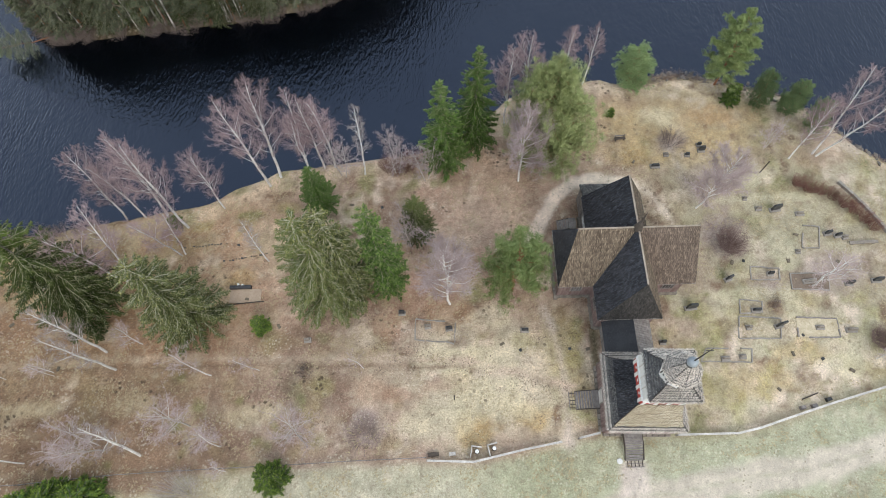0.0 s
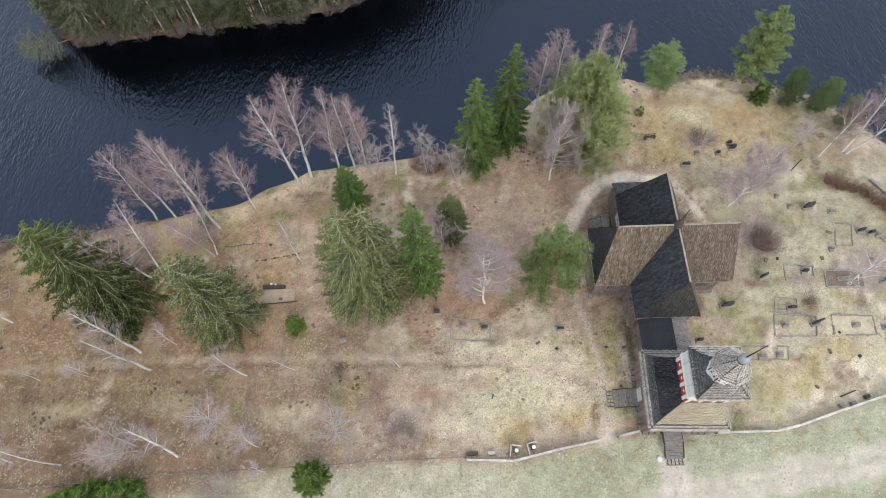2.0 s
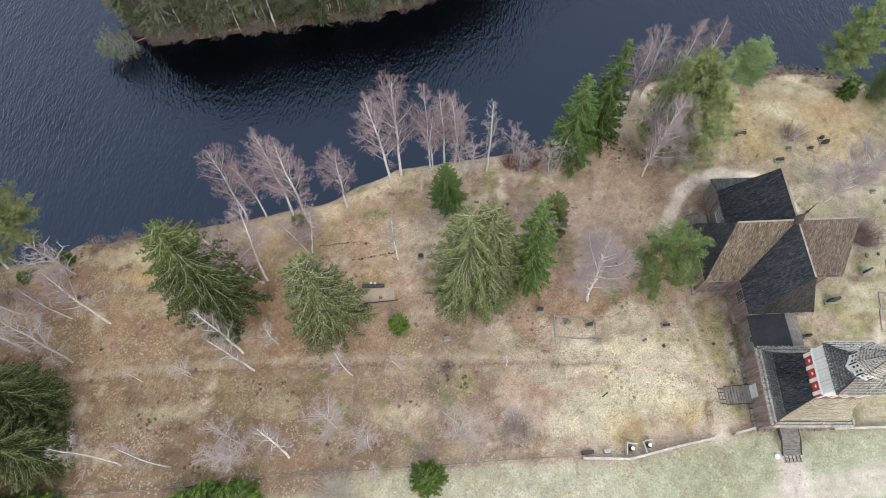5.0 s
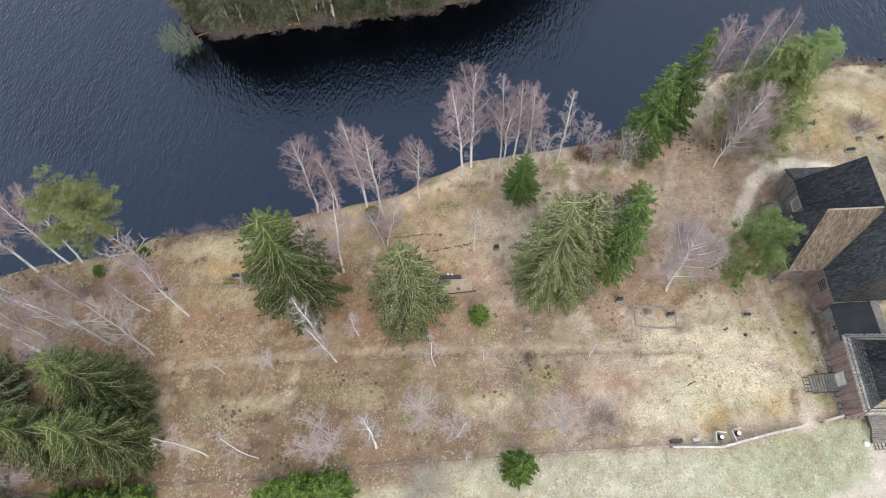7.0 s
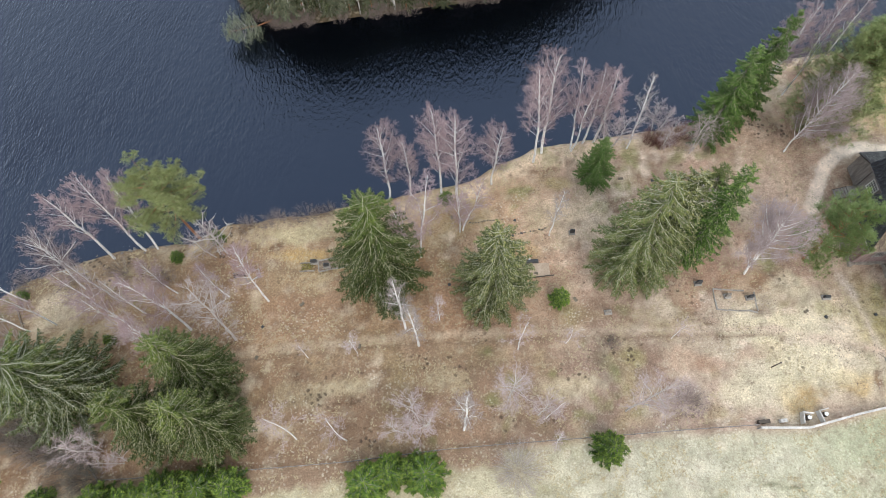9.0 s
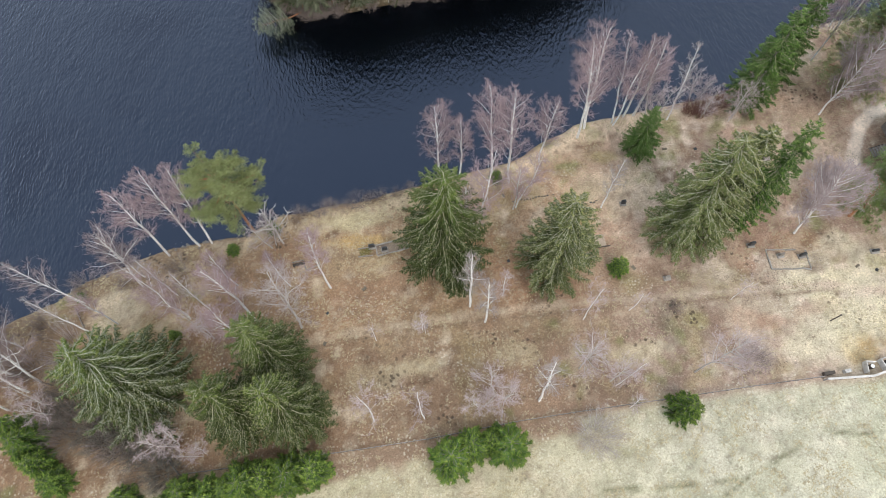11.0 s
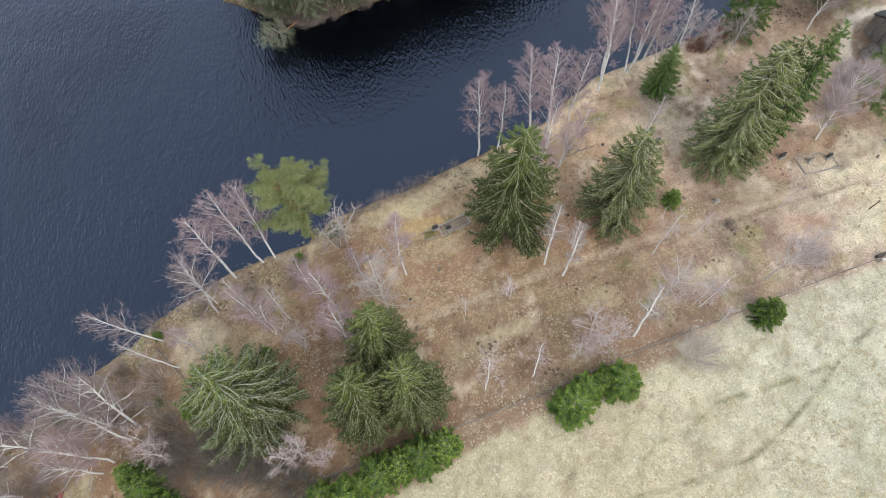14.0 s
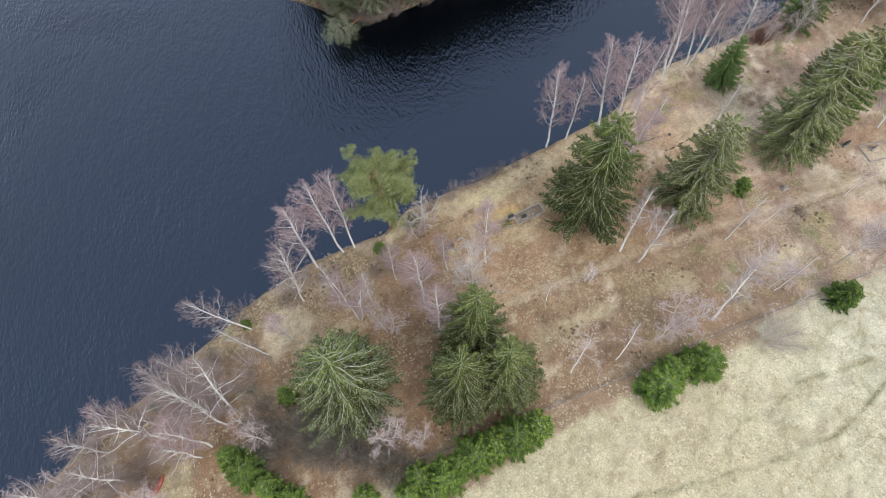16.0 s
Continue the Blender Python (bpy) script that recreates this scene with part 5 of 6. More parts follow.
def shingles(geo, a, b, c, d, row=0.42, width=0.26, seed=0, lift=0.05, point=0.0, gap=0.07, root=None):
    """Lapped shingles over the face a b (eave) c d (top); each is a piece of its own."""
    rng = random.Random(seed)
    a, b, c, d = (Vector(p) for p in (a, b, c, d))
    nrm = (b - a).cross(d - a)
    nrm = nrm.normalized() if nrm.length > 1e-6 else (b - a).cross(c - a).normalized()
    rows = max(1, round(((a + b) / 2 - (c + d) / 2).length / row))
    for k in range(rows):
        l0, l1 = a.lerp(d, k / rows), a.lerp(d, min(1, (k + 1.15) / rows))
        r0, r1 = b.lerp(c, k / rows), b.lerp(c, min(1, (k + 1.15) / rows))
        n = max(1, round((r0 - l0).length / width))
        for i in range(n + k % 2):
            sh_ = 0.5 * (k % 2)
            u0, u1 = max(0.0, (i + gap - sh_) / n), min(1.0, (i + 1 - gap - sh_) / n)
            if u1 - u0 < 0.02 / n:
                continue
            up = nrm * (lift * rng.uniform(0.6, 1.5))
            out = (l0 - l1) * rng.uniform(-0.02, 0.14)
            p, q = l0.lerp(r0, u0) + up + out, l0.lerp(r0, u1) + up + out
            s, t = l1.lerp(r1, u1) + nrm * 0.012, l1.lerp(r1, u0) + nrm * 0.012
            if point:
                m = (p + q) / 2 + (l0 - l1) * point
                e = len(geo.v)
                if root is not None:
                    hs, ht = q.lerp(s, 0.3), p.lerp(t, 0.3)
                    root.quad(ht, hs, s, t)
                    s, t = hs, ht
                geo.v += [tuple(v) for v in (p, m, q, s, t)]
                geo.f.append((e, e + 1, e + 2, e + 3, e + 4))
            else:
                geo.quad(p, q, s, t)
            geo.quad(p - up * 0.8, q - up * 0.8, q, p)
    return geo


church = thing("church", "old tarred wooden cross church with steep shingled hip roofs", "church", CX, CY, CZ)
WH, WE, EH, RZ, EZ = 3.75, 8.55, 4.3, 14.4, 5.3
plan = []
for sx, sy in ((1, -1), (1, 1), (-1, 1), (-1, -1)):
    inner, arm_x, arm_y = (sx * WH, sy * WH), (sx * WE, sy * WH), (sx * WH, sy * WE)
    plan += [arm_y, inner, arm_x] if sx * sy < 0 else [arm_x, inner, arm_y]
for k, ((ax, ay), (bx, by)) in enumerate(zip(plan, plan[1:] + plan[:1])):
    g = Geo()
    length = math.hypot(bx - ax, by - ay)
    dx, dy = (bx - ax) / length, (by - ay) / length
    ox, oy = dy, -dx
    g.beam((ax - ox * 0.12, ay - oy * 0.12, 3.0), (bx - ox * 0.12, by - oy * 0.12, 3.0), 0.24, 5.2)
    nb, boards = round(length / 0.28), []
    for i in range(nb):
        s = (i + 0.5) / nb * length
        boards.append(Geo().beam((ax + dx * (s - 0.125), ay + dy * (s - 0.125), 3.0), (ax + dx * (s + 0.125), ay + dy * (s + 0.125), 3.0), 0.05 + 0.02 * (i % 3), 5.1))
    tone = GREYWOOD if ay > 5 and by > 3 else REDWOOD
    wall = part("wall", g, tone, church, "vertical weathered boarding")
    for bd in boards:
        part("board", bd, tone, wall)
    rngs = random.Random(k)
    s = 0.0
    while s < length:
        w = rngs.uniform(0.35, 0.8)
        fs = Geo().box((ax + dx * (s + w / 2) + ox * 0.12, ay + dy * (s + w / 2) + oy * (0.02 + 0.12 * rngs.random()), 0.05 + 0.1 * rngs.random()), (w * 0.95, 0.35 + 0.2 * rngs.random(), 0.7), math.atan2(dy, dx), taper=0.9)
        part("foundation_stone", fs, STONE, church)
        s += w

R90 = [Matrix.Rotation(a, 4, "Z") for a in (0, math.pi / 2, math.pi, -math.pi / 2)]
# arms south, east, north, west
for k, (end, ridge) in enumerate(((9.1, 7.65), (9.6, 7.75), (9.6, 7.6), (9.05, 7.5))):
    m = R90[k]

    def at(x, y, z):
        return m @ Vector((x, y, z))
    left = [at(-EH, -end, EZ), at(-EH, -EH, EZ), at(0, 0, RZ), at(0, -ridge, RZ)]
    right = [at(EH, -EH, EZ), at(EH, -end, EZ), at(0, -ridge, RZ), at(0, 0, RZ)]
    hip = [at(-EH, -end, EZ), at(EH, -end, EZ), at(0, -ridge, RZ), at(0, -ridge, RZ)]
    # west and north slopes black, south and east brown, south hip near-black
    tones = ((BLACKSH, BROWN, UMBER), (DUSKY, BLACKSH, DUSKY), (BROWN, BLACKSH, BLACKSH), (BLACKSH, BROWN, BLACKSH))[k]
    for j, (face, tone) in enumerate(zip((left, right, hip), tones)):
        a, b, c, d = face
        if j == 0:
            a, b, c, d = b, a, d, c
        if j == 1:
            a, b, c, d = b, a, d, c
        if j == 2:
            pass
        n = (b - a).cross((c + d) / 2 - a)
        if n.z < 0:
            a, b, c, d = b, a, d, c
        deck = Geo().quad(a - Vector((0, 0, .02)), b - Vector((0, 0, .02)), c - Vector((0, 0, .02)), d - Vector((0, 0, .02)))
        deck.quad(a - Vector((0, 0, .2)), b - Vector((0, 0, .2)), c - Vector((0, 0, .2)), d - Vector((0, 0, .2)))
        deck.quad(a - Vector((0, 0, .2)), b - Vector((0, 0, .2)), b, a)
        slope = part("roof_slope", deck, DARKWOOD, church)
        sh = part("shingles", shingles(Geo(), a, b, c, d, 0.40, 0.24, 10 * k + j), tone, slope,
                  {BLACKSH: "black shingles", BROWN: "pale-streaked brown shingles", UMBER: "near-black hip shingles", DUSKY: "dusky brown shingles"}[tone])
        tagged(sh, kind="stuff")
        eave = Geo().beam(a + Vector((0, 0, -.06)), b + Vector((0, 0, -.06)), 0.1, 0.16)
        part("eave_board", eave, FENCEWOOD if j == 2 else GREYWOOD, slope)
    part("ridge_board", Geo().beam(at(-0.06, -0.2, RZ + 0.08), at(-0.06, -ridge, RZ + 0.08), 0.10, 0.05).beam(at(0.05, -0.2, RZ + 0.06), at(0.05, -ridge, RZ + 0.06), 0.10, 0.05),
         RIDGEWOOD, church, "pale weathered ridge boards")


def window(parent, m, w, h, cols_, rows_, frame_mat):
    """A barred window; m: pose of its middle, facing local -y."""
    win = new("window")
    win.parent, win.matrix_basis = parent, m
    fr = Geo().box((0, 0, h / 2), (w + 0.2, 0.12, 0.12)).box((0, 0, -h / 2), (w + 0.2, 0.16, 0.12)).box((-w / 2, 0, 0), (0.12, 0.12, h)).box((w / 2, 0, 0), (0.12, 0.12, h))
    part("frame", fr, frame_mat, win)
    part("pane", Geo().box((0, 0.03, 0), (w, 0.03, h)), GLASS, win, "dark reflecting glass")
    bars = Geo()
    for i in range(1, cols_):
        bars.box((-w / 2 + w * i / cols_, -0.02, 0), (0.05, 0.05, h))
    for i in range(1, rows_):
        bars.box((0, -0.02, -h / 2 + h * i / rows_), (w, 0.05, 0.05))
    part("glazing_bars", bars, frame_mat, win)


window(church, pose(-WH - 0.12, -6.0, 3.4, 0, 0, -90), 1.7, 1.9, 5, 4, GREYWOOD)
window(church, pose(-WH - 0.12, 6.6, 3.4, 0, 0, -90), 1.7, 1.9, 5, 4, WHITE)
window(church, pose(-WE - 0.12, 0, 3.4, 0, 0, -90), 1.7, 1.9, 5, 4, GREYWOOD)
window(church, pose(-6.2, -WH - 0.12, 3.4), 1.5, 1.8, 4, 4, GREYWOOD)
window(church, pose(6.6, -WH - 0.12, 3.4), 1.5, 1.8, 4, 4, GREYWOOD)

turret = Geo().tube([(0, 0, RZ - 0.3), (0, 0, RZ + 0.5), (0, 0, RZ + 1.1), (0, 0, RZ + 1.3)], [0.62, 0.5, 0.3, 0.1], 8)
part("ridge_turret", turret, DARKWOOD, church, "small dark shingled ridge turret")
part("finial", Geo().tube([(0, 0, RZ + 1.2), (0, 0, RZ + 2.2), (0, 0, RZ + 4.2)], [0.13, 0.1, 0.03], 6).tube([(0, 0, RZ + 2.0), (0, 0, RZ + 2.25), (0, 0, RZ + 2.5)], [0.05, 0.22, 0.05], 8), DARKWOOD, church)

# vestry at the north end
vestry = thing("vestry", "grey boarded vestry with black shingled roof against the church", "building", CX, CY, CZ)
for a, b in (((-3.7, 12.1), (3.7, 12.1)), ((-3.7, 8.7), (-3.7, 12.1)), ((3.7, 8.7), (3.7, 12.1))):
    g = Geo().beam((*a, 1.9), (*b, 1.9), 0.2, 3.6)
    boards = []
    ln = math.hypot(b[0] - a[0], b[1] - a[1])
    for i in range(int(ln / 0.3)):
        s = (i + 0.5) / int(ln / 0.3)
        x, y = a[0] + (b[0] - a[0]) * s, a[1] + (b[1] - a[1]) * s
        boards.append(Geo().box((x, y, 1.9), (0.27 if a[1] == b[1] else 0.24 + 0.04 * (i % 2), 0.27 if a[0] == b[0] else 0.24 + 0.04 * (i % 2), 3.55)))
    wall = part("wall", g, GREYWOOD, vestry)
    for bd in boards:
        part("board", bd, GREYWOOD, wall)
e, z0 = 4.0, 3.7
nw, ne = Vector((-e, 12.5, z0)), Vector((e, 12.5, z0))
p_west, p_east = Vector((-e, 9.3, 5.25)), Vector((e, 9.3, 5.25))
pent = (ne, nw, p_west, p_east)
deck = part("roof_slope", Geo().quad(*pent).quad(*(p - Vector((0, 0, 0.16)) for p in pent)), DARKWOOD, vestry)
tagged(part("shingles", shingles(Geo(), *pent, 0.4, 0.24, 60), MOTTLEDSH, deck, "dark lichened shingles"), kind="stuff")
for x in (-3.7, 3.7):
    cheek = Geo()
    for i in range(11):
        y = 8.85 + 0.3 * i
        top = 3.55 + (12.5 - y) * 0.475
        cheek.box((x, y, (3.6 + top) / 2), (0.24 + 0.04 * (i % 2), 0.27, max(0.05, top - 3.6)))
    part("side_boarding", cheek, GREYWOOD, vestry)

steps_n = thing("vestry_steps", "small grey wooden steps with rails beside the church", "steps", 15.9, 38.6, ground_z(15.9, 38.6))
for i in range(5):
    part("tread", Geo().box((-1.3 + 0.32 * i, 0, 0.15 + 0.17 * i), (0.30, 1.7, 0.06)), GREYWOOD, steps_n)
for s in (-0.85, 0.85):
    part("stringer", Geo().beam((-1.5, s, 0.0), (0.3, s, 0.9), 0.08, 0.24), DARKWOOD, steps_n)
part("landing", Geo().box((0.75, 0, 0.92), (1.1, 1.8, 0.08)).box((0.75, 0, 0.4), (0.9, 1.5, 0.9)), GREYWOOD, steps_n)

# passage between church and tower
passage = thing("passage", "low boarded passage with black felt roof between church and tower", "building", 21.75, 19.9, 0.05)
for x in (-2.8, 2.8):
    g = Geo().box((x, 0, 1.4), (0.2, 5.0, 2.8))
    wall = part("wall", g, GREYWOOD, passage)
    for i in range(18):
        part("board", Geo().box((x + math.copysign(0.11, x), -2.4 + i * 0.28, 1.4), (0.04, 0.24, 2.75)), GREYWOOD, wall)
window(passage, pose(-2.95, -0.4, 1.8, 0, 0, -90), 0.8, 0.9, 2, 2, GREYWOOD)
fa = [Vector(p) for p in ((-3.2, 2.7, 2.75), (-3.2, -2.9, 2.75), (0.45, -2.9, 5.2), (0.45, 2.7, 5.2))]
part("felt_slope", Geo().quad(*fa).quad(*(p - Vector((0, 0, .15)) for p in fa)), FELT, passage, "black roofing felt")
for i in range(17):
    y = -2.75 + i * 0.33
    part("roof_board", Geo().beam((0.45, y, 5.24), (3.3, y, 2.85), 0.29, 0.05), GREYWOOD, passage)

# ---- bell tower ----
TX, TY = 22.0, 12.45
tower = thing("bell_tower", "wooden bell tower with flared shingle roofs and red and white belfry", "tower", TX, TY, 0.05, -2.2)
tw = 4.4
for k in range(4):
    m = R90[k]
    g = Geo()
    a, b = m @ Vector((-tw, -tw, 2.9)), m @ Vector((tw, -tw, 2.9))
    g.beam(a, b, 0.25, 5.4)
    boards = []
    for i in range(30):
        s = (i + 0.5) / 30
        p = a.lerp(b, s) + m @ Vector((0, -0.13, 0))
        d = (b - a).normalized() * 0.13
        boards.append(Geo().beam(p - d, p + d, 0.05 + 0.02 * (i % 2), 5.3))
    wall = part("wall", g, REDWOOD, tower, "faded red vertical boarding")
    for bd in boards:
        part("board", bd, REDWOOD, wall)
    for i in range(11):
        p = a.lerp(b, (i + 0.5) / 11) + m @ Vector((0, -0.1, 0))
        part("foundation_stone", Geo().box((p.x, p.y, 0.1), (0.75, 0.75, 0.7), taper=0.85), STONE, tower)


def flare(parent, profile, sides, names, row, width, seed, point, offset=0.0, dy=0.0, dx=0.0):
    """A flared roof over a regular plan: one slope per side, in courses that follow the profile."""
    corner = 1 / math.cos(math.pi / sides)
    for k in range(sides):
        a0 = 2 * math.pi * (k - 0.5) / sides - math.pi / 2 + offset
        a1 = a0 + 2 * math.pi / sides

        def at(a, r, z):
            return Vector((math.cos(a) * r * corner + dx, math.sin(a) * r * corner + dy, z))
        deck = Geo()
        bands, roots = {}, {}
        for j in range(len(profile) - 1):
            (r0, z0), (r1, z1) = profile[j], profile[j + 1]
            q = [at(a0, r0, z0), at(a1, r0, z0), at(a1, r1, z1), at(a0, r1, z1)]
            deck.quad(*(v - Vector((0, 0, 0.03)) for v in q))
            deck.quad(*(v - Vector((0, 0, 0.17)) for v in q))
            tone = names[k % len(names)][min(j, len(names[k % len(names)]) - 1)]
            shingles(bands.setdefault(tone, Geo()), *q, row, width, seed + 37 * k + j, 0.14, point, 0.12, roots.setdefault(ROOTS[tone], Geo()) if tone in ROOTS else None)
        slope = part("roof_slope", deck, DARKWOOD, parent)
        for tone, geo in bands.items():
            tagged(part("shingles", geo, tone, slope, {BLACKSH: "black shingles", MOTTLEDSH: "dark lichened shingles", GREYSH: "silver-grey pointed shingles", GOLDSH: "ochre weathered shingles"}[tone]), kind="stuff")
        for tone, geo in roots.items():
            tagged(part("shingle_underlay", geo, tone, slope, "dark upper shingle ends that paint the shade line between rows"), kind="stuff")


# Darker tone for upper shingle ends, painting the shade line under each course.
ROOTS = {GREYSH: MOTTLEDSH, GOLDSH: BROWN, MOTTLEDSH: BLACKSH}
# South courses ochre above a grey eave, west ones dark, the others grey.
S4 = ((GREYSH, GOLDSH, GOLDSH, GOLDSH), (GREYSH,), (GREYSH,), (GREYSH, MOTTLEDSH, BLACKSH, BLACKSH))
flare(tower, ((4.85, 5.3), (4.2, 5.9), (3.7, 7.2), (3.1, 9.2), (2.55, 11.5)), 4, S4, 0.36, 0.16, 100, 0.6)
belfry = new("belfry")
belfry.parent = tower
belfry["label"] = "red and white painted belfry stage"
bw = 2.5
for k in range(4):
    m = R90[k]

    def put(name, x, z, w, h, t, mat_):
        g = Geo().box((0, 0, 0), (w, t, h))
        o = part(name, g, mat_, belfry)
        o.matrix_basis = m @ pose(x, -bw - t / 2 + 0.1, z)
        return o
    put("red_board", 0, 12.1, 5.0, 1.7, 0.2, RED)
    for i in range(4):
        put("white_post", -2.2 + i * 4.4 / 3, 12.2, 0.42, 1.9, 0.26, WHITE)
    for i in range(3):
        o = put("white_diamond", -1.47 + i * 1.47, 12.2, 0.3, 0.3, 0.24, WHITE)
        o.matrix_basis = o.matrix_basis @ pose(0, 0, 0, 0, 45, 0)
    put("white_rail", 0, 13.05, 5.1, 0.16, 0.32, WHITE)
    for i in range(12):
        put("white_plank", -2.29 + i * 0.417, 14.35, 0.39, 2.7, 0.14 + 0.02 * (i % 2), WHITE)
    for i in range(3):
        put("batten", -1.25 + i * 1.25, 14.35, 0.06, 2.7, 0.2, GREYSH)
flare(tower, ((2.88, 15.6), (2.35, 15.95), (1.9, 16.4), (1.5, 17.0), (0.9, 17.3)), 4, ((GREYSH,), (GREYSH,), (GREYSH,), (MOTTLEDSH,)), 0.34, 0.16, 300, 0.6, 0.0, -0.18, 0.28)
lantern = new("lantern")
lantern.parent = tower
lantern.location = (0, -0.25, -0.9)
lantern["label"] = "eight-sided lantern painted with black shutters in white frames"
part("drum", Geo().tube([(0, 0, 17.6), (0, 0, 20.8)], [1.6, 1.6], 8), WHITE, lantern)
for k in range(8):
    a = 2 * math.pi * (k + 0.5) / 8
    m = pose(0, 0, 19.3, 0, 0, math.degrees(a) + 90)
    r = 1.6 * math.cos(math.pi / 8) + 0.015
    for x in (-0.27, 0.27):
        for z, tall in ((0.08, 0.34), (-0.55, 0.3)):
            o = part("black_shutter", Geo().box((x, -r, z), (0.22, 0.04, tall)), BLACKP, lantern)
            o.matrix_basis = m
    o = part("corner_post", Geo().box((0, 0, 0), (0.12, 0.12, 2.2)), BLACKP, lantern)
    o.matrix_basis = pose(math.cos(a + math.pi / 8) * 1.6, math.sin(a + math.pi / 8) * 1.6, 19.4)
flare(tower, ((1.85, 19.5), (1.40, 19.9), (0.98, 20.6), (0.6, 21.5), (0.32, 22.1)), 8, ((GREYSH,),), 0.32, 0.15, 500, 0.6, math.pi / 8, -0.3)
part("ball", Geo().tube([(0, 0, 22.7), (0, 0, 22.95), (0, 0, 23.3), (0, 0, 23.7), (0, 0, 23.95)], [0.28, 0.48, 0.57, 0.46, 0.15], 12), ZINC, tower, "grey zinc ball", True).location = (0, -0.28, -0.8)
part("spire", Geo().tube([(0, 0, 23.8), (0, 0, 25.5), (0, 0, 28.6)], [0.1, 0.07, 0.03], 6).box((0, 0, 27.8), (0.7, 0.06, 0.06)), IRON, tower, "dark iron spire rod").location = (0, -0.28, -0.8)
door = new("door")
door.parent, door.matrix_basis = tower, pose(-tw - 0.2, 0, 1.75, 0, 0, -90)
for s in (-0.42, 0.42):
    part("leaf", Geo().box((s, 0, 0), (0.82, 0.08, 2.1)), FENCEWOOD, door, "pale weathered door leaf")
part("frame", Geo().box((0, 0.02, 1.12), (1.9, 0.14, 0.14)).box((-0.92, 0.02, 0), (0.14, 0.14, 2.2)).box((0.92, 0.02, 0), (0.14, 0.14, 2.2)), GREYWOOD, door)
sdoor = new("door")
sdoor.parent, sdoor.matrix_basis = tower, pose(-0.3, -tw - 0.2, 1.75)
for s in (-0.42, 0.42):
    part("leaf", Geo().box((s, 0, 0), (0.82, 0.08, 2.1)), GREYWOOD, sdoor)


def stairs(name, label, x, y, rz, w, treads, run, platform):
    """Wooden stairs up to a platform, rising along local +y, with a slatted grate at the foot."""
    st = thing(name, label, "steps", x, y, ground_z(x, y), rz)
    z = 0.12
    for i in range(5):
        part("grate_bar", Geo().box((-w / 2 + w * (i + 0.5) / 5, 0.35, 0.06), (0.09, 0.8, 0.07)), DARKWOOD, st)
    part("grate_frame", Geo().box((0, -0.05, 0.06), (w, 0.1, 0.1)).box((0, 0.78, 0.06), (w, 0.1, 0.1)).box((0, 0.36, 0.05), (w, 0.06, 0.08)), GREYWOOD, st)
    for i in range(treads):
        part("tread", Geo().box((0, 1.0 + run * i, z + 0.13 * i), (w, run * 0.72, 0.06)), GREYWOOD, st)
    top_z = z + 0.13 * treads
    y0 = 1.0 + run * (treads - 0.5)
    for i in range(int(platform / 0.2)):
        part("plank", Geo().box((0, y0 + 0.1 + 0.2 * i, top_z), (w, 0.185, 0.06)), GREYWOOD, st)
    for s in (-w / 2, w / 2):
        part("stringer", Geo().beam((s, 0.8, 0.1), (s, y0, top_z - 0.06), 0.1, 0.26).beam((s, y0, top_z - 0.2), (s, y0 + platform, top_z - 0.2), 0.1, 0.5), DARKWOOD, st)
    return st


stairs("south_steps", "grey wooden stairs with slatted foot below the tower door", 21.15, 3.9, 0, 2.4, 6, 0.3, 1.6)
stairs("west_steps", "grey wooden stairs leading to the pale tower door", 13.6, 12.45, -90, 2.4, 6, 0.33, 1.0)


# ---- fences ----
def plank_fence(pts, label):
    """Pale capped fence: posts, boards and a wide cap along a line."""
    f = thing("plank_fence", label, "fence", group="pale plank fence")
    for (ax, ay), (bx, by) in zip(pts, pts[1:]):
        ln = math.hypot(bx - ax, by - ay)
        n = max(1, round(ln / 2.4))
        for i in range(n):
            s, t = i / n, (i + 1) / n
            p = (ax + (bx - ax) * s, ay + (by - ay) * s)
            q = (ax + (bx - ax) * t, ay + (by - ay) * t)
            zp, zq = ground_z(*p), ground_z(*q)
            part("post", Geo().box((p[0], p[1], zp + 0.45), (0.16, 0.16, 1.1)), GREYWOOD, f)
            part("cap", Geo().beam((*p, zp + 1.0), (*q, zq + 1.0), 0.27, 0.06), FENCEWOOD, f)
            for h in (0.3, 0.62, 0.86):
                part("board", Geo().beam((*p, zp + h), (*q, zq + h), 0.05, 0.2), FENCEWOOD, f)
    return f


def rail_fence(pts, label):
    f = thing("rail_fence", label, "fence", group="old rail fence")
    for (ax, ay), (bx, by) in zip(pts, pts[1:]):
        ln = math.hypot(bx - ax, by - ay)
        n = max(1, round(ln / 3.2))
        for i in range(n):
            s, t = i / n, (i + 1) / n
            p = (ax + (bx - ax) * s, ay + (by - ay) * s)
            q = (ax + (bx - ax) * t, ay + (by - ay) * t)
            zp, zq = ground_z(*p), ground_z(*q)
            part("post", Geo().tube([(p[0], p[1], zp - 0.2), (p[0], p[1], zp + 0.95)], [0.07, 0.06], 6), GREYWOOD, f)
            for h in (0.45, 0.85):
                part("rail", Geo().tube([(*p, zp + h), (*q, zq + h)], [0.05, 0.045], 5), GREYWOOD if h > 0.5 else DARKWOOD, f)
    return f


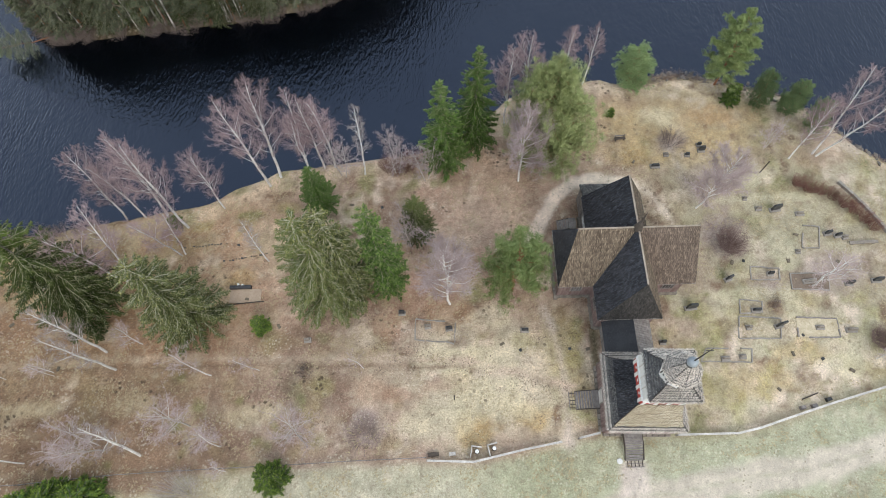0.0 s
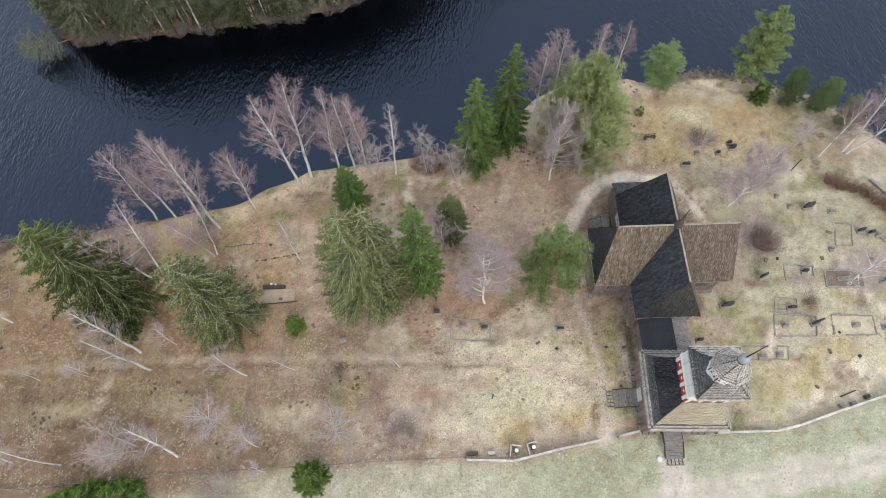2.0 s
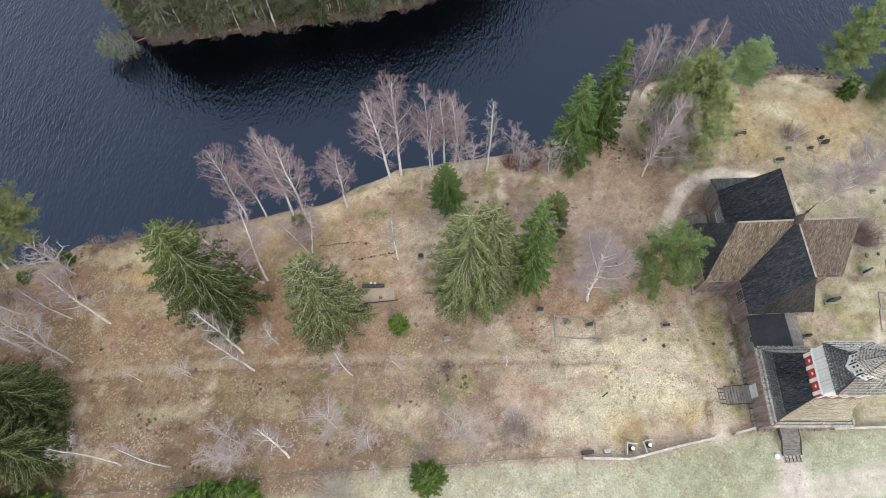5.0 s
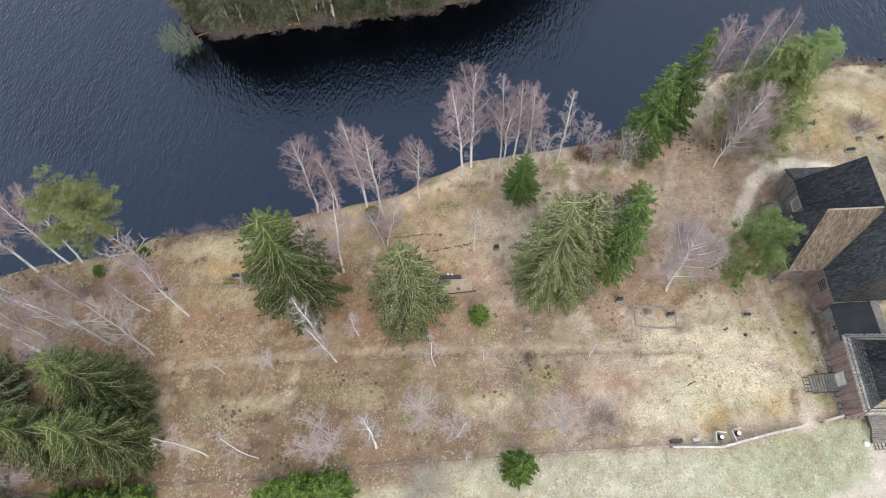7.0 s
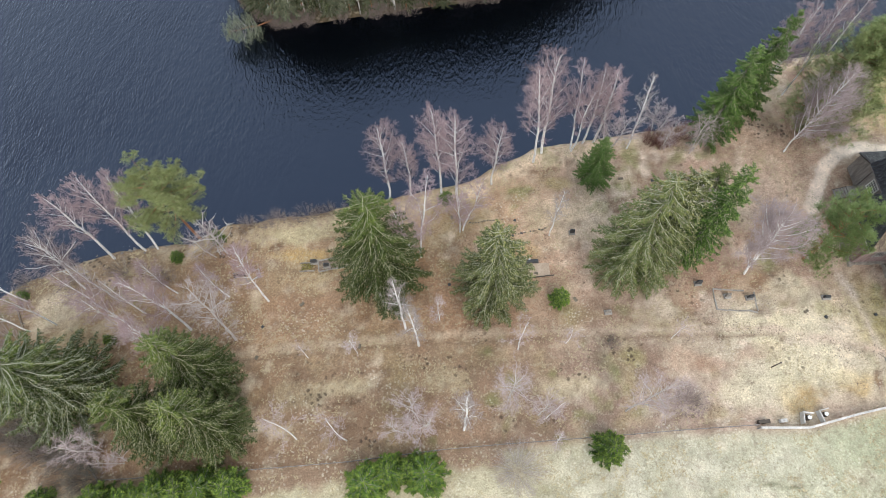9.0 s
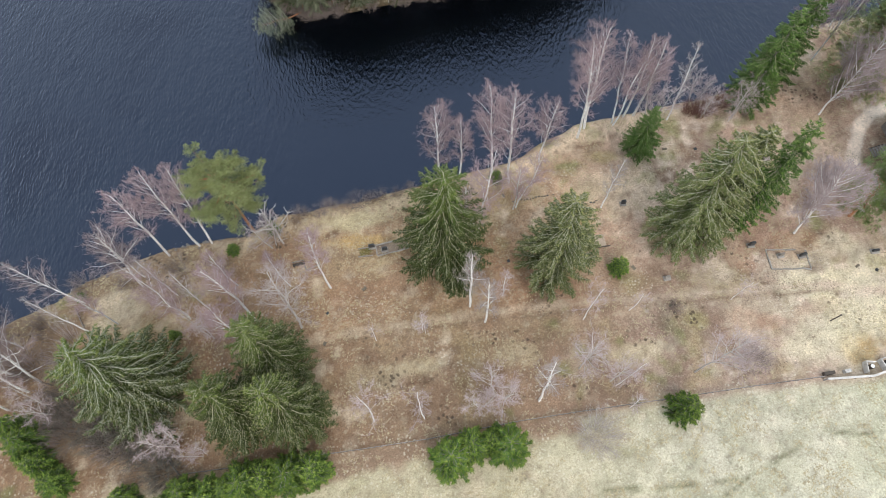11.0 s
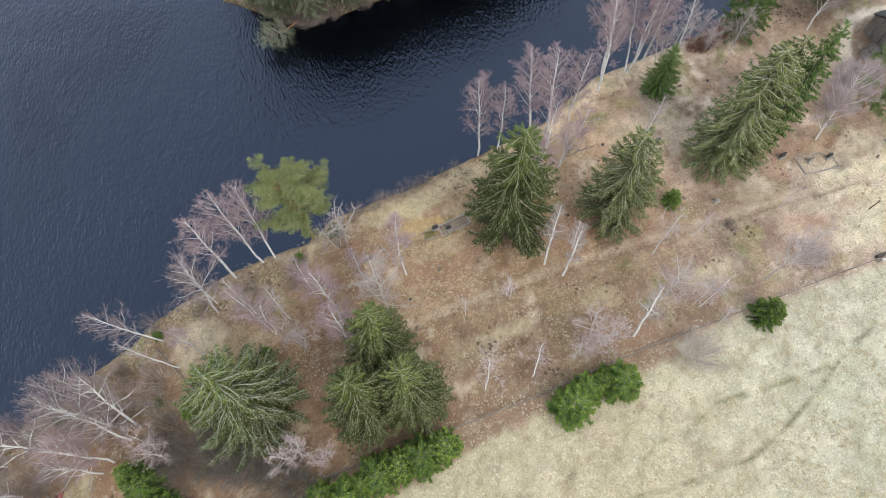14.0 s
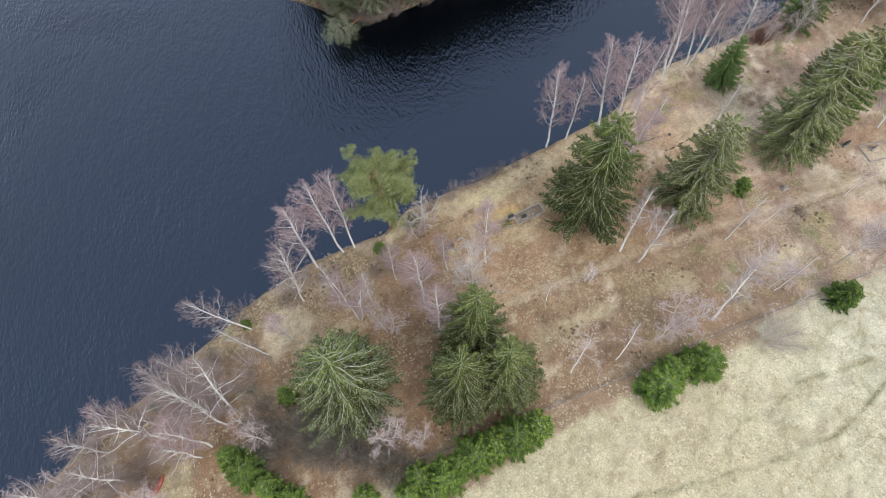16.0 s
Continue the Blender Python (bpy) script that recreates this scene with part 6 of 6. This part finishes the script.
plank_fence([(27, 7.6), (34.8, 7.6), (37.8, 8.2), (42.6, 9.6), (48.3, 11.2), (56.2, 13.2), (72, 17.2)], "pale weathered plank fence with flat cap east of the tower")
plank_fence([(14.2, 7.5), (17.0, 8.1)], "short pale plank fence beside the tower")
plank_fence([(-5.7, 5.2), (0.4, 4.9), (2.8, 5.4), (7.2, 6.3), (11.9, 7.1)], "pale weathered plank fence with flat cap at the meadow edge")
rail_fence([(-5.9, 5.6), (-15.7, 5.4), (-24.6, 5.1), (-39.5, 4.7), (-47, 4.4), (-58.8, 3.5), (-67.8, 3.2), (-84.1, 2.8), (-90.6, 2.7), (-93.7, 6.6), (-99, 13.2), (-102.3, 18.3), (-104.3, 21.8), (-107.2, 27)],
           "grey old split rail fence along the meadow edge")


# ---- graves ----
def headstone(x, y, w, h, rz, mat_, label, base=True, tilt=0.0):
    ob = thing("gravestone", label, "gravestone", x, y, ground_z(x, y), rz, "gravestones")
    if base:
        part("plinth", Geo().box((0, 0, 0.1), (w * 1.35, 0.75, 0.36), taper=0.92), KERB, ob)
    g = Geo()
    h, d = h * (1.35 if mat_ is DARKSTONE else 1.15), 0.14
    g.rings([[(-w / 2, -d, 0.2), (w / 2, -d, 0.2), (w / 2, d, 0.2), (-w / 2, d, 0.2)],
             [(-w / 2, -d, h * 0.8), (w / 2, -d, h * 0.8), (w / 2, d, h * 0.8), (-w / 2, d, h * 0.8)],
             [(-w * 0.36, -d * 0.85, h), (w * 0.36, -d * 0.85, h), (w * 0.36, d * 0.85, h), (-w * 0.36, d * 0.85, h)]])
    o = part("stone", g, mat_, ob)
    o.matrix_basis = pose(0, 0, 0, tilt, 0, 0)
    return ob


def flat_stone(x, y, w, d, rz, mat_=STONE):
    ob = tagged(new("grave_slab", Geo().box((0, 0, 0.06), (w, d, 0.22), taper=0.9).mesh("grave_slab", mat_)), "low stone grave marker set in the turf", "gravestone", "grave markers")
    ob.matrix_basis = pose(x, y, ground_z(x, y), 0, 0, rz)
    return ob


rngk = random.Random(17)


def plot(corners, label, kerb=KERB, fill=None):
    """A grave plot with a raised kerb of separate stones."""
    cx, cy = sum(p[0] for p in corners) / 4, sum(p[1] for p in corners) / 4
    ob = thing("grave_plot", label, "grave plot", group="kerbed grave plots")
    for (ax, ay), (bx, by) in zip(corners, corners[1:] + corners[:1]):
        n = max(1, round(math.hypot(bx - ax, by - ay) / 1.4))
        for i in range(n):
            p = (ax + (bx - ax) * (i + 0.02) / n, ay + (by - ay) * (i + 0.02) / n)
            q = (ax + (bx - ax) * (i + 0.98) / n, ay + (by - ay) * (i + 0.98) / n)
            if rngk.random() < 0.07:
                continue
            da, db, dz = rngk.gauss(0, 0.035), rngk.gauss(0, 0.035), rngk.gauss(0.02, 0.04)
            part("kerb", Geo().beam((p[0] + da, p[1] + da, ground_z(*p) + dz), (q[0] + db, q[1] - da, ground_z(*q) + dz + rngk.gauss(0, 0.02)), rngk.uniform(0.14, 0.2), 0.26), kerb, ob)
    if fill:
        z = max(ground_z(*p) for p in corners + [(cx, cy)]) + 0.03
        part("bed", Geo().quad(*((*p, z) for p in corners)).quad(*((*p, z - 0.25) for p in corners)), fill, ob)
    return ob


plot([(-7.2, 24.5), (-1.5, 23.8), (-1.6, 20.8), (-7.2, 21.4)], "kerbed family grave plot with two stones in brown turf")
headstone(-5.4, 23.3, 0.7, 0.9, 5, STONE, "grey upright gravestone inside a kerbed plot")
headstone(-2.4, 22.9, 0.8, 0.9, 5, DARKSTONE, "dark upright gravestone inside a kerbed plot")
plot([(42.1, 31.1), (46.1, 30.6), (45.8, 28.9), (41.8, 29.0)], "kerbed grave plot on the lawn")
plot([(47.5, 29.8), (53.0, 29.7), (52.5, 27.1), (47.3, 27.4)], "kerbed grave plot with bare soil and slab", KERB, SOIL)
plot([(39.4, 26.1), (42.5, 25.7), (42.1, 24.0), (39.1, 24.0)], "small kerbed grave plot on the lawn")
plot([(38.8, 23.6), (44.6, 23.1), (43.9, 20.2), (38.1, 20.4)], "large kerbed grave plot with dark monument")
plot([(46.7, 23.2), (52.3, 22.8), (52.1, 20.1), (46.3, 20.3)], "log-edged grave plot covered with dry pale grass", GREYWOOD, STRAWBED)
plot([(33.3, 19.1), (39.5, 18.9), (39.1, 17.0), (32.2, 17.3)], "low kerbed grave plot beside the tower")
plot([(51.4, 37.5), (53.8, 37.2), (52.9, 33.7), (50.4, 33.8)], "narrow kerbed grave plot on the lawn")


def lawn_stone(x, y, w, h, rz, mt):
    headstone(x, y, w, h, rz, mt, ("dark polished" if mt is DARKSTONE else "grey granite") + " gravestone on a low plinth in the grass")


lawn_stone(47.8, 40.2, 1.3, 1.3, 8, DARKSTONE)
lawn_stone(45.3, 40.4, 0.7, 0.8, 0, STONE)
lawn_stone(51.4, 39.4, 1.0, 0.5, 0, STONE)
lawn_stone(54.6, 36.0, 0.9, 0.9, 10, DARKSTONE)
lawn_stone(56.0, 35.6, 0.8, 0.8, 10, DARKSTONE)
lawn_stone(57.0, 35.3, 0.7, 0.7, 10, STONE)
lawn_stone(32.2, 25.0, 1.4, 1.4, 5, DARKSTONE)
lawn_stone(38.4, 29.2, 0.9, 1.2, 20, DARKSTONE)
lawn_stone(44.0, 22.0, 1.0, 1.6, 15, DARKSTONE)
lawn_stone(39.8, 21.9, 0.6, 0.8, 0, STONE)
lawn_stone(41.4, 24.4, 1.1, 0.7, 0, DARKSTONE)
lawn_stone(49.6, 21.6, 0.9, 0.6, 0, STONE)
lawn_stone(53.8, 21.1, 1.2, 0.9, 0, STONE)
lawn_stone(35.6, 17.6, 0.9, 0.6, 0, STONE)
lawn_stone(38.0, 17.8, 0.7, 0.6, 0, STONE)
lawn_stone(8.3, 22.4, 0.9, 0.6, 0, DARKSTONE)
lawn_stone(50.0, 28.5, 1.6, 0.5, 5, STONE)
lawn_stone(44.6, 29.8, 0.7, 0.8, 0, DARKSTONE)
lawn_stone(36.2, 50.2, 0.6, 0.6, 0, DARKSTONE)
lawn_stone(38.6, 51.0, 0.9, 1.0, 0, DARKSTONE)
lawn_stone(38.4, 52.0, 0.6, 0.7, 0, DARKSTONE)
lawn_stone(32.9, 50.4, 0.6, 0.6, 0, STONE)
lawn_stone(30.8, 48.3, 1.2, 0.6, 0, DARKSTONE)
lawn_stone(27.4, 20.1, 0.7, 0.9, 0, DARKSTONE)
lawn_stone(-9.1, 25.4, 0.8, 1.0, 0, DARKSTONE)
lawn_stone(-22.5, 21.8, 0.8, 0.7, 5, STONE)
lawn_stone(-25.9, 34.5, 0.7, 0.9, 0, DARKSTONE)
lawn_stone(55.5, 28.0, 0.9, 1.0, 0, DARKSTONE)
lawn_stone(59.5, 28.3, 1.1, 1.1, 0, DARKSTONE)
lawn_stone(-64.4, 31.7, 0.9, 0.8, 5, DARKSTONE)
lawn_stone(-62.5, 31.0, 0.8, 0.8, 5, DARKSTONE)
lawn_stone(43.6, 42.2, 0.5, 0.6, 0, STONE)
lawn_stone(49.5, 33.2, 0.5, 0.6, 0, STONE)
for n, (x, y) in enumerate(((14.4, 19.6), (16.9, 19.5), (5.0, 20.5), (7.5, 19.6), (27.6, 49.3), (39.6, 31.8), (41.3, 32.0), (47.8, 31.8), (45.0, 18.0), (48.8, 17.2), (41.9, 13.2), (52.3, 15.5),
                            (-34.2, 37.1), (-31.9, 28.3), (-17.1, 43.4), (-12.3, 42.8), (-23.0, 17.8), (-65.9, 25.3), (-71.3, 22.2), (-71.8, 17.8), (-57.5, 18.7), (-44.6, 27.2),
                            (-43.7, 38.1), (-26.8, 24), (47, 20.6), (55, 31.5), (50, 36))):
    flat_stone(x, y, 0.42 + 0.16 * (n % 3), 0.34 + 0.08 * (n % 2), 13 * n, DARKSTONE if n % 3 == 0 else MOSSSTONE)


def bench(x, y, rz, label):
    b = thing("bench", label, "bench", x, y, ground_z(x, y), rz, "benches")
    for i in range(3):
        part("seat_slat", Geo().box((0, -0.16 + 0.16 * i, 0.46), (1.8, 0.14, 0.05)), DARKWOOD, b)
    for h in (0.68, 0.86):
        part("back_slat", Geo().box((0, 0.3, h), (1.8, 0.04, 0.13)), GREYWOOD, b)
    for s in (-0.7, 0.7):
        part("leg", Geo().box((s, 0, 0.22), (0.1, 0.5, 0.46)).box((s, 0.29, 0.6), (0.08, 0.06, 0.7)), DARKWOOD, b)


bench(26.0, 53.6, 5, "dark wooden bench with slatted back on ochre turf")
bench(-75.2, 30.1, 8, "grey wooden bench under bare trees")
# memorial terrace with its long stone
terrace = thing("memorial", "long dark memorial slab with flowers on a sandy terrace", "memorial", -33.0, 30.0, ground_z(-33, 30))
part("slab", Geo().box((0, 0.1, 0.3), (3.3, 0.5, 0.5), taper=0.94), DARKSTONE, terrace)
part("lantern", Geo().box((-0.3, 0.45, 0.5), (0.35, 0.35, 0.5), taper=0.7).box((0.3, 0.4, 0.45), (0.3, 0.3, 0.4), taper=0.7), WHITE, terrace, "small white grave lantern")
part("sand_bed", Geo().box((0.8, -1.2, 0.0), (4.6, 2.1, 0.16)), SAND, terrace, "raked pinkish sand bed")
for i in range(4):
    part("edge_log", Geo().tube([(-1.9 + 1.4 * i, -2.5 + 0.1 * i, 0.12), (-0.55 + 1.4 * i, -2.45 + 0.1 * i, 0.13)], [0.1, 0.1], 6), DARKWOOD, terrace)
# rows of old edging stones in the turf
for ax, ay, bx, by in ((-42.4, 36.9, -34.7, 37.6), (-36.1, 34.5, -29.3, 35.5)):
    row = thing("stone_edging", "old row of low edging stones sunk in the turf", "edging", group="stone edgings")
    count = round(math.hypot(bx - ax, by - ay) / 0.45)
    for i in range(count):
        if rngk.random() < 0.25:
            continue
        px, py = ax + (bx - ax) * i / count, ay + (by - ay) * i / count + rngk.gauss(0, 0.07)
        part("stone", Geo().box((px, py, ground_z(px, py) + 0.03), (rngk.uniform(0.2, 0.45), rngk.uniform(0.15, 0.28), 0.2), rngk.uniform(-0.4, 0.4), taper=0.8), MOSSSTONE if i % 3 else DARKSTONE, row)
# flower grave
fl = thing("flower_bed", "grave with yellow flowers between dark stones", "flower bed", -65.4, 31.0, ground_z(-65.4, 31))
rngp = random.Random(3)
g = Geo()
for _ in range(120):
    p = Vector((rngp.uniform(-0.9, 0.9), rngp.uniform(-0.5, 0.5), rngp.uniform(0.05, 0.35)))
    d = Vector((rngp.uniform(-1, 1), rngp.uniform(-1, 1), rngp.uniform(0, 1))) * 0.14
    w = d.orthogonal().normalized() * 0.06
    g.quad(p - w, p + w, p + d + w, p + d - w)
tagged(part("planting", g, YELLOW, fl, "dark foliage with yellow blossom"), kind="stuff")
for s in (-0.65, 0.65):
    part("kerb", Geo().box((0, s, 0.1), (2.2, 0.14, 0.3)), STONE, fl)
plot([(-63.9, 31.9), (-59.3, 32.6), (-59.0, 30.9), (-63.7, 30.2)], "grey kerbed grave plot beside a spruce", KERB, SOIL)
plot([(-74.6, 30.4), (-72.6, 31.2), (-72.2, 29.9), (-74.2, 29.2)], "old kerbed grave plot under bare trees")
# little fenced bins by the fence
for x, y, rz in ((0.7, 6.1, -10), (3.0, 6.4, 12)):
    bn = thing("bin_enclosure", "small pale board enclosure beside the fence", "enclosure", x, y, ground_z(x, y), rz, "bin enclosures")
    part("side_board", Geo().box((-0.65, 0, 0.5), (0.12, 1.5, 1.0)), FENCEWOOD, bn)
    part("back_board", Geo().box((0, 0.7, 0.5), (1.3, 0.12, 1.0)), FENCEWOOD, bn)
    bar = part("barrel", Geo().tube([(0.1, 0.1, 0), (0.1, 0.1, 0.4), (0.1, 0.1, 0.8)], [0.3, 0.34, 0.3], 12), DARKWOOD, bn)
    part("lid", Geo().tube([(0.1, 0.1, 0.8), (0.1, 0.1, 0.86)], [0.27, 0.25], 12), WHITE, bar, "white lid")
for x, y in ((-4.6, 6.0), (-2.4, 6.0), (-5.2, 6.0)):
    tagged(new("crate", Geo().box((x, y, ground_z(x, y) + 0.3), (0.9, 0.45, 0.6), 0.1, taper=0.95).mesh("crate", FENCEWOOD if x > -4 else DARKWOOD)), "weathered wooden box leaning by the fence", "box", "boxes by the fence")
for x, y, h in ((47.0, 46.7, 3.2), (-1.9, 13.0, 2.6)):
    z = ground_z(x, y)
    tagged(new("post", Geo().tube([(x, y, z - 0.2), (x, y, z + h)], [0.09, 0.07], 8).box((x, y, z + h), (0.22, 0.22, 0.06)).mesh("post", DARKWOOD)), "dark slender wooden post standing in the turf", "post", "posts")
tagged(new("fallen_log", Geo().tube([(44.5, 11.8, 0.12), (46.8, 12.6, 0.14)], [0.09, 0.07], 8).mesh("fallen_log", DARKWOOD)), "dark log lying on the lawn near the fence", "log")
for x, y in ((44.2, 10.7), (45.8, 10.9), (47.9, 11.7)):
    tagged(new("compost_box", Geo().box((x, y, 0.3), (0.7, 0.5, 0.5), 0.25, taper=0.93).mesh("compost_box", DARKSTONE if x > 46 else GREYWOOD)), "small weathered box beside the fence", "box", "boxes by the fence")
# retaining wall and long bench by the eastern shrubs
wall = thing("stone_wall", "low pale stone retaining wall behind red shrubs", "wall")
WL = [(58.6, 44.7), (60.2, 42.4), (61.6, 40.0), (62.8, 37.6), (63.8, 35.2)]
for a, b in zip(WL, WL[1:]):
    for i in range(4):
        p, q = Vector(a).lerp(Vector(b), (i + 0.03) / 4), Vector(a).lerp(Vector(b), (i + 0.97) / 4)
        part("stone", Geo().beam((*p, ground_z(*p) + 0.2), (*q, ground_z(*q) + 0.2), 0.4, 0.7), KERB, wall)
lb = thing("stone_bench", "long grey stone slab bench on the lawn", "bench", 59.4, 34.3, ground_z(59.4, 34.3), 2)
part("slab", Geo().box((0, 0, 0.4), (4.2, 0.5, 0.14)), STONE, lb)
for s in (-1.6, 0, 1.6):
    part("support", Geo().box((s, 0, 0.16), (0.3, 0.4, 0.36)), STONE, lb)

tagged(new("stone", Geo().tube([(19.2, 4.6, ground_z(19.2, 4.6) - 0.1), (19.2, 4.6, ground_z(19.2, 4.6) + 0.25), (19.2, 4.6, ground_z(19.2, 4.6) + 0.3)], [0.36, 0.36, 0.3], 14).mesh("stone", WHITE)), "round pale flat stone in the grass beside the stairs", "stone")

# ---- red rowing boat ----
boat = thing("rowing_boat", "red wooden rowing boat lying keel up on the bank", "boat", -122.6, 10.7, ground_z(-122.6, 10.7) + 0.02, 41)
hull = Geo()
rings = []
for i in range(9):
    u = -1 + i / 4
    w, hh = 0.62 * (1 - abs(u) ** 2.4) + 0.02, 0.5 * (1 - 0.35 * u * u)
    rings.append([(2.0 * u, -w, 0), (2.0 * u, -w * 0.85, hh * 0.6), (2.0 * u, 0, hh), (2.0 * u, w * 0.85, hh * 0.6), (2.0 * u, w, 0)])
part("hull", hull.rings(rings), REDPAINT, boat, smooth=True)
part("keel", Geo().beam((-1.7, 0, 0.5), (1.7, 0, 0.5), 0.06, 0.08), DARKWOOD, boat)

# ---- shore stones and grass ----
rngs = random.Random(21)
STONES = []
for k in range(3):
    g = Geo()
    base = [Vector((rngs.gauss(0, 1), rngs.gauss(0, 1), rngs.gauss(0, 0.8))).normalized() for _ in range(16)]
    bm = bmesh.new()
    for p in base:
        bm.verts.new(p * rngs.uniform(0.8, 1.1))
    bmesh.ops.convex_hull(bm, input=bm.verts)
    me = bpy.data.meshes.new("shore_stone")
    bm.to_mesh(me)
    bm.free()
    me.materials.append(ROCK)
    STONES.append(me)
for n in range(230):
    if n < 150:
        x = rngs.uniform(33, 69)
        y = float(np.interp(x, NX, NY)) - rngs.gauss(0.5, 1.0)
        s = rngs.uniform(0.15, 0.5)
    else:
        x = rngs.uniform(-112, -60)
        y = float(np.interp(x, NX, NY)) - rngs.gauss(0.2, 0.5)
        s = rngs.uniform(0.1, 0.32)
    ob = tagged(new("shore_stone", STONES[n % 3]), "rough grey-brown boulder at the water's edge", "stone", "shore stones")
    ob.matrix_basis = pose(x, y, max(ground_z(x, y), WATER - 0.1) + s * 0.15, rngs.uniform(0, 40), rngs.uniform(0, 40), rngs.uniform(0, 360)) @ Matrix.Diagonal((s * 1.3, s, s * 0.7, 1))


def tufts(name, count, area, keep, size, material, label, seed):
    """Scattered grass tufts, joined."""
    rng = np.random.RandomState(seed)
    x, y = rng.uniform(area[0], area[1], count), rng.uniform(area[2], area[3], count)
    ok = keep(x, y)
    x, y = x[ok], y[ok]
    z = height(x, y)
    verts, faces = [], []
    for b in range(4):
        a = rng.uniform(0, 6.28, len(x))
        L = size * rng.uniform(0.5, 1.3, len(x))
        dx, dy, dz = np.cos(a) * L, np.sin(a) * L, L * rng.uniform(0.25, 0.8, len(x))
        wx, wy = -np.sin(a) * size * 0.16, np.cos(a) * size * 0.16
        p = np.stack([np.stack([x - wx, y - wy, z - 0.02], -1), np.stack([x + wx, y + wy, z - 0.02], -1), np.stack([x + dx, y + dy, z + dz], -1)], 1)
        verts.append(p.reshape(-1, 3))
    v = np.concatenate(verts)
    f = np.arange(len(v)).reshape(-1, 3)
    me = bpy.data.meshes.new(name)
    me.from_pydata(v.tolist(), [], f.tolist())
    me.materials.append(material)
    return tagged(new(name, me), label, "grass", kind="stuff")


def on_bank(x, y):
    d = near_dist(x, y)
    return (d > 1.0) & (d < 5.0) & (fbm(x, y, 3, 2) > 0.45)


def on_meadow(x, y):
    fen = np.interp(x, [p[0] for p in FENCE[::-1]], [p[1] for p in FENCE[::-1]]) - y
    return (fen > 0.8) & (fbm(x, y, 2.2, 3) > 0.52) & (line_dist(x, y, ROAD) > 2.5)


def on_turf(x, y):
    fen = np.interp(x, [p[0] for p in FENCE[::-1]], [p[1] for p in FENCE[::-1]]) - y
    return (fen < 0) & (near_dist(x, y) > 2) & (fbm(x, y, 3, 3) > 0.55) & (np.maximum(abs(x - 21.7) - 10, abs(y - 26) - 20) > 0)


tufts("bank_grass", 60000, (-140, 70, 5, 70), on_bank, 0.32, DEADGRASS, "dry straw-coloured grass on the river bank", 1)
tufts("meadow_grass", 60000, (-110, 70, -34, 16), on_meadow, 0.28, DEADGRASS, "dry bleached tufts in the meadow", 2)
tufts("turf_grass", 60000, (-110, 66, 0, 64), on_turf, 0.25, DEADGRASS, "dry tufts in the brown turf", 3)


def litter(name, count, area, keep, size, material, label, seed, flat=0.35):
    """Scattered low clods and leaves, joined; each is a little three-sided mound."""
    rng = np.random.RandomState(seed)
    x, y = rng.uniform(area[0], area[1], count), rng.uniform(area[2], area[3], count)
    ok = keep(x, y, rng)
    x, y = x[ok], y[ok]
    z = height(x, y)
    k = size * rng.uniform(0.45, 1.3, len(x)) ** 1.5
    a = rng.uniform(0, 6.28, len(x))
    ring = [np.stack([x + np.cos(a + t) * k * q, y + np.sin(a + t) * k * q, z - 0.03], -1) for t, q in ((0, 1.3), (2.2, 0.8), (4.1, 0.9))]
    top = np.stack([x, y, z + k * flat], -1)
    v = np.stack(ring + [top], 1).reshape(-1, 3)
    e = np.arange(len(x))[:, None] * 4
    f = np.concatenate([e + np.array(t) for t in ((0, 1, 3), (1, 2, 3), (2, 0, 3))])
    me = bpy.data.meshes.new(name)
    me.from_pydata(v.tolist(), [], f.tolist())
    me.materials.append(material)
    return tagged(new(name, me), label, "clods", kind="stuff")


TRODDEN = ([(-14.8, 21.0), (-10, 20.1), (-3.7, 18.3), (1.8, 16.9), (5.6, 16.1), (7.7, 13.3), (9.7, 10.3), (11.4, 7.7)], [(10.0, 21.9), (11.4, 19.9), (12.4, 17.8), (13.1, 13.9)],
           [(5.6, 16.1), (9.6, 15.0), (12.6, 12.0)], [(-12, 17.4), (-6, 21.5), (2, 22.5)])


def by_walks(x, y, rng):
    d = np.min([line_dist(x, y, w) for w in TRODDEN], axis=0)
    return (rng.rand(len(x)) < np.exp(-(d / 0.75) ** 2) + 0.03) & (fbm(x, y, 1.6, 2) > 0.44) & (x < 16)


def in_drifts(x, y, rng):
    return on_turf(x, y) & (fbm(x + 40, y + 3, 5, 3) > 0.5) & (rng.rand(len(x)) < np.clip((fbm(x, y + 60, 1.3, 2) - 0.42) * 5, 0, 1))


def in_grass(x, y, rng):
    return on_meadow(x, y) & (rng.rand(len(x)) < np.clip((fbm(x + 9, y + 60, 2.4, 2) - 0.45) * 5, 0, 1))


CLOD = surf("dark_soil_clods", (0.170, 0.133, 0.105), (0.289, 0.230, 0.178), (0.102, 0.080, 0.065), 0.8, 6, 0.95, 0.2, (1, 1, 1), 0.4)
LEAF = surf("fallen_leaves", (0.20, 0.125, 0.085), (0.34, 0.235, 0.165), (0.11, 0.075, 0.052), 0.8, 6, 0.95, 0.0, (1, 1, 1), 0.5)
litter("soil_clods", 9000, (-16, 15, 6, 24), by_walks, 0.12, CLOD, "dark upturned clods along the trodden ways", 11)
litter("leaf_litter", 60000, (-112, 64, 2, 62), in_drifts, 0.11, LEAF, "brown fallen leaves and clods strewn over the turf", 12, 0.2)
litter("meadow_clods", 26000, (-105, 66, -32, 14), in_grass, 0.10, LEAF, "brown stalks and clods strewn in the meadow", 13, 0.3)
